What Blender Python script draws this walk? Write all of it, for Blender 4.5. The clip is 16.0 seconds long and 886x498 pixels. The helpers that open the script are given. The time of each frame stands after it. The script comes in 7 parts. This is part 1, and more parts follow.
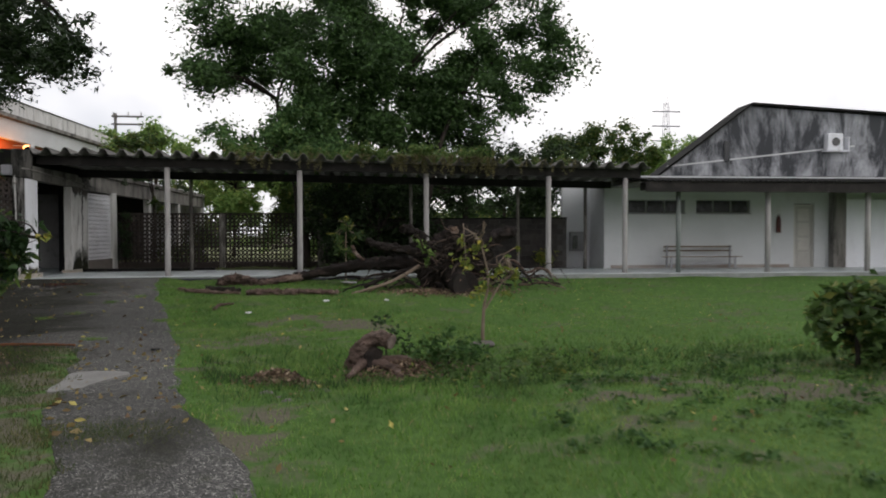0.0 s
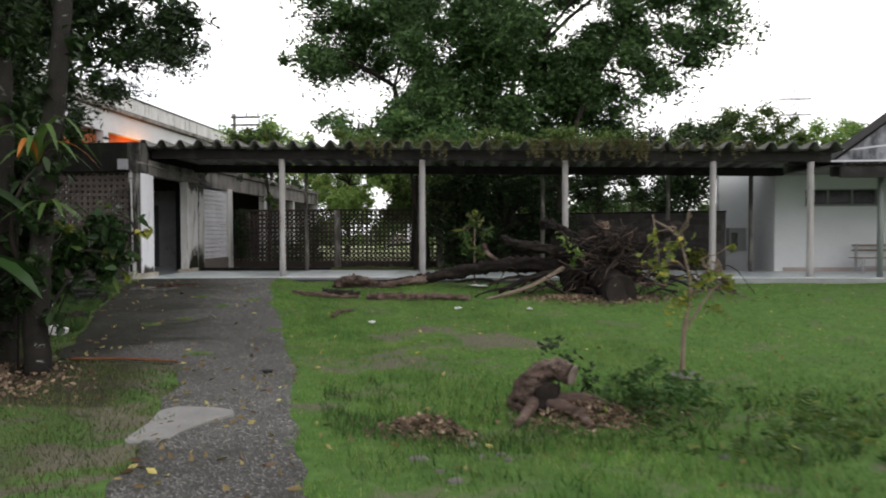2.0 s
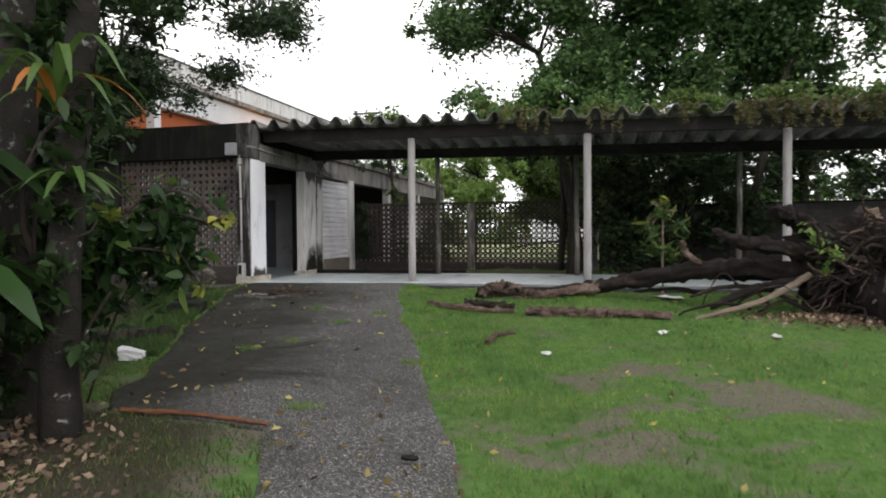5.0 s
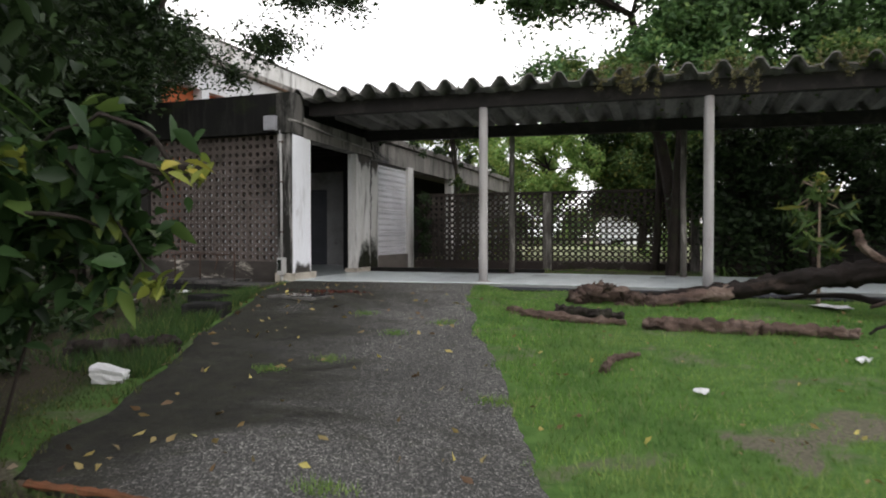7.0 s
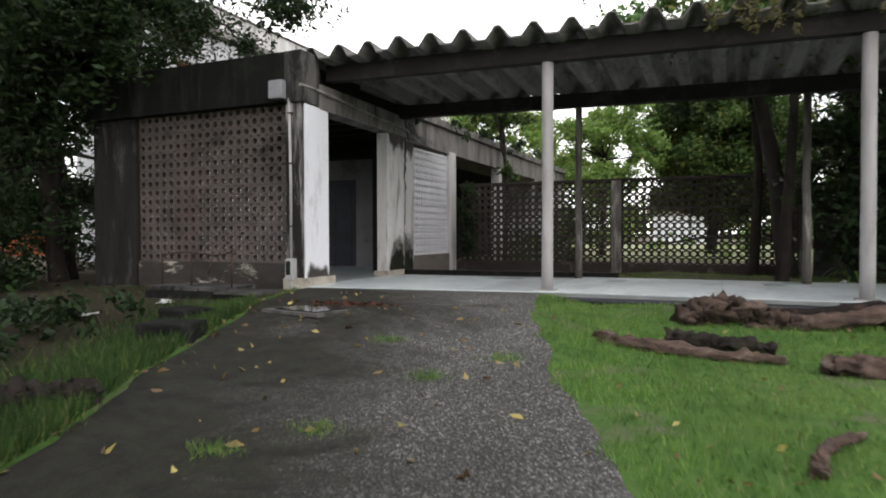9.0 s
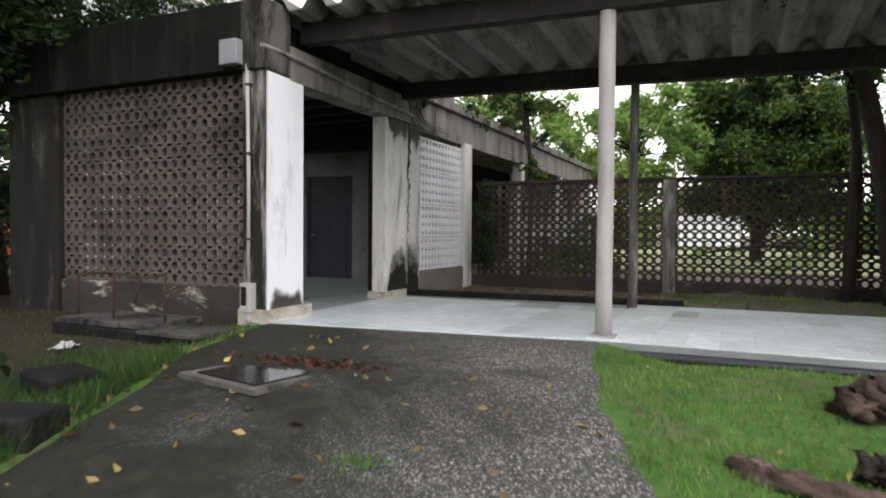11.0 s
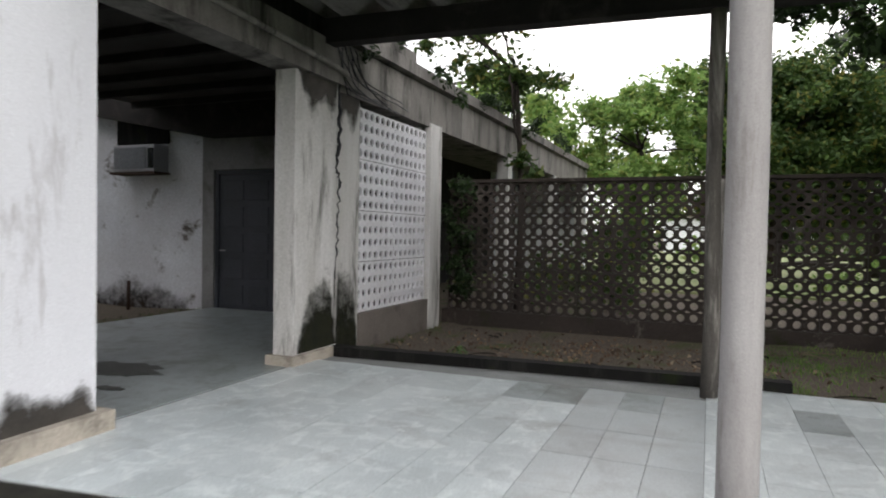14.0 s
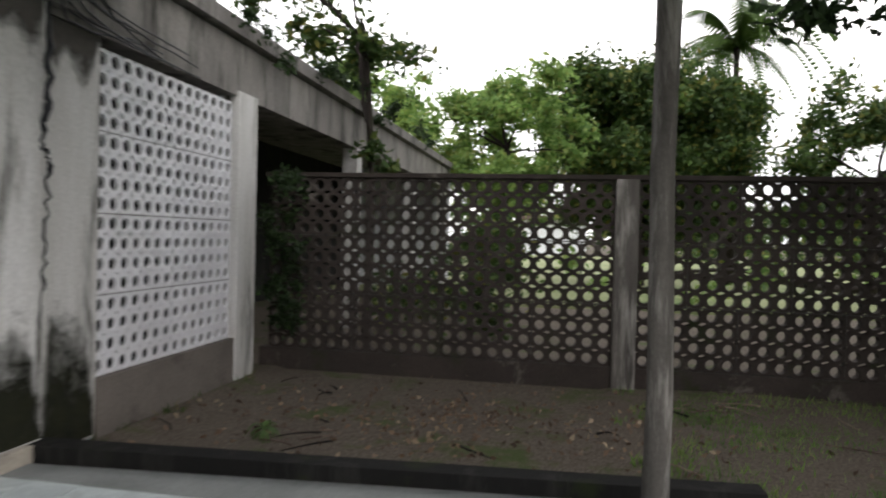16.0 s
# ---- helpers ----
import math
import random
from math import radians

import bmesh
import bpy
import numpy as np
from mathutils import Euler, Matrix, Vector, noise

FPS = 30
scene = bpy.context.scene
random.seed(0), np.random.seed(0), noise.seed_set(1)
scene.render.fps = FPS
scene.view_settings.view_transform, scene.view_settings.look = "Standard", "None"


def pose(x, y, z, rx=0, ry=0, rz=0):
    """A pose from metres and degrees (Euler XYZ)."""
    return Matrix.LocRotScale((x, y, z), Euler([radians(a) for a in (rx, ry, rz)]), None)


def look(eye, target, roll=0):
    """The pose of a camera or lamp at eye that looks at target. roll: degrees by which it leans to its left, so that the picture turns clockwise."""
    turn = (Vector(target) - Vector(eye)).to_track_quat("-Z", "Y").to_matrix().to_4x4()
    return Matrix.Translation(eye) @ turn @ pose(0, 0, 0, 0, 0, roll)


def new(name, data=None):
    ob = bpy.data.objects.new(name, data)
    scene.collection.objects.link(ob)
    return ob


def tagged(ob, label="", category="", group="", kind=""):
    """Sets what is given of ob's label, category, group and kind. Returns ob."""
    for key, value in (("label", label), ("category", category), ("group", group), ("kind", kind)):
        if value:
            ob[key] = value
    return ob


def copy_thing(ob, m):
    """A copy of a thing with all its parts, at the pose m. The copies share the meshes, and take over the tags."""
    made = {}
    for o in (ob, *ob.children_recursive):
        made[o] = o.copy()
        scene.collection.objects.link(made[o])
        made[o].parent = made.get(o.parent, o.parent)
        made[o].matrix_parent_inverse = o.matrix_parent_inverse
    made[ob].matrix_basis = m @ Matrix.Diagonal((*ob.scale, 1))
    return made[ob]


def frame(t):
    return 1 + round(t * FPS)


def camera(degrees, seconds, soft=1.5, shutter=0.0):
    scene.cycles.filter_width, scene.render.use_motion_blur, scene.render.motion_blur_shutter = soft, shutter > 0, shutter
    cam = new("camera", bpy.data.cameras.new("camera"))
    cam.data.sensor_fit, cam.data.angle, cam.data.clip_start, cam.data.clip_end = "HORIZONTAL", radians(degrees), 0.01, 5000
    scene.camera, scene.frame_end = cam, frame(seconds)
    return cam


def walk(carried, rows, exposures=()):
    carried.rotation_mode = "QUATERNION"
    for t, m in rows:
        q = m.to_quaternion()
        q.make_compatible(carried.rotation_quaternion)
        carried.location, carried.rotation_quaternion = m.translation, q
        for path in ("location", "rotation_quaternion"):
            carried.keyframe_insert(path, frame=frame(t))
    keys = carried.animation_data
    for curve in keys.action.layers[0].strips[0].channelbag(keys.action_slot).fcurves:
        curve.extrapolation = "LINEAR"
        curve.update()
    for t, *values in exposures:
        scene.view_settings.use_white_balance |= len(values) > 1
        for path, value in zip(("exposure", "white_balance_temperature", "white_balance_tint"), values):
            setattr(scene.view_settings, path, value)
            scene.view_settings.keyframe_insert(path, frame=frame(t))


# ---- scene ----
cam = camera(68.9, 16.0, soft=1.9, shutter=0.5)
PATH = [
    (0, (0.117, 1.521, 2.146), (0.29, 3.514, 2.102), -0.1),
    (0.5, (-0.054, 2.108, 2.113), (0.055, 4.104, 2.066), -0.2),
    (1, (-0.281, 2.751, 2.107), (-0.263, 4.75, 2.058), -0.2),
    (1.5, (-0.473, 3.359, 2.093), (-0.517, 5.358, 2.045), -0.2),
    (2, (-0.689, 4.001, 2.101), (-0.835, 5.995, 2.053), -0.2),
    (2.5, (-0.956, 4.567, 2.091), (-1.174, 6.554, 2.043), -0.1),
    (3, (-1.218, 5.191, 2.076), (-1.512, 7.169, 2.026), -0.2),
    (3.5, (-1.468, 5.74, 2.047), (-1.821, 7.708, 1.999), -0.2),
    (4, (-1.676, 6.357, 2.043), (-2.079, 8.315, 1.994), -0.3),
    (6.5, (-2.865, 9.36, 1.826), (-3.498, 11.257, 1.788), -0.1),
    (7, (-3.129, 10.027, 1.765), (-3.801, 11.91, 1.726), -0.0),
    (7.5, (-3.369, 10.672, 1.727), (-4.076, 12.542, 1.686), -0.1),
    (8, (-3.667, 11.313, 1.702), (-4.409, 13.17, 1.663), -0.1),
    (8.5, (-3.923, 11.923, 1.681), (-4.686, 13.771, 1.641), -0.1),
    (9, (-4.21, 12.616, 1.698), (-5.002, 14.452, 1.657), -0.1),
    (11.5, (-5.565, 15.832, 2.004), (-6.395, 17.65, 1.95), 0.6),
    (12, (-5.794, 16.506, 2.031), (-6.633, 18.32, 1.976), 0.7),
    (12.5, (-6.01, 17.133, 2.055), (-6.865, 18.94, 2.0), 0.6),
    (13, (-6.225, 17.77, 2.067), (-7.048, 19.592, 2.016), 0.7),
    (13.5, (-6.474, 18.326, 2.136), (-7.284, 20.154, 2.085), 0.7),
    (14, (-6.683, 18.919, 2.22), (-7.446, 20.767, 2.169), 1.0),
    (14.5, (-6.885, 19.532, 2.256), (-7.619, 21.392, 2.206), 0.8),
    (15, (-7.076, 20.157, 2.317), (-7.775, 22.031, 2.264), 1.1),
    (15.5, (-7.16, 20.714, 2.349), (-7.701, 22.638, 2.296), 1.4),
    (16, (-7.157, 21.325, 2.361), (-7.516, 23.292, 2.32), 1.5),
]
EXPOSURES = [(0.0, -0.5), (1.0, -0.24), (3.0, 0.14), (4.0, 0.26), (6.5, 0.2), (9.0, 0.38), (11.5, 0.72), (13.0, 0.56), (14.5, 0.46), (16.0, 0.42)]
walk(cam, [(t, look(eye, target, roll)) for t, eye, target, roll in PATH], EXPOSURES)

# ---- sky and light: a bright overcast dusk ----
world = bpy.data.worlds.new("overcast_sky")
scene.world = world
world.use_nodes = True
wn, wl = world.node_tree.nodes, world.node_tree.links
sky = wn.new("ShaderNodeTexSky")
sky.sky_type, sky.sun_disc = "NISHITA", False
sky.sun_elevation, sky.sun_rotation = radians(28), radians(128)
sky_gain = wn.new("ShaderNodeVectorMath")
sky_gain.operation = "SCALE"
sky_gain.inputs["Scale"].default_value = 0.8
wtex = wn.new("ShaderNodeTexCoord")
cloud = wn.new("ShaderNodeTexNoise")
cloud.inputs["Scale"].default_value, cloud.inputs["Detail"].default_value = 1.7, 6
cloud_ramp = wn.new("ShaderNodeValToRGB")
cloud_ramp.color_ramp.elements[0].position, cloud_ramp.color_ramp.elements[0].color = 0.40, (7.4, 7.6, 8.4, 1)
cloud_ramp.color_ramp.elements[1].position, cloud_ramp.color_ramp.elements[1].color = 0.56, (14.8, 14.3, 14.2, 1)
cover = wn.new("ShaderNodeMixRGB")
cover.inputs[0].default_value = 0.9
wl.new(wtex.outputs["Generated"], cloud.inputs["Vector"])
wl.new(cloud.outputs["Fac"], cloud_ramp.inputs[0])
wl.new(sky.outputs[0], sky_gain.inputs[0])
wl.new(sky_gain.outputs[0], cover.inputs[1])
wl.new(cloud_ramp.outputs[0], cover.inputs[2])
wl.new(cover.outputs[0], wn["Background"].inputs["Color"])
wn["Background"].inputs["Strength"].default_value = 0.135

sun = new("sun", bpy.data.lights.new("sun", "SUN"))
sun.data.energy, sun.data.angle, sun.data.color = 0.85, radians(60), (1.0, 0.97, 0.95)
sun.matrix_world = look((18, -14, 12), (0, 0, 0))


# ---- materials ----
def nodes_of(name):
    m = bpy.data.materials.new(name)
    m.use_nodes = True
    return m, m.node_tree.nodes, m.node_tree.links, m.node_tree.nodes["Principled BSDF"]


def noise_node(n, l, vec, scale, detail=4.0, rough=0.6, dist=0.0):
    t = n.new("ShaderNodeTexNoise")
    t.inputs["Scale"].default_value, t.inputs["Detail"].default_value = scale, detail
    t.inputs["Roughness"].default_value, t.inputs["Distortion"].default_value = rough, dist
    l.new(vec, t.inputs["Vector"])
    return t.outputs["Fac"]


def ramp_node(n, l, fac, stops):
    r = n.new("ShaderNodeValToRGB")
    els = r.color_ramp.elements
    while len(els) < len(stops):
        els.new(0.5)
    for e, (p, c) in zip(els, stops):
        e.position, e.color = p, (*c, 1)
    l.new(fac, r.inputs[0])
    return r.outputs[0]


def mix_node(n, l, fac, a, b, kind="MIX"):
    m = n.new("ShaderNodeMixRGB")
    m.blend_type = kind
    if isinstance(fac, float):
        m.inputs[0].default_value = fac
    else:
        l.new(fac, m.inputs[0])
    for i, v in ((1, a), (2, b)):
        if isinstance(v, tuple):
            m.inputs[i].default_value = (*v, 1)
        else:
            l.new(v, m.inputs[i])
    return m.outputs[0]


def surface(name, c1, c2, scale=1.2, fine=35.0, stain=None, stain_scale=0.9, stain_at=(0.52, 0.68), stretch=(1, 1, 1), rough=0.85, bump=0.25,
            metal=0.0, vary=0.12, moss=None, bump_dist=0.01, smudge=None):
    """Mottled surface in world metres: two scales of colour, stains with their own shape, bump from both scales, and a shift from piece to piece."""
    m, n, l, p = nodes_of(name)
    geo = n.new("ShaderNodeNewGeometry")
    mp = n.new("ShaderNodeMapping")
    mp.inputs["Scale"].default_value = stretch
    l.new(geo.outputs["Position"], mp.inputs["Vector"])
    big = noise_node(n, l, mp.outputs[0], scale, 6, 0.62)
    small = noise_node(n, l, geo.outputs["Position"], fine, 4, 0.65)
    col = mix_node(n, l, ramp_node(n, l, big, [(0.3, (0, 0, 0)), (0.7, (1, 1, 1))]), c1, c2)
    grain = ramp_node(n, l, small, [(0.25, (0.78, 0.78, 0.78)), (0.75, (1.12, 1.12, 1.12))])
    col = mix_node(n, l, 1.0, col, grain, "MULTIPLY")
    if stain:
        s = noise_node(n, l, mp.outputs[0], stain_scale, 8, 0.7, 0.4)
        col = mix_node(n, l, ramp_node(n, l, s, [(stain_at[0], (0, 0, 0)), (stain_at[1], (1, 1, 1))]), col, stain)
    if moss:
        s = noise_node(n, l, geo.outputs["Position"], 2.3, 7, 0.7, 0.3)
        col = mix_node(n, l, ramp_node(n, l, s, [(0.56, (0, 0, 0)), (0.7, (0.85, 0.85, 0.85))]), col, moss)
    if smudge:
        s = noise_node(n, l, geo.outputs["Position"], 6.5, 7, 0.72, 0.6)
        col = mix_node(n, l, ramp_node(n, l, s, [(0.5, (0, 0, 0)), (0.62, (0.7, 0.7, 0.7))]), col, smudge)
    if vary:
        info = n.new("ShaderNodeObjectInfo")
        lo, hi = 1 - vary, 1 + vary
        col = mix_node(n, l, 1.0, col, ramp_node(n, l, info.outputs["Random"], [(0, (lo, lo, lo)), (1, (hi, hi, hi))]), "MULTIPLY")
    l.new(col, p.inputs["Base Color"])
    if rough > 0.8:
        p.inputs["Specular IOR Level"].default_value = 0.2
    p.inputs["Roughness"].default_value, p.inputs["Metallic"].default_value = rough, metal
    if bump:
        b = n.new("ShaderNodeBump")
        b.inputs["Strength"].default_value, b.inputs["Distance"].default_value = bump, bump_dist
        both = n.new("ShaderNodeMath")
        both.operation = "ADD"
        l.new(big, both.inputs[0])
        l.new(small, both.inputs[1])
        l.new(both.outputs[0], b.inputs["Height"])
        l.new(b.outputs[0], p.inputs["Normal"])
    return m


def leafy(name, dark, light, tip=None, through_light=0.35, rough=0.5):
    """Leaves: every leaf its own tint, some light let through."""
    m, n, l, p = nodes_of(name)
    geo = n.new("ShaderNodeNewGeometry")
    stops = [(0.0, dark), (0.8, light)] + ([(0.97, tip)] if tip else [])
    col = ramp_node(n, l, geo.outputs["Random Per Island"], stops)
    patch = noise_node(n, l, geo.outputs["Position"], 0.9, 3)
    col = mix_node(n, l, 1.0, col, ramp_node(n, l, patch, [(0.3, (0.7, 0.72, 0.7)), (0.7, (1.25, 1.2, 1.1))]), "MULTIPLY")
    l.new(col, p.inputs["Base Color"])
    p.inputs["Roughness"].default_value, p.inputs["Specular IOR Level"].default_value = rough, 0.28
    tr = n.new("ShaderNodeBsdfTranslucent")
    l.new(col, tr.inputs["Color"])
    mixs = n.new("ShaderNodeMixShader")
    mixs.inputs[0].default_value = through_light
    l.new(p.outputs[0], mixs.inputs[1])
    l.new(tr.outputs[0], mixs.inputs[2])
    l.new(mixs.outputs[0], n["Material Output"].inputs["Surface"])
    return m


def plain(name, c, rough=0.6, metal=0.0, vary=0.0):
    return surface(name, c, tuple(v * 0.8 for v in c), 3, 60, rough=rough, metal=metal, bump=0.08, vary=vary)


def glow(name, c, strength):
    m, n, l, p = nodes_of(name)
    p.inputs["Emission Color"].default_value, p.inputs["Emission Strength"].default_value = (*c, 1), strength
    return m


M_GROUND = None
M_CONC = surface("weathered_concrete", (0.29, 0.275, 0.255), (0.15, 0.14, 0.13), 1.8, 40, stain=(0.035, 0.035, 0.03), stain_scale=1.5, stain_at=(0.5, 0.66), stretch=(1.6, 1.6, 0.35))
# black mould outdoors; also painted shade for interior walls, gaps and holes
M_DARKCONC = surface("mould_and_shade_black", (0.011, 0.0105, 0.01), (0.006, 0.006, 0.0058), 1.5, 40, stain=(0.028, 0.027, 0.025), stain_scale=1.6, stretch=(2.2, 2.2, 0.3), moss=(0.018, 0.024, 0.008))
M_WHITE = surface("white_limewash", (0.88, 0.89, 0.93), (0.82, 0.83, 0.87), 0.9, 130, stain=(0.34, 0.32, 0.31), stain_scale=1.5, stain_at=(0.58, 0.76), stretch=(1.8, 1.8, 0.45), vary=0.03, bump=0.15)
M_WHITESTAIN = surface("stained_white_render", (0.74, 0.73, 0.72), (0.52, 0.51, 0.48), 1.3, 45, stain=(0.085, 0.082, 0.068), stain_scale=1.6, stain_at=(0.53, 0.68), stretch=(2.4, 2.4, 0.3), vary=0.03)
M_STREAK = surface("black_streaked_render", (0.52, 0.50, 0.48), (0.22, 0.21, 0.2), 1.8, 45, stain=(0.02, 0.019, 0.017), stain_scale=2.2, stain_at=(0.36, 0.50), stretch=(2.6, 2.6, 0.28), vary=0.0)
M_PALE = surface("pale_wall_paint", (0.66, 0.67, 0.68), (0.58, 0.59, 0.6), 0.7, 30, stain=(0.42, 0.40, 0.37), stain_scale=0.8, stain_at=(0.6, 0.85), vary=0.02, bump=0.1)
M_GABLE = surface("blackened_gable_paint", (0.50, 0.51, 0.54), (0.34, 0.35, 0.38), 0.5, 20, stain=(0.06, 0.063, 0.07), stain_scale=0.55, stain_at=(0.40, 0.56), stretch=(1.5, 1.5, 0.5), vary=0.0)
M_PEEL = surface("peeling_damp_wall", (0.84, 0.86, 0.92), (0.66, 0.66, 0.70), 0.8, 30, stain=(0.13, 0.11, 0.10), stain_scale=1.3, stain_at=(0.575, 0.66), vary=0.0)
M_COBL = surface("brown_grey_cobogo", (0.145, 0.12, 0.109), (0.095, 0.079, 0.072), 1.6, 40, stain=(0.045, 0.038, 0.034), stain_scale=1.4, vary=0.1)
M_COBW = surface("white_cobogo", (0.88, 0.88, 0.91), (0.8, 0.79, 0.81), 1.5, 40, stain=(0.5, 0.42, 0.38), stain_scale=1.4, stain_at=(0.6, 0.8), vary=0.05)
M_COBF = surface("dark_mossy_cobogo", (0.058, 0.046, 0.04), (0.03, 0.025, 0.022), 1.3, 40, stain=(0.15, 0.135, 0.12), stain_scale=1.9, stain_at=(0.6, 0.72), moss=(0.02, 0.028, 0.008), vary=0.15)
M_MORTAR = surface("grey_mortar", (0.10, 0.095, 0.09), (0.05, 0.047, 0.045), 3, 50)
M_BLOCK = surface("dark_concrete_block", (0.075, 0.067, 0.062), (0.04, 0.036, 0.034), 1.3, 40, stain=(0.03, 0.03, 0.027), vary=0.2)
M_TILE = surface("pale_floor_tile", (0.63, 0.685, 0.69), (0.48, 0.535, 0.545), 1.2, 60, stain=(0.32, 0.34, 0.335), stain_scale=1.7, stain_at=(0.54, 0.76), rough=0.3, bump=0.08, vary=0.1, smudge=(0.74, 0.79, 0.79))
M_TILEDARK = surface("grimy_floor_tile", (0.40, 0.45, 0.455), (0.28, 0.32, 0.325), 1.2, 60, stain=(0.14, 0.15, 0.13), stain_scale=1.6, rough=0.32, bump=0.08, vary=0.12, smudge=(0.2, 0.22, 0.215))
M_GROUT = surface("grey_floor_screed", (0.26, 0.27, 0.265), (0.16, 0.17, 0.165), 2, 50, rough=0.7)
M_POST = surface("grey_white_painted_post", (0.45, 0.435, 0.43), (0.32, 0.30, 0.295), 2.6, 150, stain=(0.19, 0.165, 0.155), stain_scale=2.2, stain_at=(0.56, 0.75), stretch=(3, 3, 0.5), vary=0.05)
M_POSTDARK = surface("dark_bare_post", (0.16, 0.145, 0.13), (0.06, 0.055, 0.05), 2.2, 50, stain=(0.38, 0.36, 0.33), stain_scale=1.8, stretch=(3, 3, 0.4), vary=0.15)
M_SHEET = surface("old_fibre_cement_sheet", (0.25, 0.24, 0.225), (0.15, 0.142, 0.135), 1.8, 30, stain=(0.035, 0.034, 0.032), stain_scale=1.2, stretch=(2.5, 0.6, 1), moss=(0.04, 0.05, 0.018), vary=0.15)
M_BEAM = surface("dark_stained_beam", (0.028, 0.025, 0.024), (0.018, 0.016, 0.016), 2.5, 40, stain=(0.05, 0.045, 0.042), stain_scale=2)
M_DOOR = surface("dark_blue_grey_door_paint", (0.055, 0.06, 0.075), (0.04, 0.044, 0.055), 2, 40, rough=0.6, bump=0.1)
M_DOORW = surface("cream_door_paint", (0.52, 0.50, 0.46), (0.44, 0.42, 0.39), 2, 40, rough=0.6, bump=0.08)
M_GLASSDARK = plain("dark_window_pane", (0.015, 0.016, 0.018), 0.12)
M_FRAME = plain("grey_window_frame", (0.25, 0.25, 0.25), 0.6)
M_METAL = surface("grey_galvanised_box", (0.36, 0.36, 0.38), (0.27, 0.27, 0.29), 3, 40, rough=0.5, metal=0.2, bump=0.05)
M_RUST = surface("rusty_iron", (0.08, 0.05, 0.038), (0.045, 0.032, 0.026), 6, 60, rough=0.9)
M_PVC = plain("grey_white_pipe", (0.48, 0.47, 0.46), 0.5)
M_BLACKPIPE = plain("black_hose", (0.012, 0.014, 0.02), 0.45)
M_BARK = surface("dark_bark", (0.05, 0.04, 0.034), (0.022, 0.018, 0.016), 5, 45, stain=(0.11, 0.105, 0.09), stain_scale=3.6, stain_at=(0.62, 0.74), stretch=(1, 1, 0.4), bump=0.8, bump_dist=0.03, moss=(0.04, 0.05, 0.02))
M_LICHEN = surface("lichen_spotted_bark", (0.035, 0.03, 0.025), (0.018, 0.016, 0.014), 5, 45, stain=(0.33, 0.34, 0.31), stain_scale=5.5, stain_at=(0.6, 0.66), bump=0.9, bump_dist=0.03, moss=(0.025, 0.035, 0.012))
M_DEAD = surface("dead_dark_bark", (0.028, 0.021, 0.018), (0.012, 0.01, 0.009), 5, 45, stain=(0.085, 0.06, 0.047), stain_scale=3.2, stain_at=(0.58, 0.72), bump=0.9, bump_dist=0.03)
M_LOG = surface("rotting_log_bark", (0.17, 0.115, 0.092), (0.045, 0.032, 0.027), 9, 60, stain=(0.30, 0.23, 0.19), stain_scale=3, stretch=(0.5, 1, 1), bump=0.9, bump_dist=0.03)
M_CUT = surface("old_cut_wood", (0.24, 0.17, 0.125), (0.13, 0.09, 0.065), 6, 60, bump=0.4)
M_ROOT = surface("earthy_roots", (0.06, 0.043, 0.034), (0.025, 0.02, 0.017), 5, 45, stain=(0.17, 0.13, 0.10), stain_scale=3, bump=0.9, bump_dist=0.03)
M_TWIG = surface("pale_dry_branch", (0.25, 0.20, 0.15), (0.15, 0.11, 0.085), 6, 50, bump=0.5)
M_PAPER = plain("dirty_white_litter", (0.72, 0.72, 0.72), 0.6)
M_STONE = surface("grey_rubble_stone", (0.15, 0.135, 0.125), (0.085, 0.078, 0.072), 5, 60, bump=0.6)
M_ORANGE = surface("orange_facade", (0.45, 0.13, 0.05), (0.38, 0.11, 0.045), 1, 20, bump=0.1)
M_ROOFTILE = surface("weathered_clay_tile", (0.20, 0.14, 0.11), (0.11, 0.085, 0.07), 2, 30)
L_BIG = leafy("broadleaf_mid_green", (0.026, 0.055, 0.02), (0.086, 0.165, 0.054))
L_BUSHY = leafy("bushy_bright_green", (0.055, 0.125, 0.045), (0.14, 0.26, 0.09), tip=(0.2, 0.3, 0.1))
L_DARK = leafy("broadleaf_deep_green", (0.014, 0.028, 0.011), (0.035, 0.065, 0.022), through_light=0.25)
L_SHRUB = leafy("shrub_leaf", (0.012, 0.028, 0.011), (0.045, 0.095, 0.032), tip=(0.11, 0.17, 0.04))
L_ROOFG = leafy("creeper_green", (0.05, 0.10, 0.028), (0.12, 0.2, 0.05), tip=(0.24, 0.24, 0.09))
L_LIGHT = leafy("broadleaf_fresh_green", (0.13, 0.24, 0.065), (0.27, 0.41, 0.12), tip=(0.32, 0.38, 0.12), through_light=0.5)
L_MID = leafy("broadleaf_green", (0.035, 0.07, 0.02), (0.08, 0.14, 0.035), tip=(0.2, 0.2, 0.05))
L_YELLOW = leafy("yellow_green_leaf", (0.10, 0.15, 0.03), (0.22, 0.25, 0.05), tip=(0.38, 0.33, 0.06))
L_WEED = leafy("dark_weed_leaf", (0.034, 0.085, 0.024), (0.09, 0.175, 0.05), tip=(0.12, 0.16, 0.05))
L_DRY = leafy("dry_creeper", (0.07, 0.07, 0.03), (0.17, 0.15, 0.07), through_light=0.2)


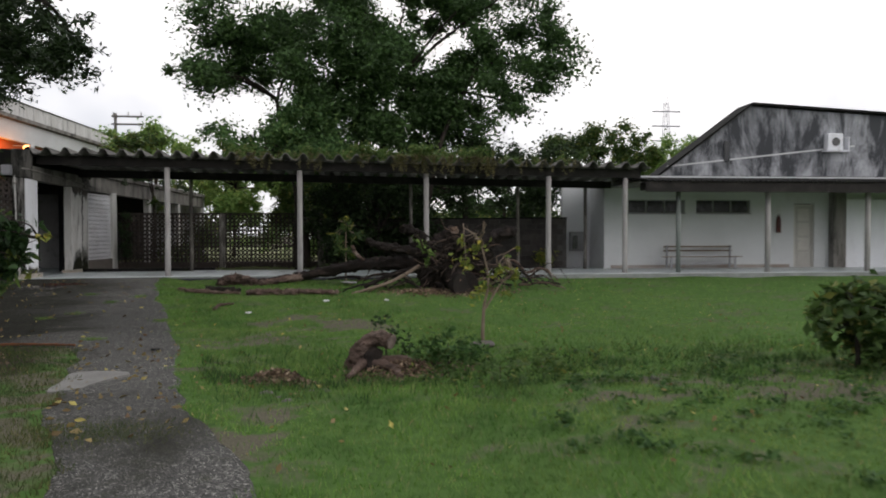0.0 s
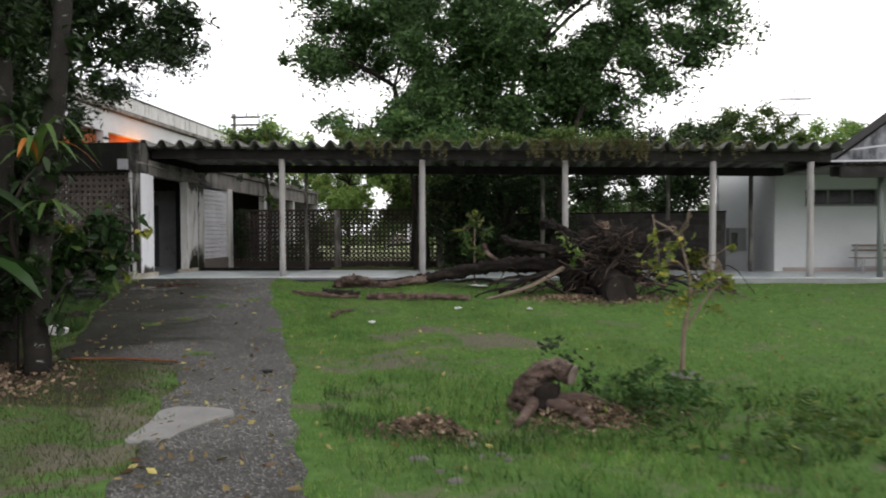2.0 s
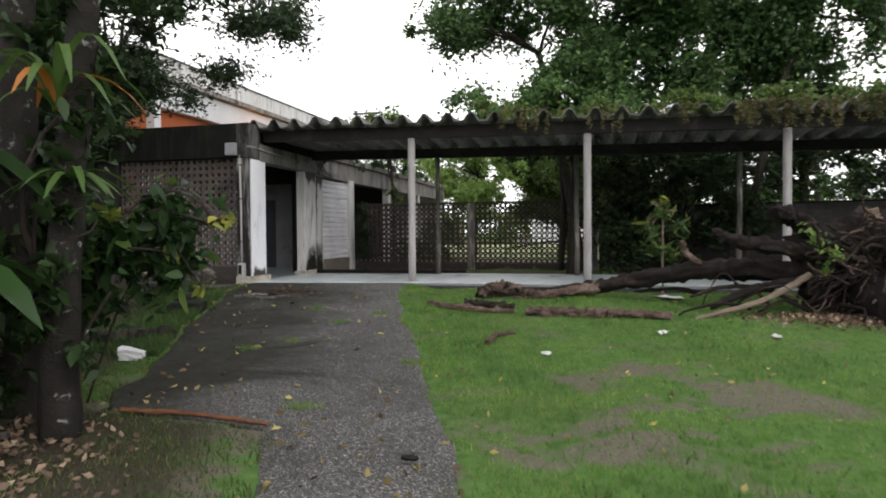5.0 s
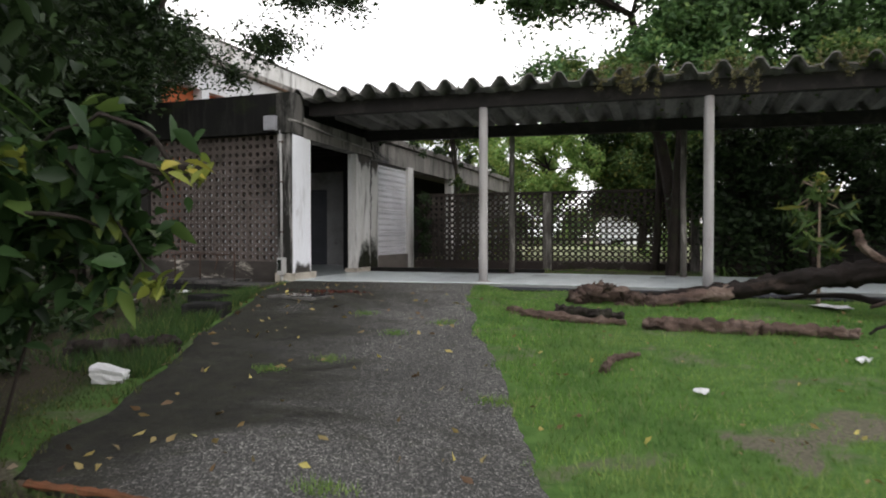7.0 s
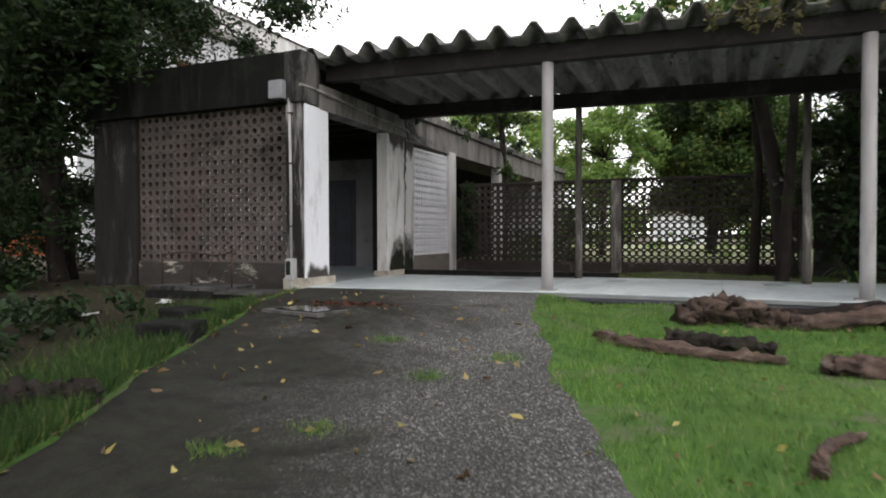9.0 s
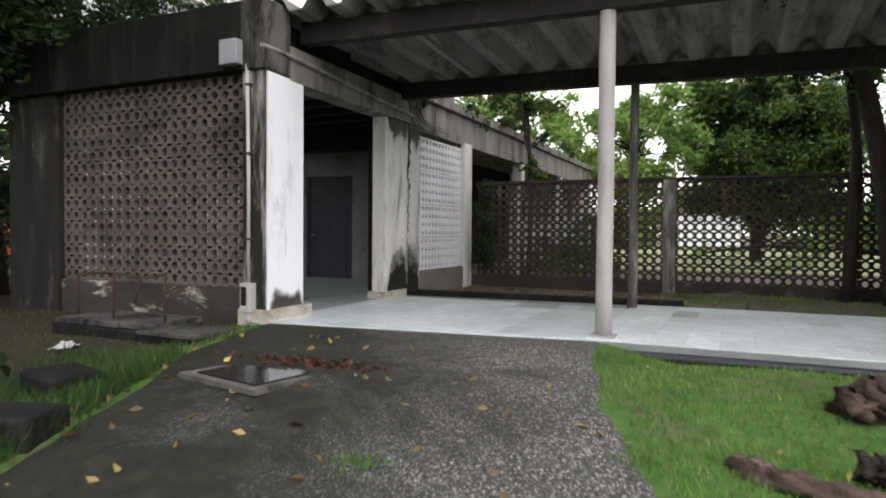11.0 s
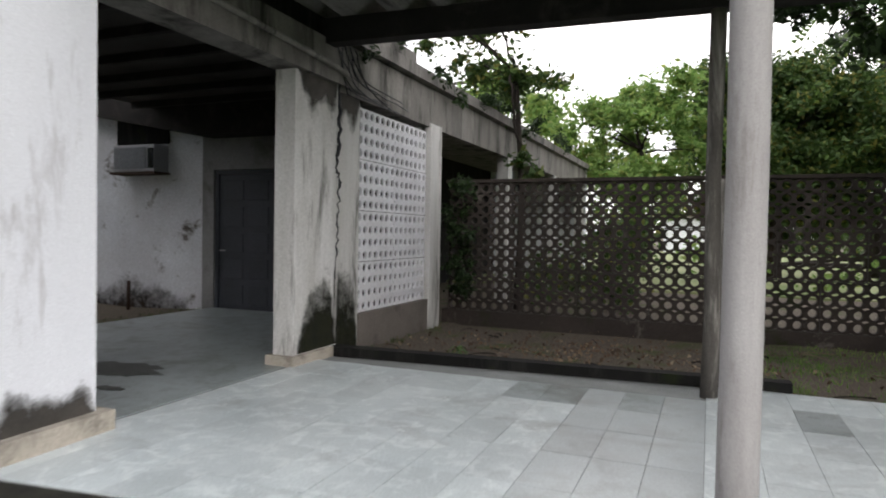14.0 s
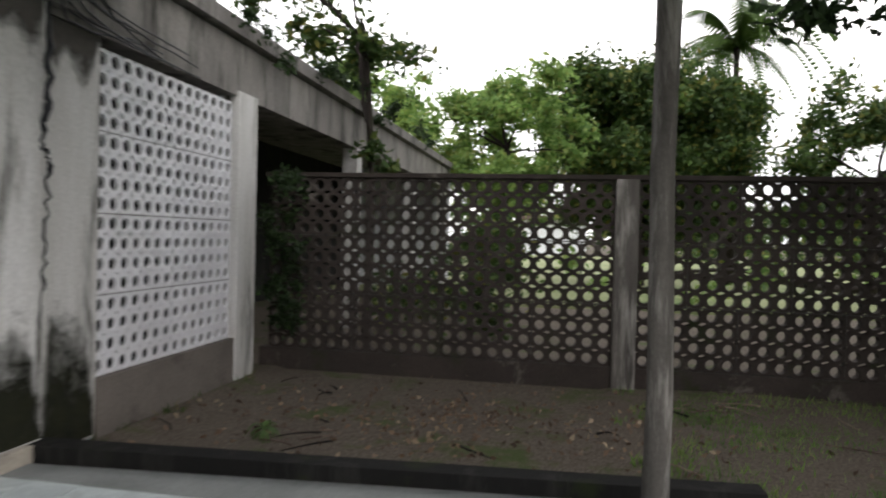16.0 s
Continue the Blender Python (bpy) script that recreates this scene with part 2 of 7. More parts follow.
def grass_leaf(name, dark, light, dull, lush, tip):
    """Grass blades: a tint to each blade, with dull yellowed and lush dark swathes over the lawn."""
    m = leafy(name, dark, light, tip=tip, through_light=0.3, rough=0.6)
    n, l, p = m.node_tree.nodes, m.node_tree.links, m.node_tree.nodes["Principled BSDF"]
    col = p.inputs["Base Color"].links[0].from_socket
    geo = n.new("ShaderNodeNewGeometry")
    pale = noise_node(n, l, geo.outputs["Position"], 0.45, 5, 0.62, 0.4)
    deep = noise_node(n, l, geo.outputs["Position"], 1.5, 5, 0.66, 0.3)
    col = mix_node(n, l, ramp_node(n, l, pale, [(0.46, (0, 0, 0)), (0.68, (0.75, 0.75, 0.75))]), col, dull)
    col = mix_node(n, l, ramp_node(n, l, deep, [(0.48, (0, 0, 0)), (0.62, (0.6, 0.6, 0.6))]), col, lush)
    l.new(col, p.inputs["Base Color"])
    for q in n:
        if q.type == "BSDF_TRANSLUCENT":
            l.new(col, q.inputs["Color"])
    return m


L_GRASS = grass_leaf("lawn_grass", (0.085, 0.185, 0.036), (0.17, 0.315, 0.066), (0.22, 0.285, 0.085), (0.034, 0.095, 0.026), (0.30, 0.30, 0.15))
L_VERGE = grass_leaf("verge_grass", (0.036, 0.068, 0.016), (0.092, 0.132, 0.036), (0.105, 0.1, 0.045), (0.028, 0.062, 0.02), (0.24, 0.2, 0.1))
L_LITTER = leafy("fallen_leaf", (0.10, 0.06, 0.035), (0.30, 0.24, 0.10), tip=(0.5, 0.44, 0.14), through_light=0.05)


# ---- building helpers ----
def part(name, bm, material, parent=None, label=""):
    """One bmesh as one mesh object, under a thing or a part."""
    me = bpy.data.meshes.new(name)
    bm.to_mesh(me)
    bm.free()
    me.materials.append(material)
    ob = new(name, me)
    ob.parent = parent
    if label:
        tagged(ob, label)
    return ob


def piece(name, me, parent, m):
    ob = new(name, me)
    ob.parent = parent
    ob.matrix_basis = m
    return ob


def thing(name, label, category, at=(0, 0, 0), group="", turn=0):
    ob = new(name)
    ob.matrix_basis = pose(*at, 0, 0, turn)
    ob.empty_display_size = 0.1
    return tagged(ob, label, category, group)


def box(bm, x0, x1, y0, y1, z0, z1, bevel=0.0):
    b = bmesh.new() if bevel else bm
    vs = [b.verts.new(c) for c in ((x0, y0, z0), (x1, y0, z0), (x1, y1, z0), (x0, y1, z0), (x0, y0, z1), (x1, y0, z1), (x1, y1, z1), (x0, y1, z1))]
    for f in ((0, 3, 2, 1), (4, 5, 6, 7), (0, 1, 5, 4), (1, 2, 6, 5), (2, 3, 7, 6), (3, 0, 4, 7)):
        b.faces.new([vs[i] for i in f])
    if bevel:
        bmesh.ops.bevel(b, geom=b.edges[:], offset=bevel, segments=2, affect="EDGES", profile=0.5)
        me = bpy.data.meshes.new("tmp")
        b.to_mesh(me)
        b.free()
        bm.from_mesh(me)
        bpy.data.meshes.remove(me)
    return bm


def boxed(*a, bevel=0.0):
    return box(bmesh.new(), *a, bevel=bevel)


def prism(outline, z0, z1, bm=None):
    """An upright prism over an outline in plan."""
    bm = bm or bmesh.new()
    lo = [bm.verts.new((x, y, z0)) for x, y in outline]
    hi = [bm.verts.new((x, y, z1)) for x, y in outline]
    bm.faces.new(lo[::-1])
    bm.faces.new(hi)
    k = len(outline)
    for i in range(k):
        bm.faces.new((lo[i], lo[(i + 1) % k], hi[(i + 1) % k], hi[i]))
    return bm


def tube(bm, pts, radii, segs=8, rough=0.0, caps=True, ridge=0.0):
    """A swept limb through points with its own radius at each, roughened by noise."""
    rings, prev = [], None
    pts = [Vector(p) for p in pts]
    for i, p in enumerate(pts):
        d = (pts[min(i + 1, len(pts) - 1)] - pts[max(i - 1, 0)]).normalized()
        ref = prev if prev else (Vector((0, 0, 1)) if abs(d.z) < 0.9 else Vector((1, 0, 0)))
        u = (ref - d * ref.dot(d)).normalized()
        prev, v = u, d.cross(u)
        ring = []
        for k in range(segs):
            a = 2 * math.pi * k / segs
            q = p + (u * math.cos(a) + v * math.sin(a)) * radii[i]
            if rough:
                q += (q - p) * (rough * noise.noise(q * (1.1 / max(radii[i], 0.05))) + ridge * (noise.noise(Vector((k * 2.3, 0.0, i * 0.22))) + 0.5 * noise.noise(q * 14)))
            ring.append(bm.verts.new(q))
        rings.append(ring)
    for a, b in zip(rings, rings[1:]):
        for k in range(segs):
            f = bm.faces.new((a[k], a[(k + 1) % segs], b[(k + 1) % segs], b[k]))
            f.smooth = True
    if caps:
        bm.faces.new(rings[0][::-1])
        bm.faces.new(rings[-1])
    return bm


def bend(pts, steps=6, wobble=0.0, rng=None):
    """Points of a smooth line through the given points, with some wobble."""
    out = []
    P = [Vector(p) for p in pts]
    for i in range(len(P) - 1):
        a, b, c, d = P[max(i - 1, 0)], P[i], P[i + 1], P[min(i + 2, len(P) - 1)]
        for s in range(steps):
            t = s / steps
            q = 0.5 * ((2 * b) + (c - a) * t + (2 * a - 5 * b + 4 * c - d) * t * t + (3 * b - a - 3 * c + d) * t ** 3)
            if wobble and rng:
                q = q + Vector((rng.uniform(-1, 1), rng.uniform(-1, 1), rng.uniform(-1, 1))) * wobble
            out.append(q)
    return out + [P[-1]]


def taper(n, r0, r1):
    return [r0 + (r1 - r0) * i / (n - 1) for i in range(n)]


def raw_mesh(name, verts, faces, material, parent=None, label="", smooth=False):
    """A large mesh straight from arrays of corners and of equal-sided faces."""
    me = bpy.data.meshes.new(name)
    verts, faces = np.asarray(verts, dtype=np.float32), np.asarray(faces, dtype=np.int32)
    k = faces.shape[1]
    me.vertices.add(len(verts))
    me.vertices.foreach_set("co", verts.ravel())
    me.loops.add(faces.size)
    me.loops.foreach_set("vertex_index", faces.ravel())
    me.polygons.add(len(faces))
    me.polygons.foreach_set("loop_start", np.arange(0, faces.size, k, dtype=np.int32))
    me.polygons.foreach_set("loop_total", np.full(len(faces), k, dtype=np.int32))
    me.update(calc_edges=True)
    if smooth:
        me.polygons.foreach_set("use_smooth", np.ones(len(faces), dtype=bool))
    me.materials.append(material)
    ob = new(name, me)
    ob.parent = parent
    if label:
        tagged(ob, label)
    return ob


def leaf_mesh(name, centres, size, material, parent=None, label="", rng=None, long=2.0, droop=0.3, fold=0.25):
    """Many folded leaves, one island each, round the given centres; long: length over width."""
    rng = rng or np.random.default_rng(1)
    c = np.asarray(centres, dtype=np.float64)
    n = len(c)
    d = rng.normal(size=(n, 3))
    d[:, 2] = d[:, 2] * 0.6 - droop
    d /= np.linalg.norm(d, axis=1)[:, None]
    r = rng.normal(size=(n, 3))
    s = np.cross(d, r)
    s /= np.linalg.norm(s, axis=1)[:, None] + 1e-9
    up = np.cross(s, d)
    L = size * rng.uniform(0.6, 1.3, n)[:, None]
    W = L / long
    base, tip = c - d * L * 0.5, c + d * L * 0.5
    mid = c - d * L * 0.05
    left, right = mid + s * W * 0.5 + up * W * fold, mid - s * W * 0.5 + up * W * fold
    verts = np.stack([base, left, tip, right], axis=1).reshape(-1, 3)
    i = np.arange(n)[:, None] * 4
    faces = np.concatenate([np.concatenate([i, i + 1, i + 2], 1), np.concatenate([i, i + 2, i + 3], 1)])
    return raw_mesh(name, verts, faces, material, parent, label)


def broad_leaves(name, centres, size, material, parent=None, label="", rng=None, long=2.0, droop=0.3):
    """Like leaf_mesh, but each leaf has a rounded outline, a folded midrib and a drooping tip; for plants close to the path."""
    c = np.asarray(centres, dtype=np.float64)
    n = len(c)
    d = rng.normal(size=(n, 3))
    d[:, 2] = d[:, 2] * 0.5 - droop
    d /= np.linalg.norm(d, axis=1)[:, None]
    s = np.cross(d, rng.normal(size=(n, 3)) * 0.6 + np.array([0, 0, 1.2]))
    s /= np.linalg.norm(s, axis=1)[:, None] + 1e-9
    up = np.cross(s, d)
    L = size * rng.uniform(0.55, 1.3, n)[:, None]
    W = L / long
    verts, spec = [], ((0.0, 0.0), (0.18, 0.34), (0.42, 0.5), (0.7, 0.36), (1.0, 0.0))
    for f, w in spec:
        mid = c + d * L * (f - 0.5) - np.array([0, 0, 1.0]) * L * 0.28 * f * f
        verts += [mid + s * W * w + up * W * 0.3 * w, mid, mid - s * W * w + up * W * 0.3 * w]
    verts = np.stack(verts, axis=1).reshape(-1, 3)
    i = np.arange(n)[:, None] * 15
    quads = [np.concatenate([i + 3 * k + j, i + 3 * k + j + 1, i + 3 * k + j + 4, i + 3 * k + j + 3], 1) for k in range(4) for j in (0, 1)]
    return raw_mesh(name, verts, np.concatenate(quads), material, parent, label, smooth=True)


def crown_points(rng, clumps, per, spread):
    """Leaf places gathered in clumps: every clump is a flattened cloud that thins outwards."""
    pts = []
    for (x, y, z, r) in clumps:
        k = max(8, int(per * r * r))
        v = rng.normal(size=(k, 3))
        v /= np.linalg.norm(v, axis=1)[:, None]
        rad = np.minimum(np.abs(rng.normal(0, 0.5, k)) + 0.15, 1.12)
        p = v * rad[:, None] * np.array([r, r, r * spread]) * rng.uniform(0.6, 1.2, 3)
        p[:, 2] += 0.25 * rng.normal() * p[:, 0] + 0.25 * rng.normal() * p[:, 1]
        pts.append(p + np.array([x, y, z]))
    return np.concatenate(pts)


def clumps_in(rng, n, centre, radii, r, low=-1.0):
    """Clumps placed mostly near the skin of an ellipsoid crown, uneven in size."""
    out = []
    while len(out) < n:
        v = rng.normal(size=3)
        v /= np.linalg.norm(v)
        if v[2] < low:
            continue
        k = rng.uniform(0.45, 1.05)
        p = np.array(centre) + v * k * np.array(radii)
        out.append((p[0], p[1], p[2], r * rng.uniform(0.55, 1.35)))
    return out


# ---- lie of the land ----
PROFILE_Y = (-60, 4, 8, 10, 12, 14.5, 16, 17, 18, 19.5, 21, 23, 26, 60)
PROFILE_Z = (0.5, 0.48, 0.43, 0.36, 0.31, 0.33, 0.42, 0.5, 0.58, 0.67, 0.77, 0.74, 0.82, 0.85)
DRIVE_Z = (0.5, 0.48, 0.43, 0.36, 0.31, 0.33, 0.42, 0.52, 0.64, 0.8, 0.87, 0.87, 0.82, 0.85)
RIGHT_Y = (-40, 1, 4, 6.2, 7.8, 9.3, 10.2, 12.3, 13.9, 14.5, 15.6, 16.7, 17.5, 18.5, 19.3, 20.9, 22)
RIGHT_X = (4.0, 0.6, -0.2, -0.84, -1.7, -2.3, -2.65, -3.2, -3.85, -4.05, -4.45, -4.85, -5.35, -5.6, -5.95, -6.4, -6.5)
LEFT_Y = (-40, 1, 4, 6.4, 8.2, 9.4, 10.1, 11.9, 12.55, 12.75, 13.3, 15.4, 16.7, 18.7, 20.0, 21.0, 22)
LEFT_X = (1.5, -1.3, -1.8, -2.3, -3.3, -3.7, -3.95, -4.7, -5.0, -6.9, -7.3, -8.2, -8.9, -9.6, -10.1, -10.3, -10.4)


def height(x, y):
    x, y = np.asarray(x, dtype=float), np.asarray(y, dtype=float)
    lawn, drive = np.interp(y, PROFILE_Y, PROFILE_Z), np.interp(y, PROFILE_Y, DRIVE_Z)
    xr, xl = np.interp(y, RIGHT_Y, RIGHT_X), np.interp(y, LEFT_Y, LEFT_X)
    w = np.clip(1 - np.maximum(x - xr, xl - x) / 0.7, 0, 1)
    z = lawn + (drive - lawn) * w
    z = z - 0.22 * np.exp(-((x - 0.2) / 2.0) ** 2 - ((y - 10.3) / 1.2) ** 2) * (1 - w)
    z = z + 0.03 * np.sin(x * 1.7 + y * 0.6) * np.sin(y * 1.3 - x * 0.4) * (1 - w)
    return z


BARE = ((-1.9, 13.9, 0.9, 0.6), (-1.2, 15.5, 0.7, 0.4), (4.6, 8.0, 1.3, 0.5), (4.6, 8.9, 1.1, 0.4), (-2.1, 13.0, 0.4, 0.4), (-0.3, 14.5, 0.9, 0.35), (-1.2, 14.4, 0.6, 0.3), (1.6, 8.5, 0.5, 0.3), (-2.45, 10.5, 0.4, 0.6), (3.2, 7.2, 0.9, 0.3), (-1.15, 6.7, 0.45, 0.5), (-1.0, 7.6, 0.35, 0.3), (3.6, 8.2, 1.2, 0.3), (5.4, 8.5, 0.9, 0.35), (2.4, 9.0, 0.6, 0.25), (-0.6, 12.6, 0.5, 0.3), (-3.0, 12.1, 0.35, 0.5), (-1.3, 13.2, 0.8, 0.35), (-2.4, 12.6, 0.45, 0.4), (-1.0, 14.9, 0.9, 0.3), (-2.6, 14.8, 0.5, 0.25))


def patchy(x, y):
    """Where the lawn is worn: above about 0.7 it is bare."""
    spot = 0.0
    for bx, by, rx, ry in BARE:
        spot = spot + 1.6 * np.exp(-((x - bx) / rx) ** 2 - ((y - by) / ry) ** 2)
    x, y = x * 1.7 + 0.5 * np.sin(y * 5.1), y * 2.3 + 0.5 * np.sin(x * 4.3)
    return spot * (0.75 + 0.4 * np.sin(x * 5.3) * np.sin(y * 4.7)) + np.minimum(0.8, np.sin(x * 1.1 + 1.7 * np.sin(y * 0.7)) * np.sin(y * 1.3 + 1.1 * np.sin(x * 0.9)) + 0.5 * np.sin(x * 3.1 + y * 2.3) * np.sin(y * 3.7 - x * 1.9))


def gz(x, y):
    return float(height(x, y))


def ground_material():
    m, n, l, p = nodes_of("lawn_and_bare_earth")
    geo = n.new("ShaderNodeNewGeometry")
    pos = geo.outputs["Position"]
    a, b, c = noise_node(n, l, pos, 0.55, 6, 0.65), noise_node(n, l, pos, 7, 5), noise_node(n, l, pos, 45, 4)
    green = ramp_node(n, l, b, [(0.3, (0.047, 0.095, 0.022)), (0.7, (0.092, 0.165, 0.042))])
    soil = ramp_node(n, l, c, [(0.3, (0.055, 0.047, 0.037)), (0.7, (0.18, 0.155, 0.12))])
    worn = n.new("ShaderNodeAttribute")
    worn.attribute_name = "worn"
    both = n.new("ShaderNodeMath")
    both.operation = "MULTIPLY_ADD"
    l.new(b, both.inputs[0])
    both.inputs[1].default_value = 0.8
    l.new(worn.outputs["Fac"], both.inputs[2])
    col = mix_node(n, l, ramp_node(n, l, both.outputs[0], [(0.7, (0, 0, 0)), (0.98, (0.9, 0.9, 0.9))]), green, soil)
    # dark soil tone that puts the trees' shade into the ground colour
    verge_shade = n.new("ShaderNodeAttribute")
    verge_shade.attribute_name = "verge_shade"
    shade_blend = n.new("ShaderNodeMath")
    shade_blend.operation = "MULTIPLY_ADD"
    l.new(b, shade_blend.inputs[0])
    shade_blend.inputs[1].default_value = 0.6
    l.new(verge_shade.outputs["Fac"], shade_blend.inputs[2])
    col = mix_node(n, l, ramp_node(n, l, shade_blend.outputs[0], [(0.6, (0, 0, 0)), (1.0, (0.95, 0.95, 0.95))]), col, ramp_node(n, l, c, [(0.3, (0.018, 0.015, 0.011)), (0.7, (0.062, 0.052, 0.034))]))
    sep = n.new("ShaderNodeSeparateXYZ")
    l.new(pos, sep.inputs[0])
    yard = n.new("ShaderNodeMapRange")
    yard.inputs["From Min"].default_value, yard.inputs["From Max"].default_value = 23.5, 24.5
    l.new(sep.outputs["Y"], yard.inputs["Value"])
    yard_soil = ramp_node(n, l, c, [(0.3, (0.058, 0.048, 0.038)), (0.7, (0.18, 0.152, 0.122))])
    moss = mix_node(n, l, ramp_node(n, l, noise_node(n, l, pos, 1.6, 6, 0.7), [(0.54, (0, 0, 0)), (0.66, (0.8, 0.8, 0.8))]), yard_soil, (0.06, 0.09, 0.025))
    col = mix_node(n, l, yard.outputs[0], col, moss)
    l.new(col, p.inputs["Base Color"])
    p.inputs["Roughness"].default_value, p.inputs["Specular IOR Level"].default_value = 0.95, 0.1
    bp = n.new("ShaderNodeBump")
    bp.inputs["Strength"].default_value, bp.inputs["Distance"].default_value = 0.7, 0.03
    l.new(mix_node(n, l, 0.5, b, c), bp.inputs["Height"])
    l.new(bp.outputs[0], p.inputs["Normal"])
    return m


def drive_material():
    m, n, l, p = nodes_of("worn_pebbly_asphalt")
    geo = n.new("ShaderNodeNewGeometry")
    pos = geo.outputs["Position"]
    vor = n.new("ShaderNodeTexVoronoi")
    vor.inputs["Scale"].default_value = 90
    l.new(pos, vor.inputs["Vector"])
    a, b, c = noise_node(n, l, pos, 0.6, 6, 0.65), noise_node(n, l, pos, 5, 6, 0.7), noise_node(n, l, pos, 70, 3)
    base = ramp_node(n, l, a, [(0.36, (0.06, 0.059, 0.055)), (0.64, (0.108, 0.106, 0.1))])
    stone = n.new("ShaderNodeSeparateColor")
    l.new(vor.outputs["Color"], stone.inputs[0])
    peb = ramp_node(n, l, stone.outputs[0], [(0.25, (0.5, 0.5, 0.5)), (0.62, (0.95, 0.96, 0.95)), (0.86, (1.7, 1.67, 1.62)), (0.98, (4.2, 4.1, 4.0))])
    col = mix_node(n, l, 1.0, base, peb, "MULTIPLY")
    damp = n.new("ShaderNodeAttribute")
    damp.attribute_name = "damp"
    film = n.new("ShaderNodeMath")
    l.new(noise_node(n, l, pos, 0.42, 7, 0.72, 0.5), film.inputs[0])
    l.new(damp.outputs["Fac"], film.inputs[1])
    film = ramp_node(n, l, film.outputs[0], [(0.5, (0, 0, 0)), (0.66, (0.95, 0.95, 0.95))])
    col = mix_node(n, l, film, col, ramp_node(n, l, b, [(0.35, (0.015, 0.0145, 0.0115)), (0.65, (0.034, 0.034, 0.023))]))
    col = mix_node(n, l, ramp_node(n, l, b, [(0.58, (0, 0, 0)), (0.7, (0.6, 0.6, 0.6))]), col, (0.035, 0.04, 0.02))
    l.new(col, p.inputs["Base Color"])
    l.new(ramp_node(n, l, a, [(0.3, (0.6, 0.6, 0.6)), (0.6, (0.9, 0.9, 0.9))]), p.inputs["Roughness"])
    p.inputs["Specular IOR Level"].default_value = 0.18
    bp = n.new("ShaderNodeBump")
    bp.inputs["Strength"].default_value, bp.inputs["Distance"].default_value = 0.9, 0.012
    l.new(mix_node(n, l, 0.3, vor.outputs["Distance"], c), bp.inputs["Height"])
    l.new(bp.outputs[0], p.inputs["Normal"])
    return m


def grid_mesh(name, X, Y, Z, material):
    r, c = X.shape
    v = np.stack([X, Y, Z], axis=-1).reshape(-1, 3)
    i = (np.arange(r - 1)[:, None] * c + np.arange(c - 1)[None, :]).ravel()[:, None]
    return raw_mesh(name, v, np.concatenate([i, i + 1, i + c + 1, i + c], 1), material, smooth=True)


gx = np.concatenate([np.linspace(-600, -30, 14), np.arange(-28, -12, 0.4), np.arange(-12, 9, 0.12), np.arange(9, 34, 0.4), np.linspace(36, 600, 14)])
gy = np.concatenate([np.linspace(-600, -14, 14), np.arange(-12, 3, 0.4), np.arange(3, 29, 0.12), np.arange(29, 36, 0.4), np.linspace(38, 900, 16)])
GX, GY = np.meshgrid(gx, gy)
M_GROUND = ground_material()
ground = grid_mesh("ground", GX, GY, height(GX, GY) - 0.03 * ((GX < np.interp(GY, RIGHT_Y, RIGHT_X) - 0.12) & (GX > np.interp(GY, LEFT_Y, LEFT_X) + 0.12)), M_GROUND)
tagged(ground, "uneven lawn and bare damp earth", "ground", kind="structure")
worn_lawn = ground.data.attributes.new("worn", "FLOAT", "POINT")
west_side = GX < np.interp(GY, LEFT_Y, LEFT_X) - np.where(GY > 13, 0.9, 0.0)
worn_lawn.data.foreach_set("value", np.clip(0.52 * patchy(GX, GY) + np.where(west_side, np.where(GY > 13, 0.6, 0.4), 0.0), 0, 1).ravel().astype(np.float32))

# amount of tree shade coloured into the ground, growing west of the driveway
ground.data.attributes.new("verge_shade", "FLOAT", "POINT").data.foreach_set("value", np.clip((np.interp(GY, LEFT_Y, LEFT_X) - GX) / 0.8, 0, 1).ravel().astype(np.float32) * (np.where((GY > 10.3) & (GY < 24), 0.85, 0.42) * np.clip(1.9 - (np.interp(GY, LEFT_Y, LEFT_X) - GX) / 9, 0, 1)).ravel().astype(np.float32))

# driveway of pebbly asphalt with ragged edges
dy = np.arange(-20, 21.75, 0.1)
du = np.linspace(0, 1, 40)
rag = np.array([noise.noise(Vector((y * 1.3, 3.0, 0))) * 0.16 + noise.noise(Vector((y * 5.0, 9.0, 0))) * 0.05 for y in dy])
rag2 = np.array([noise.noise(Vector((y * 1.1, 13.0, 0))) * 0.16 + noise.noise(Vector((y * 4.0, 19.0, 0))) * 0.05 for y in dy])
edge_r, edge_l = np.interp(dy, RIGHT_Y, RIGHT_X) + rag, np.interp(dy, LEFT_Y, LEFT_X) + rag2
DX = edge_l[:, None] + (edge_r - edge_l)[:, None] * du[None, :]
DY = np.repeat(dy[:, None], 40, axis=1)
DZ = height(DX, DY) + 0.012
DZ[:, 0] -= 0.05
DZ[:, -1] -= 0.05
driveway = grid_mesh("road", DX, DY, DZ, drive_material())
driveway.data.attributes.new("damp", "FLOAT", "POINT").data.foreach_set("value", (0.36 * np.clip(0.62 - du[None, :] + 0.12 * np.clip(DY - 17.5, 0, 3), -0.6, 1) * np.clip((DY - 10) / 4, 0, 1) * np.clip((22.5 - DY) / 2, 0, 1)).ravel().astype(np.float32))
tagged(driveway, "worn dark pebbly asphalt driveway with mossy patches", "driveway", kind="structure")

# ---- covered walkway: floor, posts, beams, roof ----
FRONT_Y, BACK_Y, FLOOR = 21.9, 24.68, 0.90


def roof_drop(x, y):
    """How far the walkway roof has fallen at (x, y)."""
    return -0.0165 * (x + 6.55) - 0.05 * (y - FRONT_Y)


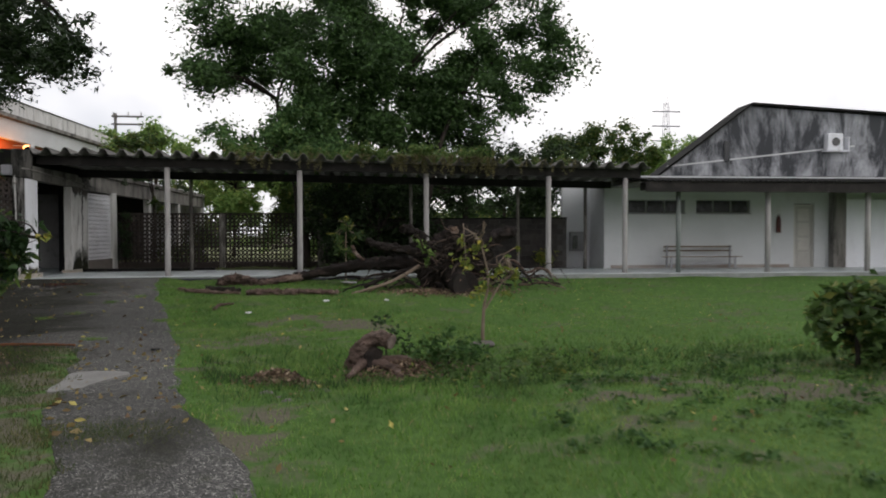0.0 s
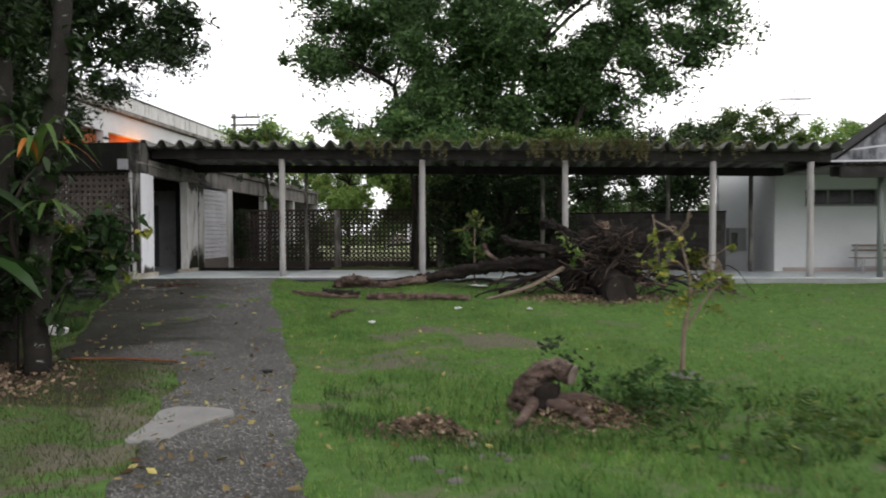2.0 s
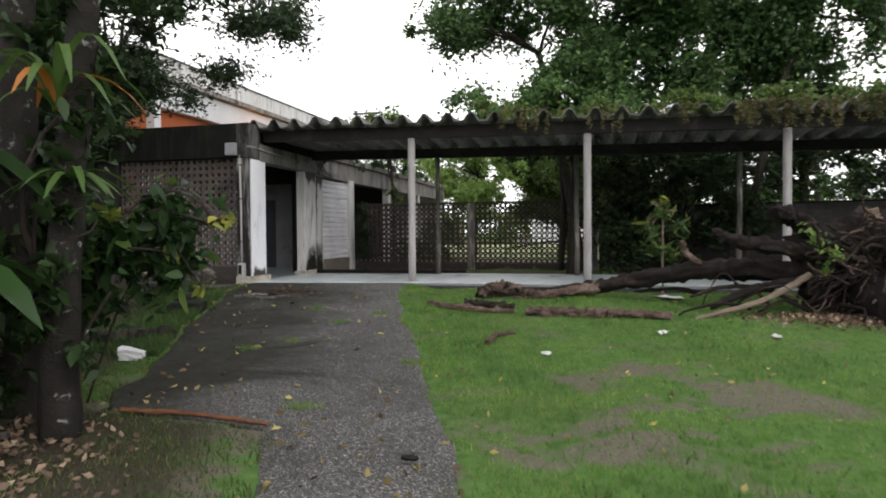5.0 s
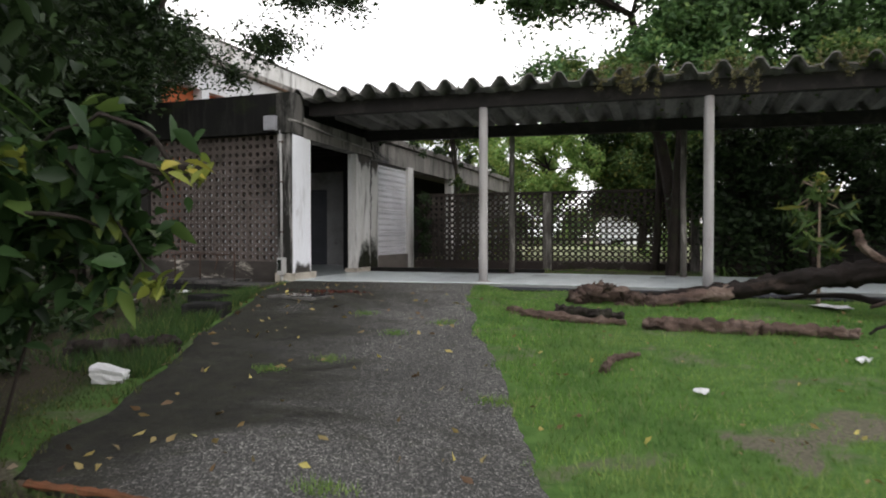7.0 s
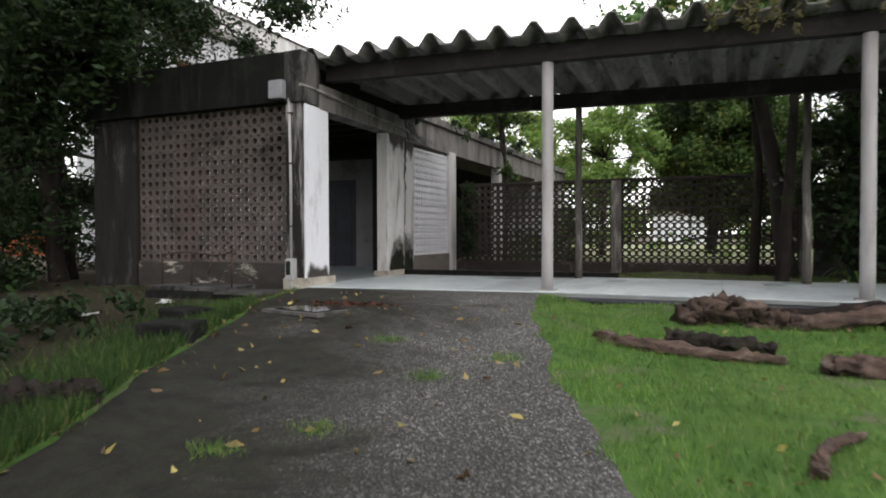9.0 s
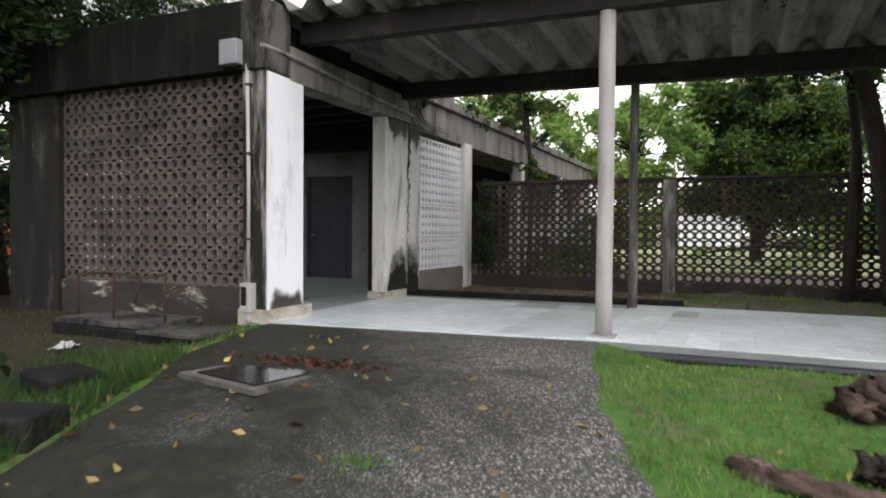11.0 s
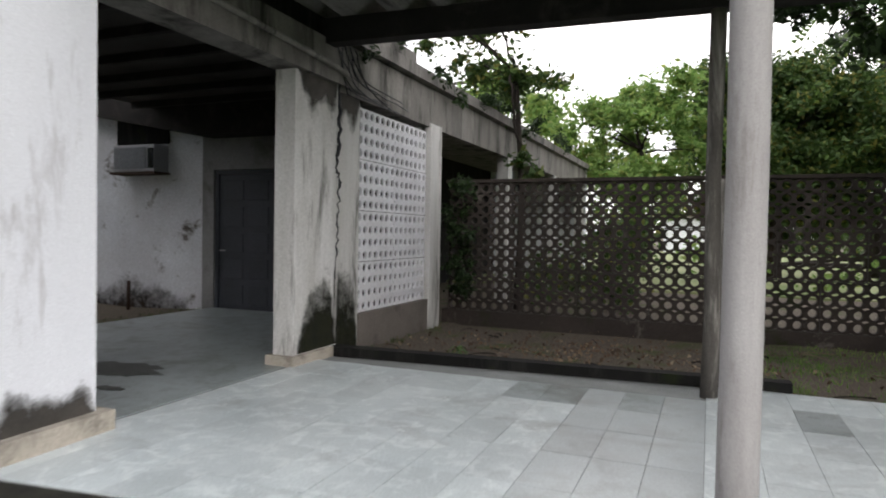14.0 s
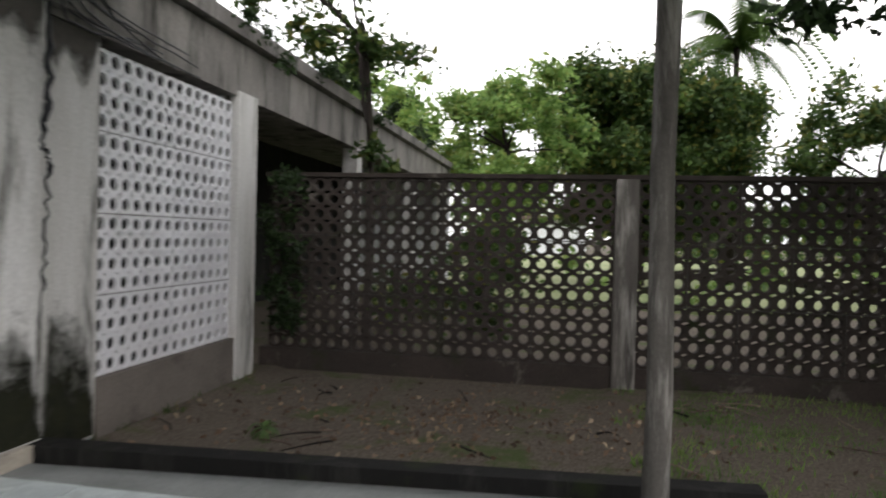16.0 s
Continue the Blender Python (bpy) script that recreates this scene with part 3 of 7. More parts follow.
slab = prism([(-10.45, 21.08), (-6.5, 21.6), (22, 21.6), (22, 25.1), (-6.5, 25.1), (-10.6, 24.75)], 0.45, FLOOR - 0.012)
floor = tagged(part("floor", slab, M_GROUT), "long raised walkway floor of pale worn tiles", "floor", kind="structure")
inner = tagged(part("floor_porch", boxed(-14.4, -10.452, 21.5, 27.46, 0.45, FLOOR - 0.006), M_TILEDARK), "darker stained tile floor of the porch", "floor", kind="structure")
tagged(part("kerb", prism([(-10.45, 24.8), (-6.0, 25.11), (-6.0, 25.27), (-10.45, 24.97)], 0.6, FLOOR + 0.085), M_DARKCONC), "low black mossy kerb behind the walkway", "kerb", kind="structure")


def walkway_posts():
    rng = random.Random(4)
    bm = bmesh.new()
    tube(bm, [(0, 0, 0), (0, 0, 0.4), (0.004, 0, 1.6), (0, 0.004, 2.6), (0, 0, 3.31)], [0.087, 0.085, 0.083, 0.084, 0.083], 16, 0.02)
    base = thing("walkway_post", "round grey-white painted concrete post standing on the walkway", "post", (-6.55, FRONT_Y, FLOOR), "front walkway posts")
    part("shaft", bm, M_POST, base)
    part("base_collar", prism([(-0.13, -0.15), (0.13, -0.15), (0.13, 0.13), (-0.13, 0.13)], -0.01, 0.012), M_POST, base)
    for x in (-2.57, 1.36, 5.29, 7.82):
        s = copy_thing(base, pose(x, FRONT_Y, FLOOR, 0, 0, rng.uniform(0, 360)))
        s.scale = (1, 1, (3.31 + roof_drop(x, FRONT_Y)) / 3.31)
    bm = bmesh.new()
    tube(bm, [(0, 0, -0.05), (0.01, 0, 0.7), (-0.01, 0.01, 1.8), (0.0, 0, 3.2)], [0.07, 0.064, 0.06, 0.064], 10, 0.12)
    back = thing("rear_post", "slim dark mouldy post at the back of the walkway", "post", (-6.66, BACK_Y, FLOOR), "rear walkway posts")
    part("shaft", bm, M_POSTDARK, back)
    for x in (-2.93, 0.97, 4.86, 7.36):
        s = copy_thing(back, pose(x, BACK_Y, FLOOR, 0, 0, rng.uniform(0, 360)))
        s.scale = (1, 1, (3.2 + roof_drop(x, FRONT_Y)) / 3.2)
    bm = bmesh.new()
    tube(bm, [(0, 0, 0), (0, 0, 1.2), (0, 0, 2.75)], [0.075] * 3, 14)
    c = thing("canopy_post", "grey-green painted steel post under the low canopy", "post", (9.61, FRONT_Y, FLOOR), "canopy posts")
    part("shaft", bm, plain("grey_green_post_paint", (0.20, 0.22, 0.21), 0.6), c)
    for x in (12.68, 16.2, 19.6):
        bm = bmesh.new()
        tube(bm, [(0, 0, 0), (0, 0, 1.2), (0, 0, 2.75)], [0.085] * 3, 14)
        c = thing("canopy_post", "white painted post under the low canopy", "post", (x, FRONT_Y, FLOOR), "canopy posts")
        part("shaft", bm, M_POST, c)


walkway_posts()


def sloped_beam(x0, x1, y0, y1, za, zb, h):
    """A beam along x whose underside runs from za to zb."""
    bm = bmesh.new()
    vs = [bm.verts.new(c) for c in ((x0, y0, za), (x1, y0, zb), (x1, y1, zb), (x0, y1, za), (x0, y0, za + h), (x1, y0, zb + h), (x1, y1, zb + h), (x0, y1, za + h))]
    for f in ((0, 3, 2, 1), (4, 5, 6, 7), (0, 1, 5, 4), (1, 2, 6, 5), (2, 3, 7, 6), (3, 0, 4, 7)):
        bm.faces.new([vs[i] for i in f])
    return bm


zf = lambda x, y: 4.215 + roof_drop(x, y)
tagged(part("beam_front", sloped_beam(-10.3, 8.3, FRONT_Y - 0.09, FRONT_Y + 0.09, zf(-10.3, FRONT_Y), zf(8.3, FRONT_Y), 0.27), M_BEAM), "dark weathered beam along the front posts", "beam", kind="structure")
tagged(part("beam_rear", sloped_beam(-10.45, 8.3, BACK_Y - 0.09, BACK_Y + 0.09, zf(-10.3, BACK_Y), zf(8.3, BACK_Y), 0.25), M_BEAM), "dark weathered beam along the rear posts", "beam", kind="structure")


def walkway_roof():
    """One channel sheet after another, each a peak with its flanks and half valleys."""
    pitch, amp, y0, y1 = 0.53, 0.17, 21.42, 25.25
    prof = [(0.0, 0.0), (0.10, 0.0), (0.225, amp), (0.275, amp + 0.012), (0.325, amp), (0.44, 0.0), (0.55, -0.006)]
    bm, cols = bmesh.new(), []
    for y, dz in ((y0, 0.0), (y0 + 0.02, 0.0), (y1, -0.05 * (y1 - y0))):
        cols.append([bm.verts.new((px, y - FRONT_Y, pz + dz)) for px, pz in prof])
    low = []
    for y, dz in ((y0, 0.0), (y1, -0.05 * (y1 - y0))):
        low.append([bm.verts.new((px, y - FRONT_Y, pz + dz - 0.022)) for px, pz in prof])
    k = len(prof)
    for a, b in ((cols[0], cols[1]), (cols[1], cols[2])):
        for i in range(k - 1):
            bm.faces.new((a[i], a[i + 1], b[i + 1], b[i]))
    for i in range(k - 1):
        bm.faces.new((low[0][i + 1], low[0][i], low[1][i], low[1][i + 1]))
        bm.faces.new((low[0][i], low[0][i + 1], cols[0][i + 1], cols[0][i]))
        bm.faces.new((low[1][i + 1], low[1][i], cols[2][i], cols[2][i + 1]))
    me = bpy.data.meshes.new("roof_sheet")
    bm.to_mesh(me)
    bm.free()
    me.materials.append(M_SHEET)
    roof = tagged(new("roof_walkway"), "long low walkway roof of mouldy channelled fibre-cement sheets", "roof", kind="structure")
    rng = random.Random(8)
    x = -10.62
    while x < 8.0:
        piece("roof_sheet", me, roof, pose(x, FRONT_Y, zf(x, FRONT_Y) + 0.30 + rng.uniform(-0.012, 0.012), rng.uniform(-0.15, 0.15), 0.95, 0))
        x += pitch


walkway_roof()


# ---- pierced block walls ----
def pierced_block(name, cols, rows, pu, pv, thick, r, material, segs=10, gap=0.007):
    """A block of cells with a round hole through each; front at y=0, in the xz plane."""
    bm = bmesh.new()
    for i in range(cols):
        for j in range(rows):
            x0, x1, z0, z1 = i * pu, (i + 1) * pu, j * pv, (j + 1) * pv
            x0, x1 = x0 + (gap / 2 if i == 0 else 0), x1 - (gap / 2 if i == cols - 1 else 0)
            z0, z1 = z0 + (gap / 2 if j == 0 else 0), z1 - (gap / 2 if j == rows - 1 else 0)
            cx, cz = (i + 0.5) * pu, (j + 0.5) * pv
            rings = []
            for y in (0.0, thick):
                hole = [bm.verts.new((cx + r * math.cos(2 * math.pi * k / segs), y, cz + r * math.sin(2 * math.pi * k / segs))) for k in range(segs)]
                rim = []
                for k in range(segs):
                    a = 2 * math.pi * k / segs
                    c, s = math.cos(a), math.sin(a)
                    q = 1 / max(abs(c), abs(s))
                    rim.append(bm.verts.new((cx + (x1 - cx if c > 0 else cx - x0) * c * q, y, cz + (z1 - cz if s > 0 else cz - z0) * s * q)))
                for k in range(segs):
                    f = (hole[k], hole[(k + 1) % segs], rim[(k + 1) % segs], rim[k])
                    bm.faces.new(f if y == 0 else f[::-1])
                rings.append((hole, rim))
            for k in range(segs):
                bm.faces.new((rings[0][0][k], rings[1][0][k], rings[1][0][(k + 1) % segs], rings[0][0][(k + 1) % segs]))
    w, h = cols * pu, rows * pv
    g = gap / 2
    box(bm, g, g + 0.004, 0.004, thick - 0.004, g, h - g)
    box(bm, w - g - 0.004, w - g, 0.004, thick - 0.004, g, h - g)
    box(bm, g, w - g, 0.004, thick - 0.004, g, g + 0.004)
    box(bm, g, w - g, 0.004, thick - 0.004, h - g - 0.004, h - g)
    me = bpy.data.meshes.new(name)
    bm.to_mesh(me)
    bm.free()
    me.materials.append(material)
    return me


def pierced_wall(name, label, at, turn, cols, rows, bc, br, pu, pv, thick, r, material, stagger=0, segs=10):
    wall = tagged(new(name), label, "wall", kind="structure")
    wall.matrix_basis = pose(*at, 0, 0, turn)
    meshes, bm = {}, bmesh.new()
    for band in range(0, rows, br):
        nr = min(br, rows - band)
        k = stagger if (band // br) % 2 else 0
        edges = ([0, k] if k else [0])
        while edges[-1] < cols:
            edges.append(min(edges[-1] + bc, cols))
        for a, b in zip(edges, edges[1:]):
            key = (b - a, nr)
            if key not in meshes:
                meshes[key] = pierced_block("block", key[0], key[1], pu, pv, thick, r, material, segs)
            piece("block", meshes[key], wall, pose(a * pu, 0, band * pv))
            if b < cols:
                box(bm, b * pu - 0.0055, b * pu + 0.0055, 0.006, thick - 0.006, band * pv, (band + nr) * pv)
        box(bm, 0, cols * pu, 0.005, thick - 0.005, band * pv - 0.0055, band * pv + 0.0055)
    part("mortar", bm, M_MORTAR, wall)
    return wall


pierced_wall("wall_pierced_front", "brown-grey wall of pierced concrete blocks", (-14.0, 21.3, 1.25), 0, 20, 16, 5, 4, 0.169, 0.163, 0.09, 0.052, M_COBL)
pierced_wall("wall_pierced_white", "whitewashed screen of pierced concrete blocks", (-10.47, 25.45, 1.26), 90, 14, 16, 7, 4, 0.139, 0.15, 0.03, 0.05, M_COBW, segs=12)
pierced_wall("wall_pierced_fence_west", "dark mossy garden wall of pierced blocks", (-10.45, 28.28, 1.03), 0, 23, 12, 6, 4, 0.167, 0.163, 0.09, 0.054, M_COBF, stagger=3)
pierced_wall("wall_pierced_fence_east", "dark mossy garden wall of pierced blocks", (-6.373, 28.28, 1.03), 0, 22, 12, 6, 4, 0.167, 0.163, 0.09, 0.054, M_COBF, stagger=3)


# ---- left building: porch, pillars, wing ----
def struct(name, label, bm, material, category="wall"):
    return tagged(part(name, bm, material), label, category, kind="structure")


struct("pillar_porch_white", "whitewashed end pillar of the porch", prism([(-10.62, 21.2), (-10.27, 21.17), (-10.32, 21.9), (-10.62, 21.9)], 0.86, 3.8), M_WHITE, "pillar")
struct("pillar_front_face", "mould-streaked front of the porch pillar", boxed(-10.63, -10.30, 21.15, 21.195, 0.80, 4.3), M_STREAK, "pillar")
struct("plinth_porch_white", "low worn cream plinth under the white pillar", prism([(-10.66, 21.1), (-10.2, 21.09), (-10.24, 21.98), (-10.66, 21.98)], 0.84, 1.03), surface("worn_cream_plinth", (0.50, 0.45, 0.38), (0.36, 0.33, 0.28), 3, 40, stain=(0.16, 0.14, 0.12), stain_scale=3), "plinth")
struct("pillar_porch_rear", "stained white pillar with a long dark crack", prism([(-10.64, 24.15), (-10.41, 24.15), (-10.41, 24.92), (-10.64, 24.92)], 0.84, 3.78), M_WHITESTAIN, "pillar")
struct("plinth_porch_rear", "low worn cream plinth under the cracked pillar", prism([(-10.69, 24.09), (-10.35, 24.09), (-10.35, 24.8), (-10.69, 24.8)], 0.84, 0.99), bpy.data.materials["worn_cream_plinth"], "plinth")
struct("beam_over_opening", "concrete lintel over the porch opening", prism([(-10.66, 21.6), (-10.3, 21.6), (-10.38, 25.5), (-10.66, 25.5)], 3.785, 4.2), M_CONC, "beam")
struct("wall_under_pierced", "mouldy low wall under the pierced blocks", boxed(-14.05, -10.6, 21.27, 21.45, 0.6, 1.25), surface("mould_patched_plinth", (0.06, 0.052, 0.046), (0.028, 0.025, 0.022), 1.5, 40, stain=(0.38, 0.35, 0.30), stain_scale=1.8, stain_at=(0.56, 0.64), stretch=(0.8, 1, 2.0)))
struct("fascia_front", "black mouldy concrete fascia over the pierced wall", boxed(-15.3, -10.63, 21.12, 21.55, 3.84, 4.64, bevel=0.015), M_DARKCONC, "fascia")
struct("fascia_corner", "grey concrete corner of the porch roof", boxed(-10.628, -10.28, 21.1, 21.6, 3.82, 4.64, bevel=0.02), surface("dark_stained_corner", (0.16, 0.152, 0.142), (0.07, 0.066, 0.06), 2.2, 40, stain=(0.018, 0.018, 0.016), stain_scale=2.0, stain_at=(0.44, 0.58), stretch=(1.6, 1.6, 0.4), vary=0.0), "fascia")
struct("pillar_porch_west", "dark mouldy corner pillar of the porch", boxed(-15.1, -14.02, 21.22, 21.6, 0.5, 3.84, bevel=0.02), surface("mouldy_corner_render", (0.03, 0.028, 0.026), (0.012, 0.011, 0.01), 1.5, 40, stain=(0.12, 0.115, 0.105), stain_scale=1.1, stain_at=(0.55, 0.7), stretch=(2.2, 2.2, 0.5), vary=0.0), "pillar")
struct("ceiling_porch", "dark porch ceiling of old sheets on battens", boxed(-15.3, -10.5, 21.55, 27.5, 4.2, 4.32), surface("dark_porch_ceiling", (0.07, 0.065, 0.06), (0.04, 0.037, 0.035), 1.5, 40), "ceiling")
for i in range(7):
    struct("batten_porch_%d" % (i + 1), "dark batten under the porch ceiling", boxed(-15.2, -10.7, 22.2 + 0.72 * i, 22.27 + 0.72 * i, 4.1, 4.197), M_BEAM, "beam")
struct("wall_white_low", "grey rendered low wall under the white screen", prism([(-10.62, 25.45), (-10.42, 25.45), (-10.42, 27.45), (-10.62, 27.45)], 0.6, 1.26), surface("grey_brown_render", (0.21, 0.185, 0.165), (0.15, 0.135, 0.12), 1.5, 40, stain=(0.08, 0.07, 0.06)))
# added backing, coloured near black so the screen's holes look unlit
struct("wall_behind_screen", "added near-black backing that darkens the holes of the white screen", boxed(-11.2, -11.1, 24.95, 27.45, 0.6, 4.15), surface("dark_screen_backing", (0.035, 0.035, 0.038), (0.02, 0.02, 0.022), 2, 40))
struct("beam_upper_porch", "dark strip between the lintel and the roof", box(boxed(-10.64, -10.46, 21.62, 23.2, 4.202, 4.52), -10.64, -10.46, 23.2, 24.9, 4.202, 4.44), M_DARKCONC, "beam")
struct("pillar_white_screen", "white corner post beside the pierced screen", boxed(-10.64, -10.40, 27.42, 27.82, 0.7, 3.78, bevel=0.012), M_WHITESTAIN, "pillar")
struct("pillar_screen_near", "stained pilaster beside the pierced screen", boxed(-10.66, -10.445, 24.95, 25.47, 0.84, 3.72, bevel=0.012), M_WHITESTAIN, "pillar")
struct("beam_wing", "long stained concrete beam of the side wing", prism([(-10.75, 24.9), (-10.44, 24.9), (-10.40, 40), (-10.75, 40)], 3.73, 4.28), M_CONC, "beam")
struct("wing_roof_edge", "stepped roof edge of the side wing", prism([(-13.6, 24.9), (-10.34, 24.9), (-10.3, 40), (-13.6, 40)], 4.3, 4.46), M_CONC, "roof")
struct("wing_parapet", "weathered parapet strip on the wing roof", prism([(-10.8, 25.2), (-10.55, 25.2), (-10.55, 27.2), (-10.8, 27.2)], 4.46, 4.72), M_CONC, "parapet")
# shade of the wing's inside is put into this wall's black colour
struct("wall_wing_rear", "rear wall of the side wing, coloured black for shade", boxed(-13.8, -13.6, 27.67, 40, 0.6, 4.3), M_DARKCONC)
struct("wall_wing_end", "far end wall of the side wing", boxed(-13.6, -10.4, 39.8, 40, 0.6, 4.3), M_PEEL)
for i, y in enumerate((31.3, 35.4, 39.4)):
    struct("pillar_wing_%d" % (i + 1), "white column of the side wing", boxed(-10.66, -10.42, y, y + 0.26, 0.7, 3.73), M_WHITESTAIN, "pillar")

# rear wall of the porch with its opening for the door
wall_rear = struct("wall_porch_rear", "damp white wall with peeling mouldy paint", boxed(-18.6, -14.62, 27.46, 27.66, 0.2, 4.4), M_PEEL)
# same wall as beside it; the grey carries the porch shade
struct("wall_porch_door", "wall round the porch door with its shade put into the grey", box(box(boxed(-14.618, -14.38, 27.46, 27.66, 0.6, 4.4), -13.12, -10.62, 27.46, 27.66, 0.6, 4.4), -14.38, -13.12, 27.46, 27.66, 3.2, 4.4), surface("shaded_porch_wall_grey", (0.34, 0.335, 0.34), (0.24, 0.235, 0.235), 1.0, 40, stain=(0.12, 0.11, 0.105), stain_scale=1.2, vary=0.0))
struct("beam_porch_rear", "dark sloping roof edge against the damp wall", sloped_beam(-18.6, -14.38, 27.0, 27.455, 4.49, 3.72, 0.5), M_BEAM, "beam")
struct("beam_porch_rear_flat", "dark beam over the porch door", boxed(-14.378, -10.68, 27.0, 27.455, 3.72, 4.195), M_BEAM, "beam")
# panel coloured near black in place of an unlit room
struct("wall_behind_door", "near-black panel standing for the unlit room behind the door", boxed(-14.3, -13.1, 27.8, 27.9, 0.6, 3.4), M_DARKCONC)


def panel_door(name, label, x0, x1, y, z0, z1, material, panels, cols=1):
    d = tagged(new(name), label, "door", kind="structure")
    leaf = part("door_leaf", boxed(x0, x1, y, y + 0.045, z0, z1, bevel=0.004), material, d)
    w = (x1 - x0 - 0.1 * (cols + 1)) / cols
    h = (z1 - z0 - 0.1 * (panels + 1)) / panels
    for c in range(cols):
        for k in range(panels):
            xa, za = x0 + 0.1 + c * (w + 0.1), z0 + 0.1 + k * (h + 0.1)
            part("door_panel", boxed(xa, xa + w, y - 0.014, y + 0.01, za, za + h, bevel=0.012), material, leaf)
    for xa, xb in ((x0 - 0.07, x0 - 0.003), (x1 + 0.003, x1 + 0.07)):
        part("door_jamb", boxed(xa, xb, y - 0.03, y + 0.1, z0, z1 + 0.07), material, d)
    part("door_head", boxed(x0 - 0.003, x1 + 0.003, y - 0.03, y + 0.1, z1 + 0.003, z1 + 0.07), material, d)
    bm = bmesh.new()
    tube(bm, [(x0 + 0.07, y - 0.02, z0 + 1.0), (x0 + 0.07, y - 0.07, z0 + 1.0), (x0 + 0.18, y - 0.07, z0 + 1.0)], [0.012] * 3, 8)
    part("door_handle", bm, M_METAL, leaf, "dull metal lever handle")
    return d


panel_door("door_1", "closed dark grey panelled double door", -14.3, -13.2, 27.52, 0.86, 3.12, M_DOOR, 5, 2)

# ---- fence pillars, plinth, rear block wall ----
struct("plinth_fence", "dark rendered plinth under the pierced fence", boxed(-10.55, -2.5, 28.26, 28.42, 0.5, 1.03), M_COBF)
struct("coping_fence", "thin mossy coping on the pierced fence", boxed(-10.5, -2.46, 28.25, 28.41, 2.992, 3.04), M_COBF)
for i, x in enumerate((-6.608, -2.698)):
    struct("pillar_fence_%d" % (i + 1), "grey concrete pier of the pierced fence", boxed(x, x + 0.235, 28.2, 28.42, 0.6, 2.99, bevel=0.01), M_POSTDARK, "pillar")


def block_wall():
    a, b = Vector((-2.44, 28.23, 0)), Vector((6.85, 25.35, 0))
    d = b - a
    turn = math.degrees(math.atan2(d.y, d.x))
    wall = tagged(new("wall_block_rear"), "dark mould-blackened concrete block wall", "wall", kind="structure")
    wall.matrix_basis = pose(a.x, a.y, 0.55, 0, 0, turn)
    L, bl, bh = d.length, 0.40, 0.2
    part("mortar", boxed(0.005, L, 0.012, 0.13, 0, 2.2), M_MORTAR, wall)
    full = boxed(0.006, bl - 0.006, 0, 0.14, 0.006, bh - 0.006)
    me = bpy.data.meshes.new("block")
    full.to_mesh(me)
    full.free()
    me.materials.append(M_BLOCK)
    for j in range(11):
        off = (j % 2) * bl / 2
        for i in range(int((L - off) / bl)):
            piece("block", me, wall, pose(off + i * bl, 0, j * bh))
    part("coping", boxed(-0.02, L + 0.02, -0.03, 0.17, 2.2, 2.25), M_DARKCONC, wall)


block_wall()

# ---- white building ----
struct("wall_right_front", "pale painted front wall of the white building", box(box(box(box(box(box(boxed(8.25, 8.96, 24.6, 24.8, 0.85, 4.3), 11.12, 11.55, 24.6, 24.8, 2.94, 3.42), 8.96, 13.66, 24.6, 24.8, 3.42, 4.3), 8.96, 13.66, 24.6, 24.8, 0.85, 2.94), 13.66, 15.37, 24.6, 24.8, 0.85, 4.3), 15.37, 16.18, 24.6, 24.8, 3.3, 4.3), 16.18, 24, 24.6, 24.8, 0.85, 4.3), M_PALE)
struct("wall_right_return", "bluish white side wall of the white building", boxed(6.95, 8.249, 26.3, 26.5, 0.6, 4.1), M_PALE)
struct("wall_right_side", "pale side wall of the white building", boxed(8.05, 8.249, 24.6, 26.299, 0.6, 4.3), M_PALE)
struct("skirting_right", "worn dirty strip at the foot of the wall", boxed(8.3, 15.2, 24.575, 24.598, 0.9, 1.02), surface("worn_red_brown_strip", (0.30, 0.24, 0.2), (0.42, 0.40, 0.38), 2.5, 40), "trim")
struct("pillar_right", "grey pillar beside the doorway", boxed(16.75, 17.25, 24.3, 24.598, 0.88, 4.1, bevel=0.02), M_CONC, "pillar")
struct("wall_right_infill", "white boarded panel beside the doorway", boxed(17.3, 20.5, 24.45, 24.598, 0.9, 3.45), M_WHITE)
panel_door("door_2", "closed cream panelled door in the pale wall", 15.45, 16.1, 24.66, 0.9, 3.2, M_DOORW, 4, 1)


def strip_window(name, x0, x1):
    w = tagged(new(name), "high strip window with dark louvre panes", "window", kind="structure")
    z0, z1, y = 2.94, 3.42, 24.66
    part("window_sill", boxed(x0 - 0.03, x1 + 0.03, 24.57, 24.72, z0 - 0.045, z0 - 0.003), M_FRAME, w)
    rim = part("window_frame", box(box(box(boxed(x0, x1, y, y + 0.05, z0, z0 + 0.03), x0, x1, y, y + 0.05, z1 - 0.03, z1), x0, x0 + 0.03, y, y + 0.05, z0 + 0.03, z1 - 0.03), x1 - 0.03, x1, y, y + 0.05, z0 + 0.03, z1 - 0.03), M_FRAME, w)
    for k in range(3):
        a = x0 + 0.03 + k * (x1 - x0 - 0.06) / 3
        b = a + (x1 - x0 - 0.06) / 3
        part("mullion", boxed(b - 0.06, b - 0.004, y - 0.005, y + 0.05, z0 + 0.03, z1 - 0.03), M_FRAME, rim)
        for q in range(2):
            za = z0 + 0.04 + q * 0.2
            part("pane", boxed(a + 0.004, b - 0.066, y + 0.015, y + 0.022, za, za + 0.19), M_GLASSDARK, rim)
    return w


strip_window("window_1", 8.96, 11.12)
strip_window("window_2", 11.55, 13.66)
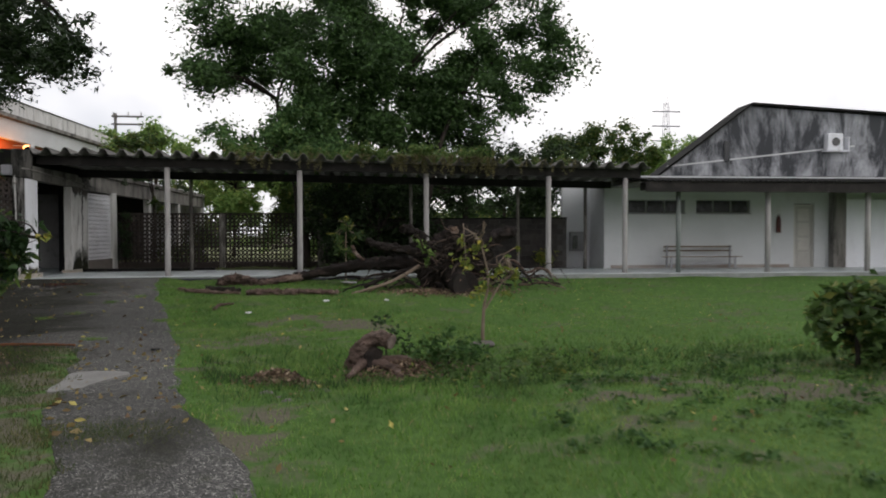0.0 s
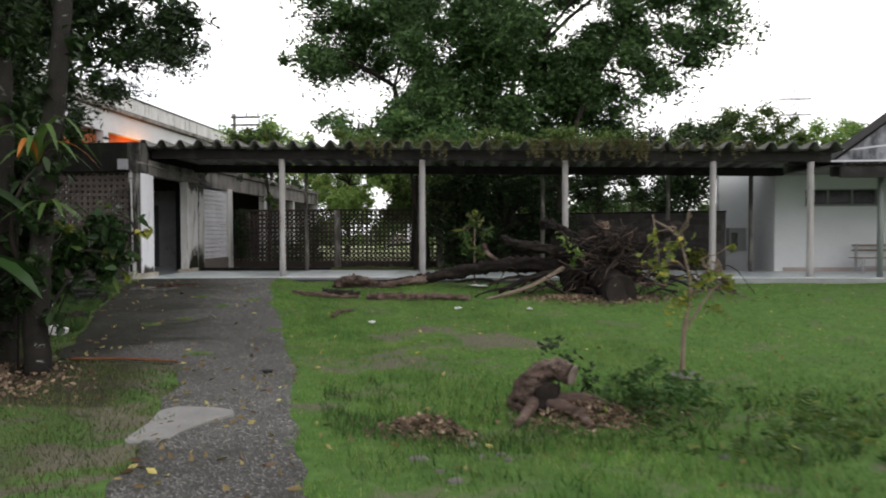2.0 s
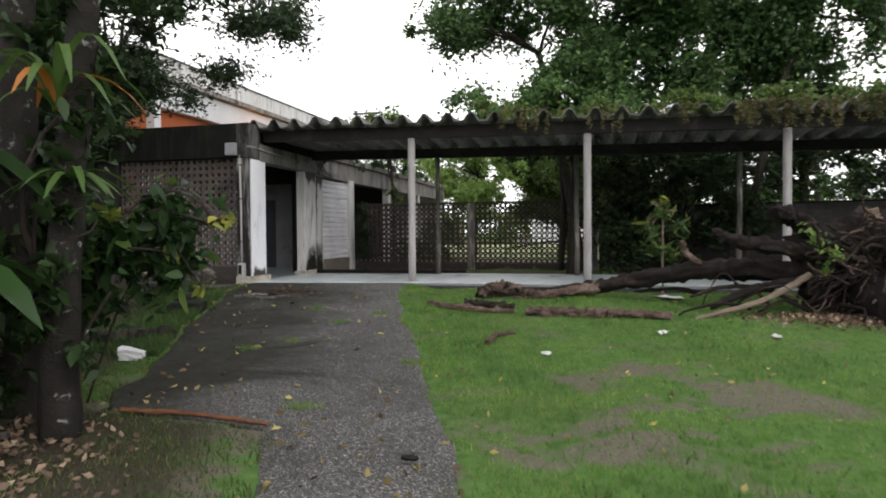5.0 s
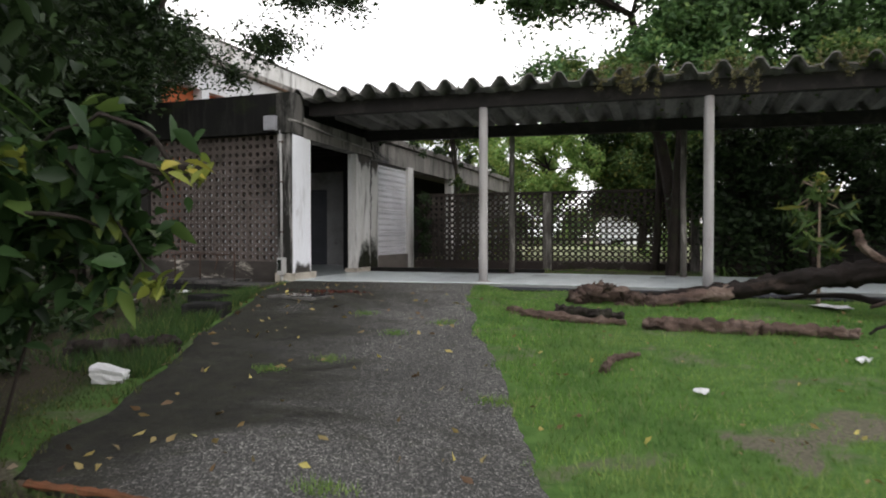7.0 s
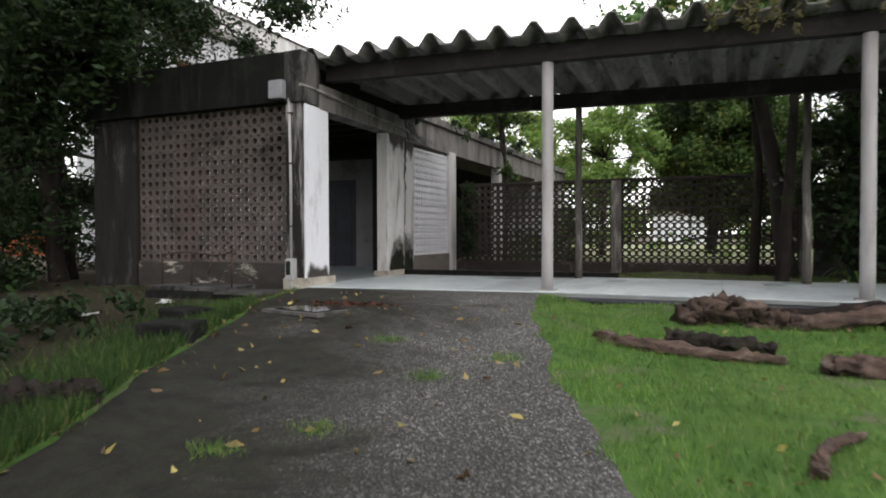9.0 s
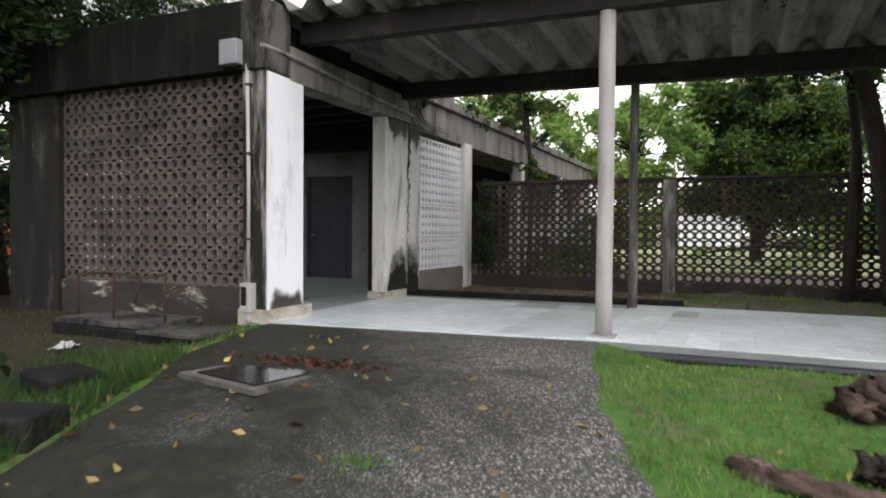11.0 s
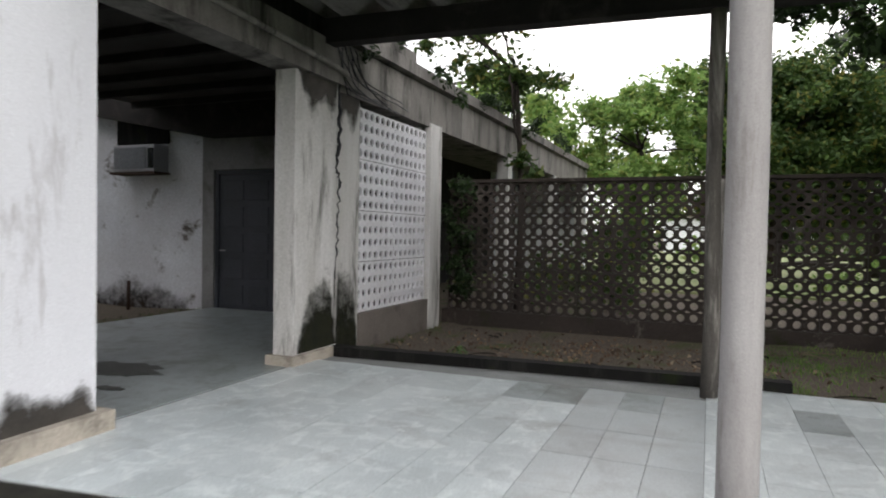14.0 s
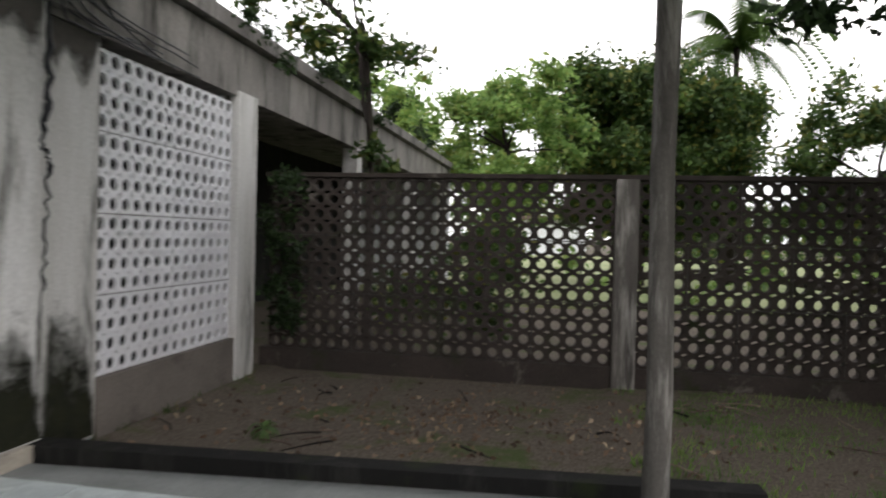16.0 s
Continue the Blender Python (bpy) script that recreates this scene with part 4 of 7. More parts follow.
# the darkness indoors is put into this panel's colour
struct("wall_right_core", "near-black panel standing for the unlit inside behind the strip windows", boxed(8.4, 24, 26.9, 27.0, 0.85, 4.2), M_DARKCONC)


def canopy_and_gable():
    bm = bmesh.new()
    y0, y1, za, zb, x0, x1 = 21.3, 29.45, 3.86, 4.75, 8.28, 25.0
    n = int((x1 - x0) / 0.09)
    rows = []
    for y, z in ((y0, za), (y1, zb)):
        rows.append([bm.verts.new((x0 + 0.09 * i, y, z + 0.03 * math.cos(i * math.pi / 1.0))) for i in range(n)])
    lows = [bm.verts.new((v.co.x, v.co.y, v.co.z - 0.02)) for v in rows[0]]
    for i in range(n - 1):
        bm.faces.new((rows[0][i], rows[0][i + 1], rows[1][i + 1], rows[1][i]))
        bm.faces.new((lows[i], lows[i + 1], rows[0][i + 1], rows[0][i]))
    struct("roof_canopy", "low canopy roof of dark corrugated sheets", bm, M_DARKCONC, "roof")
    struct("beam_canopy", "dark beam under the canopy edge", boxed(8.35, 25, 21.82, 21.98, 3.58, 3.83), M_BEAM, "beam")
    struct("beam_canopy_edge", "dark fascia board of the canopy", boxed(8.3, 25, 21.36, 21.42, 3.50, 3.83), M_BEAM, "fascia")
    struct("ceiling_canopy", "shadowed underside of the canopy", boxed(8.3, 25, 21.99, 24.59, 3.86, 3.9), M_CONC, "ceiling")
    g = bmesh.new()
    out = [(12.0, 3.8), (27.0, 3.8), (27.0, 7.35), (16.5, 7.92), (12.0, 4.55)]
    f = [g.verts.new((x, 29.5, z)) for x, z in out]
    b = [g.verts.new((x, 29.75, z)) for x, z in out]
    g.faces.new(f)
    g.faces.new(b[::-1])
    for i in range(5):
        g.faces.new((f[(i + 1) % 5], f[i], b[i], b[(i + 1) % 5]))
    struct("wall_gable", "high gable wall blackened by mould", g, M_GABLE)
    r = bmesh.new()
    for (xa, za), (xb, zb) in (((11.7, 4.40), (16.5, 7.97)), ((16.5, 7.97), (27.2, 7.40))):
        vs = [r.verts.new(c) for c in ((xa, 29.3, za), (xb, 29.3, zb), (xb, 30.6, zb), (xa, 30.6, za), (xa, 29.3, za + 0.1), (xb, 29.3, zb + 0.1), (xb, 30.6, zb + 0.1), (xa, 30.6, za + 0.1))]
        for q in ((0, 3, 2, 1), (4, 5, 6, 7), (0, 1, 5, 4), (1, 2, 6, 5), (2, 3, 7, 6), (3, 0, 4, 7)):
            r.faces.new([vs[i] for i in q])
    struct("roof_gable", "dark edged gable roof", r, M_DARKCONC, "roof")
    struct("window_gable_slit", "narrow dark opening in the gable", boxed(15.25, 15.5, 29.46, 29.498, 5.45, 6.35), M_GLASSDARK, "window")
    struct("band_gable", "pale diagonal scar across the gable", sloped_beam(12.6, 21.5, 29.485, 29.497, 5.15, 6.15, 0.07), M_PALE, "trim")


canopy_and_gable()


# ---- far building on the left with the lit eaves ----
def far_building():
    struct("wall_far_left", "long orange wall of the larger building behind", boxed(-24, -20.3, 28, 52, 0.6, 8.4), M_ORANGE)
    struct("beam_far_left", "white concrete edge beam of the larger building", boxed(-20.29, -19.95, 28, 52, 7.3, 8.35), M_PALE, "beam")
    struct("wall_far_end", "pale grey end wall of the larger building", boxed(-24.1, -19.9, 27.7, 27.98, 0.6, 8.38), M_PALE)
    struct("roof_far_left", "dark eave line of the larger building", boxed(-24, -19.7, 27.8, 52.5, 8.402, 8.6), M_CONC, "roof")
    struct("parapet_far_left", "white upper parapet of the larger building", boxed(-23.6, -20.15, 29.5, 54, 8.604, 9.5, bevel=0.03), M_WHITESTAIN, "parapet")
    struct("coping_far_left", "thin dark coping on the white parapet", boxed(-23.7, -20.08, 29.4, 54.1, 9.503, 9.56), M_CONC, "coping")
    struct("wall_far_house", "long low white house wall far behind the fence", boxed(-10.5, -5.0, 80, 80.4, 0.6, 4.0), M_WHITE)
    struct("roof_far_house", "shallow clay roof of the white house", sloped_beam(-11, -4.5, 79.2, 86, 4.003, 4.003, 0.35), M_ROOFTILE, "roof")
    struct("pavement_rear", "pale dry yard behind the pierced fence", boxed(-32, 20, 36, 79.8, 0.55, 0.86), surface("pale_dry_earth", (0.30, 0.31, 0.17), (0.19, 0.23, 0.10), 0.5, 20, stain=(0.10, 0.15, 0.05), stain_scale=0.35), "ground")
    struct("wall_orange", "orange painted house wall far behind the trees", boxed(-34, -33.7, 20, 34, 0.5, 3.2), M_ORANGE)
    for k in range(4):
        struct("pier_far_left_%d" % (k + 1), "short white pier under the far eave", boxed(-20.29, -19.9, 30 + 5 * k, 30.4 + 5 * k, 5.6, 7.295), M_PALE, "pillar")


far_building()


# ---- trees ----
def tree(name, label, at, trunks, clumps, per, size, leaf, seed, bark=None, category="tree", long=2.0, limbs=10, flat=0.75, droop=0.3, broad=False):
    """Tapered trunks, limbs that reach for the clumps, and a crown of many leaves."""
    rng, nrng = random.Random(seed), np.random.default_rng(seed)
    t = thing(name, label, category, at)
    o = Vector(at)
    for pts, r0, r1 in trunks:
        bm = bmesh.new()
        line = bend([Vector(p) - o for p in pts], 5, r0 * 0.12, rng)
        tube(bm, line, taper(len(line), r0, r1), 14, 0.18, ridge=0.2)
        part("trunk", bm, bark or M_BARK, t)
    tops = [Vector(p[-1]) for p, _, _ in trunks]
    for c in rng.sample(clumps, min(limbs, len(clumps))):
        tip = Vector(c[:3])
        root = min(tops, key=lambda q: (q - tip).length)
        bm = bmesh.new()
        mid = (root + tip) / 2 + Vector((rng.uniform(-.4, .4), rng.uniform(-.4, .4), rng.uniform(0, .5)))
        line = bend([root - o, mid - o, tip - o], 4, 0.04, rng)
        r = min(0.09, max(0.018, 0.02 * (root - tip).length))
        tube(bm, line, taper(len(line), r, r * 0.25), 6)
        part("limb", bm, bark or M_BARK, t)
    (broad_leaves if broad else leaf_mesh)("crown", crown_points(nrng, clumps, per, flat) - np.array(at), size, leaf, t, rng=nrng, long=long, droop=droop)
    return t


nr = np.random.default_rng(21)
big = clumps_in(nr, 16, (-0.5, 26.6, 6.8), (3.6, 1.2, 1.1), 0.8) + clumps_in(nr, 64, (-2.3, 27.6, 9.6), (5.0, 3.6, 4.9), 1.1) + clumps_in(nr, 26, (-2.2, 27.2, 8.6), (3.4, 1.6, 2.6), 1.1) + clumps_in(nr, 24, (4.0, 26.8, 9.3), (3.0, 2.6, 4.2), 1.1) + clumps_in(nr, 24, (2.2, 27.0, 9.6), (2.0, 1.5, 3.4), 1.0) + [(-7.6, 27.8, 8.9, 0.5), (-8.4, 27.9, 8.6, 0.4), (-6.8, 27.4, 9.6, 0.6), (-7.3, 27.6, 8.2, 0.45), (6.4, 26.4, 9.5, 0.8), (6.2, 26.5, 7.9, 0.9), (-5.4, 27.8, 5.1, 0.5), (-4.4, 27.6, 5.0, 0.6), (-3.5, 27.5, 4.8, 0.6), (-6.0, 27.9, 5.6, 0.6), (-6.9, 28.0, 6.3, 0.6)] + clumps_in(nr, 14, (-4.0, 27.8, 5.6), (2.0, 0.5, 0.7), 0.5)
tree("shade_tree", "large spreading dark green tree behind the walkway", (-1.6, 27.2, 0.8), [([(-1.6, 27.2, 0.7), (-1.8, 27.2, 3.5), (-2.4, 27.4, 7.5)], 0.30, 0.14), ([(-0.5, 27.4, 0.7), (-0.3, 27.3, 3.5), (0.2, 27.5, 8)], 0.22, 0.1),
      ([(-3.0, 27.3, 0.7), (-3.3, 27.4, 3.5), (-4.2, 27.6, 7.5)], 0.2, 0.09)], big, 760, 0.18, L_BIG, 31, limbs=26)
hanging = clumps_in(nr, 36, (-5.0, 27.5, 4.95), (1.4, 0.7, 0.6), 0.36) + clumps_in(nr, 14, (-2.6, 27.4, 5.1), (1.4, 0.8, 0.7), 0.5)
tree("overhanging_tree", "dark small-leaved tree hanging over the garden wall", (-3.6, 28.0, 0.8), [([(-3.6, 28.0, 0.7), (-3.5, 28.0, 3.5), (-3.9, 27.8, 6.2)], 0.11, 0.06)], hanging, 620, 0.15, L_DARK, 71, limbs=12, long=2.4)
tree("leaning_tree", "slender leaning tree with a thin crown", (1.25, 26.1, 0.8), [([(1.25, 26.1, 0.7), (1.6, 26.1, 3.0), (2.3, 26.3, 6.0), (3.6, 26.6, 8.6)], 0.13, 0.06)],
     clumps_in(nr, 26, (3.8, 26.5, 7.4), (3.0, 1.8, 2.1), 0.85), 420, 0.17, L_BIG, 32, limbs=8)
tree("bushy_tree", "bushy mid-green tree rising behind the roof", (-3.2, 25.9, 0.8), [([(-3.2, 25.9, 0.7), (-3.1, 25.9, 2.5), (-3.0, 25.9, 4.8)], 0.12, 0.07)],
     clumps_in(nr, 34, (-3.1, 25.9, 5.6), (2.9, 1.3, 1.2), 0.75), 760, 0.15, L_BUSHY, 33, limbs=8)
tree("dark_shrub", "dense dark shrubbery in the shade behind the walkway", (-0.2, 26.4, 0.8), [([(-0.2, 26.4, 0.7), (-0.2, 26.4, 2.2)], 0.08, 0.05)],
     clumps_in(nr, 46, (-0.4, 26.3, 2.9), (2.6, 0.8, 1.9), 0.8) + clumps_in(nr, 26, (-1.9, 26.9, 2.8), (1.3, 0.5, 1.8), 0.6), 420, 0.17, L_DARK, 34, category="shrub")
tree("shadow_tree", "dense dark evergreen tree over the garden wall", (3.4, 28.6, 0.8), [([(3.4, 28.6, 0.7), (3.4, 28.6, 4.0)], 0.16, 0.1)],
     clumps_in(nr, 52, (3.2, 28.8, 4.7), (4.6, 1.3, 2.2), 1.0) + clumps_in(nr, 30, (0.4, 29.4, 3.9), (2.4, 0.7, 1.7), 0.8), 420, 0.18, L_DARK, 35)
west = clumps_in(nr, 54, (-14.4, 22.6, 7.6), (4.6, 3.6, 3.0), 1.0) + clumps_in(nr, 16, (-14.6, 20.5, 4.9), (1.3, 0.4, 0.8), 0.5) + clumps_in(nr, 16, (-13.0, 20.7, 6.0), (1.2, 0.5, 0.7), 0.5)
west += clumps_in(nr, 44, (-16.2, 21.3, 6.2), (2.6, 1.2, 1.7), 0.7)
west = [c for c in west if not (c[0] > -12.6 and c[2] < 7.6)]
west += clumps_in(nr, 20, (-12.2, 17.0, 7.2), (2.6, 3.0, 1.4), 0.7)
west += clumps_in(nr, 26, (-15.0, 20.0, 5.4), (1.9, 1.6, 1.3), 0.7)
west += clumps_in(nr, 34, (-16.4, 20.4, 6.6), (2.4, 1.4, 2.2), 0.85)
tree("porch_tree", "dark glossy-leaved tree hanging over the porch", (-16.2, 22.6, 0.6), [([(-16.2, 22.6, 0.5), (-16.0, 22.5, 3.0), (-15.2, 22.5, 6.5)], 0.24, 0.1), ([(-16.9, 21.8, 0.5), (-16.9, 21.6, 3.0), (-16.3, 21.2, 5.8)], 0.2, 0.09),
      ([(-17.6, 22.6, 0.5), (-17.8, 22.6, 2.6), (-18.2, 22.4, 6)], 0.18, 0.08)], west, 560, 0.17, L_DARK, 36, limbs=22, long=2.6)
# added above the view to keep skylight off the verge and grove
canopy = clumps_in(nr, 46, (-14.2, 16.6, 9.6), (3.4, 3.0, 1.6), 1.2) + clumps_in(nr, 16, (-12.4, 13.6, 8.4), (1.8, 1.6, 1.0), 0.9)
tree("canopy_tree", "added tall tree, out of view, that shades the driveway verge", (-16.8, 16.4, gz(-16.8, 16.4)), [([(-16.8, 16.4, gz(-16.8, 16.4) - 0.1), (-16.6, 16.4, 3.5), (-15.6, 16.5, 7.6), (-14.4, 16.6, 9.4)], 0.34, 0.14)], canopy, 260, 0.24, L_DARK, 75, limbs=18, long=2.2)
side = clumps_in(nr, 34, (-9.0, 12.9, 5.8), (2.8, 2.6, 2.0), 0.7) + clumps_in(nr, 12, (-6.9, 12.4, 4.9), (0.8, 0.8, 0.6), 0.4) + clumps_in(nr, 34, (-6.9, 14.8, 6.2), (1.3, 1.2, 1.1), 0.42) + clumps_in(nr, 12, (-6.3, 15.6, 5.9), (0.5, 0.6, 0.5), 0.3)
low_rng = np.random.default_rng(88)
side += clumps_in(low_rng, 28, (-7.8, 14.6, 5.4), (1.4, 1.0, 0.8), 0.42) + clumps_in(low_rng, 24, (-9.6, 15.4, 4.3), (1.6, 1.0, 0.9), 0.5)
tree("garden_tree", "lichen-spotted tree beside the driveway", (-6.6, 12.0, gz(-6.6, 12.0)), [([(-6.62, 12.0, 0.25), (-6.58, 12.0, 1.2), (-6.44, 12.0, 2.7), (-6.2, 12.0, 4.4), (-6.3, 12.3, 6.2)], 0.16, 0.09),
      ([(-7.5, 12.5, 0.25), (-7.3, 12.3, 2.0), (-7.2, 12.2, 4.3), (-7.8, 12.4, 6.4)], 0.19, 0.11), ([(-6.95, 12.2, 0.3), (-6.7, 12.2, 0.9), (-6.35, 12.3, 1.5)], 0.03, 0.015)], side, 700, 0.15, L_DARK, 37, bark=M_LICHEN, limbs=12, long=2.6)
tree("understorey_shrub", "broad-leaved shrub with yellowing tips by the driveway", (-7.5, 12.7, gz(-7.5, 12.7)), [([(-7.5, 12.7, 0.3), (-7.3, 12.7, 1.2), (-6.9, 12.7, 1.9)], 0.03, 0.015)],
     clumps_in(nr, 34, (-7.1, 12.75, 1.85), (1.2, 0.5, 0.55), 0.34) + clumps_in(nr, 16, (-7.8, 12.6, 1.1), (0.7, 0.5, 0.6), 0.34) + [(-5.9, 12.7, 2.0, 0.22), (-6.1, 12.8, 1.65, 0.28)], 520, 0.18, L_SHRUB, 38, category="shrub", long=1.9, limbs=16, broad=True)
tree("yellow_shoots", "yellow-green young shoots of the shrub", (-7.2, 12.9, gz(-7.2, 12.9)), [([(-7.2, 12.9, 0.3), (-6.6, 12.9, 1.6), (-5.65, 12.85, 2.1)], 0.012, 0.006)],
     [(-5.6, 12.85, 2.12, 0.14), (-6.1, 12.8, 1.85, 0.16), (-5.85, 12.9, 1.5, 0.14), (-6.5, 12.5, 2.15, 0.16)], 900, 0.13, L_YELLOW, 39, category="shrub", long=1.9, limbs=4, broad=True)
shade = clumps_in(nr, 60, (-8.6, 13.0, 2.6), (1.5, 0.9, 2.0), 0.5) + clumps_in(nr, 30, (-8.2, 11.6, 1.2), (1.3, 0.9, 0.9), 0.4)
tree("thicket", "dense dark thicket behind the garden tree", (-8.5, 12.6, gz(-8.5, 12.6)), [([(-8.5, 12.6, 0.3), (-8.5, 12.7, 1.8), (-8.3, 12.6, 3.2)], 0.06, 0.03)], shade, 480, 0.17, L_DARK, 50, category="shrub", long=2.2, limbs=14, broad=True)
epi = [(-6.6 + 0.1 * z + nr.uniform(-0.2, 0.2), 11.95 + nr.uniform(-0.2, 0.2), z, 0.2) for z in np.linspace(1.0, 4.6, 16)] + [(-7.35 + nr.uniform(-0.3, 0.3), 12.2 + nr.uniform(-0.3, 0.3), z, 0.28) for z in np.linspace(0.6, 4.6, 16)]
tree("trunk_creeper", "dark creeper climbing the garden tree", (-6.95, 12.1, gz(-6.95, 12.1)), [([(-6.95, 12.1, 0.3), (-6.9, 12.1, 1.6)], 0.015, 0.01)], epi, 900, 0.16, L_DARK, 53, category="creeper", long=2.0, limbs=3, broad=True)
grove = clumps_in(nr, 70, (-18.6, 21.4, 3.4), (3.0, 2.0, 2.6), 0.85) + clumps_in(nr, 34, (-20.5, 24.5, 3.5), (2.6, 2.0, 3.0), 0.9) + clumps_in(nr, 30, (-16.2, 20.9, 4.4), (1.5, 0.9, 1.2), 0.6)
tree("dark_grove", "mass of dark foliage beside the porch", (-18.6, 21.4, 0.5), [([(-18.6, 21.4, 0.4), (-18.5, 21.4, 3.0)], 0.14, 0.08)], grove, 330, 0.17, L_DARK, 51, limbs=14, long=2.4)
tree("wing_tree", "small tree growing against the side wing", (-10.0, 30.6, 0.8), [([(-10.0, 30.6, 0.7), (-9.95, 30.6, 3.0), (-10.1, 30.6, 5.2)], 0.07, 0.04)],
     clumps_in(nr, 16, (-10.4, 30.7, 5.6), (1.5, 1.1, 1.1), 0.5) + [(-9.9, 30.4, 3.6, 0.35), (-9.6, 30.3, 3.3, 0.3)], 760, 0.15, L_MID, 40, limbs=12)
tree("bright_tree", "fresh green tree in the light behind the fence", (-9.0, 41, 0.8), [([(-9.0, 41, 0.7), (-8.9, 41, 3), (-8.8, 41, 5)], 0.13, 0.07)],
     clumps_in(nr, 54, (-8.9, 41, 5.2), (2.6, 1.8, 2.5), 0.75), 560, 0.22, L_LIGHT, 41, limbs=14)
tree("round_tree", "dense round dark green tree beyond the fence", (-4.6, 44, 0.8), [([(-4.6, 44, 0.7), (-4.6, 44, 5)], 0.25, 0.12)],
     clumps_in(nr, 160, (-4.4, 44, 5.3), (3.4, 2.4, 3.1), 0.95), 760, 0.22, L_MID, 42)
tree("distant_tree", "pale green tree far behind the walkway", (-15.5, 47, 0.8), [([(-15.5, 47, 0.7), (-15.5, 47, 6)], 0.25, 0.1)], clumps_in(nr, 30, (-15.5, 47, 7.8), (3.6, 2, 1.9), 1.0), 230, 0.28, L_LIGHT, 43)
tree("distant_tree", "feathery tree far behind the white building", (17.5, 54, 0.8), [([(17.5, 54, 0.7), (17.5, 54, 7)], 0.3, 0.12)], clumps_in(nr, 40, (17.5, 54, 9.0), (5.5, 2.5, 2.2), 1.1), 230, 0.30, L_MID, 44)
tree("distant_tree", "light green treetops behind the gable", (24.5, 56, 0.8), [([(24.5, 56, 0.7), (24.5, 56, 7)], 0.3, 0.12)], clumps_in(nr, 30, (25, 56, 8.6), (5.5, 2.5, 2.2), 1.1), 230, 0.30, L_LIGHT, 45)
tree("distant_tree", "green tree to the east beyond the fence", (0.9, 40, 0.8), [([(0.9, 40, 0.7), (0.9, 40, 4)], 0.2, 0.1)], clumps_in(nr, 44, (0.9, 40, 4.4), (2.9, 2.0, 2.5), 0.8), 420, 0.2, L_MID, 46)
tree("distant_tree", "dark green tree behind the block wall", (7.5, 42, 0.8), [([(7.5, 42, 0.7), (7.5, 42, 4)], 0.2, 0.1)], clumps_in(nr, 30, (7.5, 42, 4.8), (3.2, 2.0, 2.5), 0.9), 300, 0.24, L_BIG, 52)
hedge = [(x, y, nr.uniform(1.0, 2.4), nr.uniform(0.5, 0.9)) for x, y in zip(nr.uniform(-10.2, -7.4, 26), nr.uniform(30.5, 34, 26))]
tree("hedge_shrub", "shadowed hedge growth behind the pierced fence", (-8.5, 32.5, 0.8), [([(-8.5, 32.5, 0.7), (-8.5, 32.5, 1.6)], 0.06, 0.04)], hedge[:18], 260, 0.16, L_MID, 47, category="shrub", limbs=4)
hedge = [(x, y, nr.uniform(0.9, 1.9), nr.uniform(0.4, 0.7)) for x, y in zip(nr.uniform(-8.5, 7.0, 44), nr.uniform(33, 40, 44))]
tree("hedge_shrub", "sunlit low green growth in the plot behind", (-1, 37, 0.8), [([(-1, 37, 0.7), (-1, 37, 1.4)], 0.06, 0.04)], hedge[::3], 240, 0.2, L_LIGHT, 48, category="shrub", limbs=4)
porch_bush = clumps_in(nr, 30, (-17.4, 20.0, 1.4), (2.0, 1.0, 0.8), 0.55)
cover = [(np.interp(y, LEFT_Y, LEFT_X) - d, y, gz(np.interp(y, LEFT_Y, LEFT_X) - d, y) + nr.uniform(0.05, 0.3), nr.uniform(0.2, 0.42)) for y, d in zip(nr.uniform(14.2, 18.6, 60), nr.uniform(1.5, 5.0, 60))]
tree("ground_cover", "low dark leafy weeds in the shade by the driveway", (-11.5, 16.0, gz(-11.5, 16.0)), [([(-11.5, 16.0, gz(-11.5, 16.0)), (-11.5, 16.0, gz(-11.5, 16.0) + 0.3)], 0.02, 0.01)], cover, 420, 0.13, L_DARK, 72, category="weeds", limbs=0, broad=True)
tree("low_bush", "dark low bush under the porch tree", (-17.4, 20.0, 0.5), [([(-17.4, 20.0, 0.4), (-17.4, 20.0, 1.2)], 0.05, 0.03)], porch_bush, 480, 0.14, L_DARK, 49, category="shrub", limbs=6)
mid = [(nr.uniform(-32, 34), nr.uniform(50, 60), nr.uniform(1.0, 4.2), nr.uniform(1.0, 1.9)) for _ in range(130)]
mid = [c for c in mid if not -19 < c[0] < -2] + [(nr.uniform(-19, -1), nr.uniform(50, 60), nr.uniform(4.6, 7.0), nr.uniform(1.0, 1.6)) for _ in range(44)]
mid += [(x, nr.uniform(70, 78), nr.uniform(0.8, 4.4), nr.uniform(1.2, 1.9)) for x in np.concatenate([nr.uniform(-36, -11.5, 60), nr.uniform(-3.6, 26, 70)])]
tagged(leaf_mesh("mid_woods", crown_points(nr, mid, 90, 0.9), 0.32, L_MID, rng=nr), "band of mixed green growth behind the plot", "trees", kind="stuff")
far = [(nr.uniform(-95, 95), nr.uniform(85, 110), nr.uniform(2.5, 6.0), nr.uniform(2.2, 3.6)) for _ in range(120)]
tagged(leaf_mesh("far_woods", crown_points(nr, far, 36, 0.9), 0.6, L_MID, rng=nr), "hazy line of distant treetops", "trees", kind="stuff")
back = [(nr.uniform(-70, 70), nr.uniform(-60, -40), nr.uniform(3, 8), nr.uniform(2.5, 4)) for _ in range(70)]
back += [(nr.uniform(40, 60), nr.uniform(-40, 60), nr.uniform(3, 8), nr.uniform(2.5, 4)) for _ in range(50)]
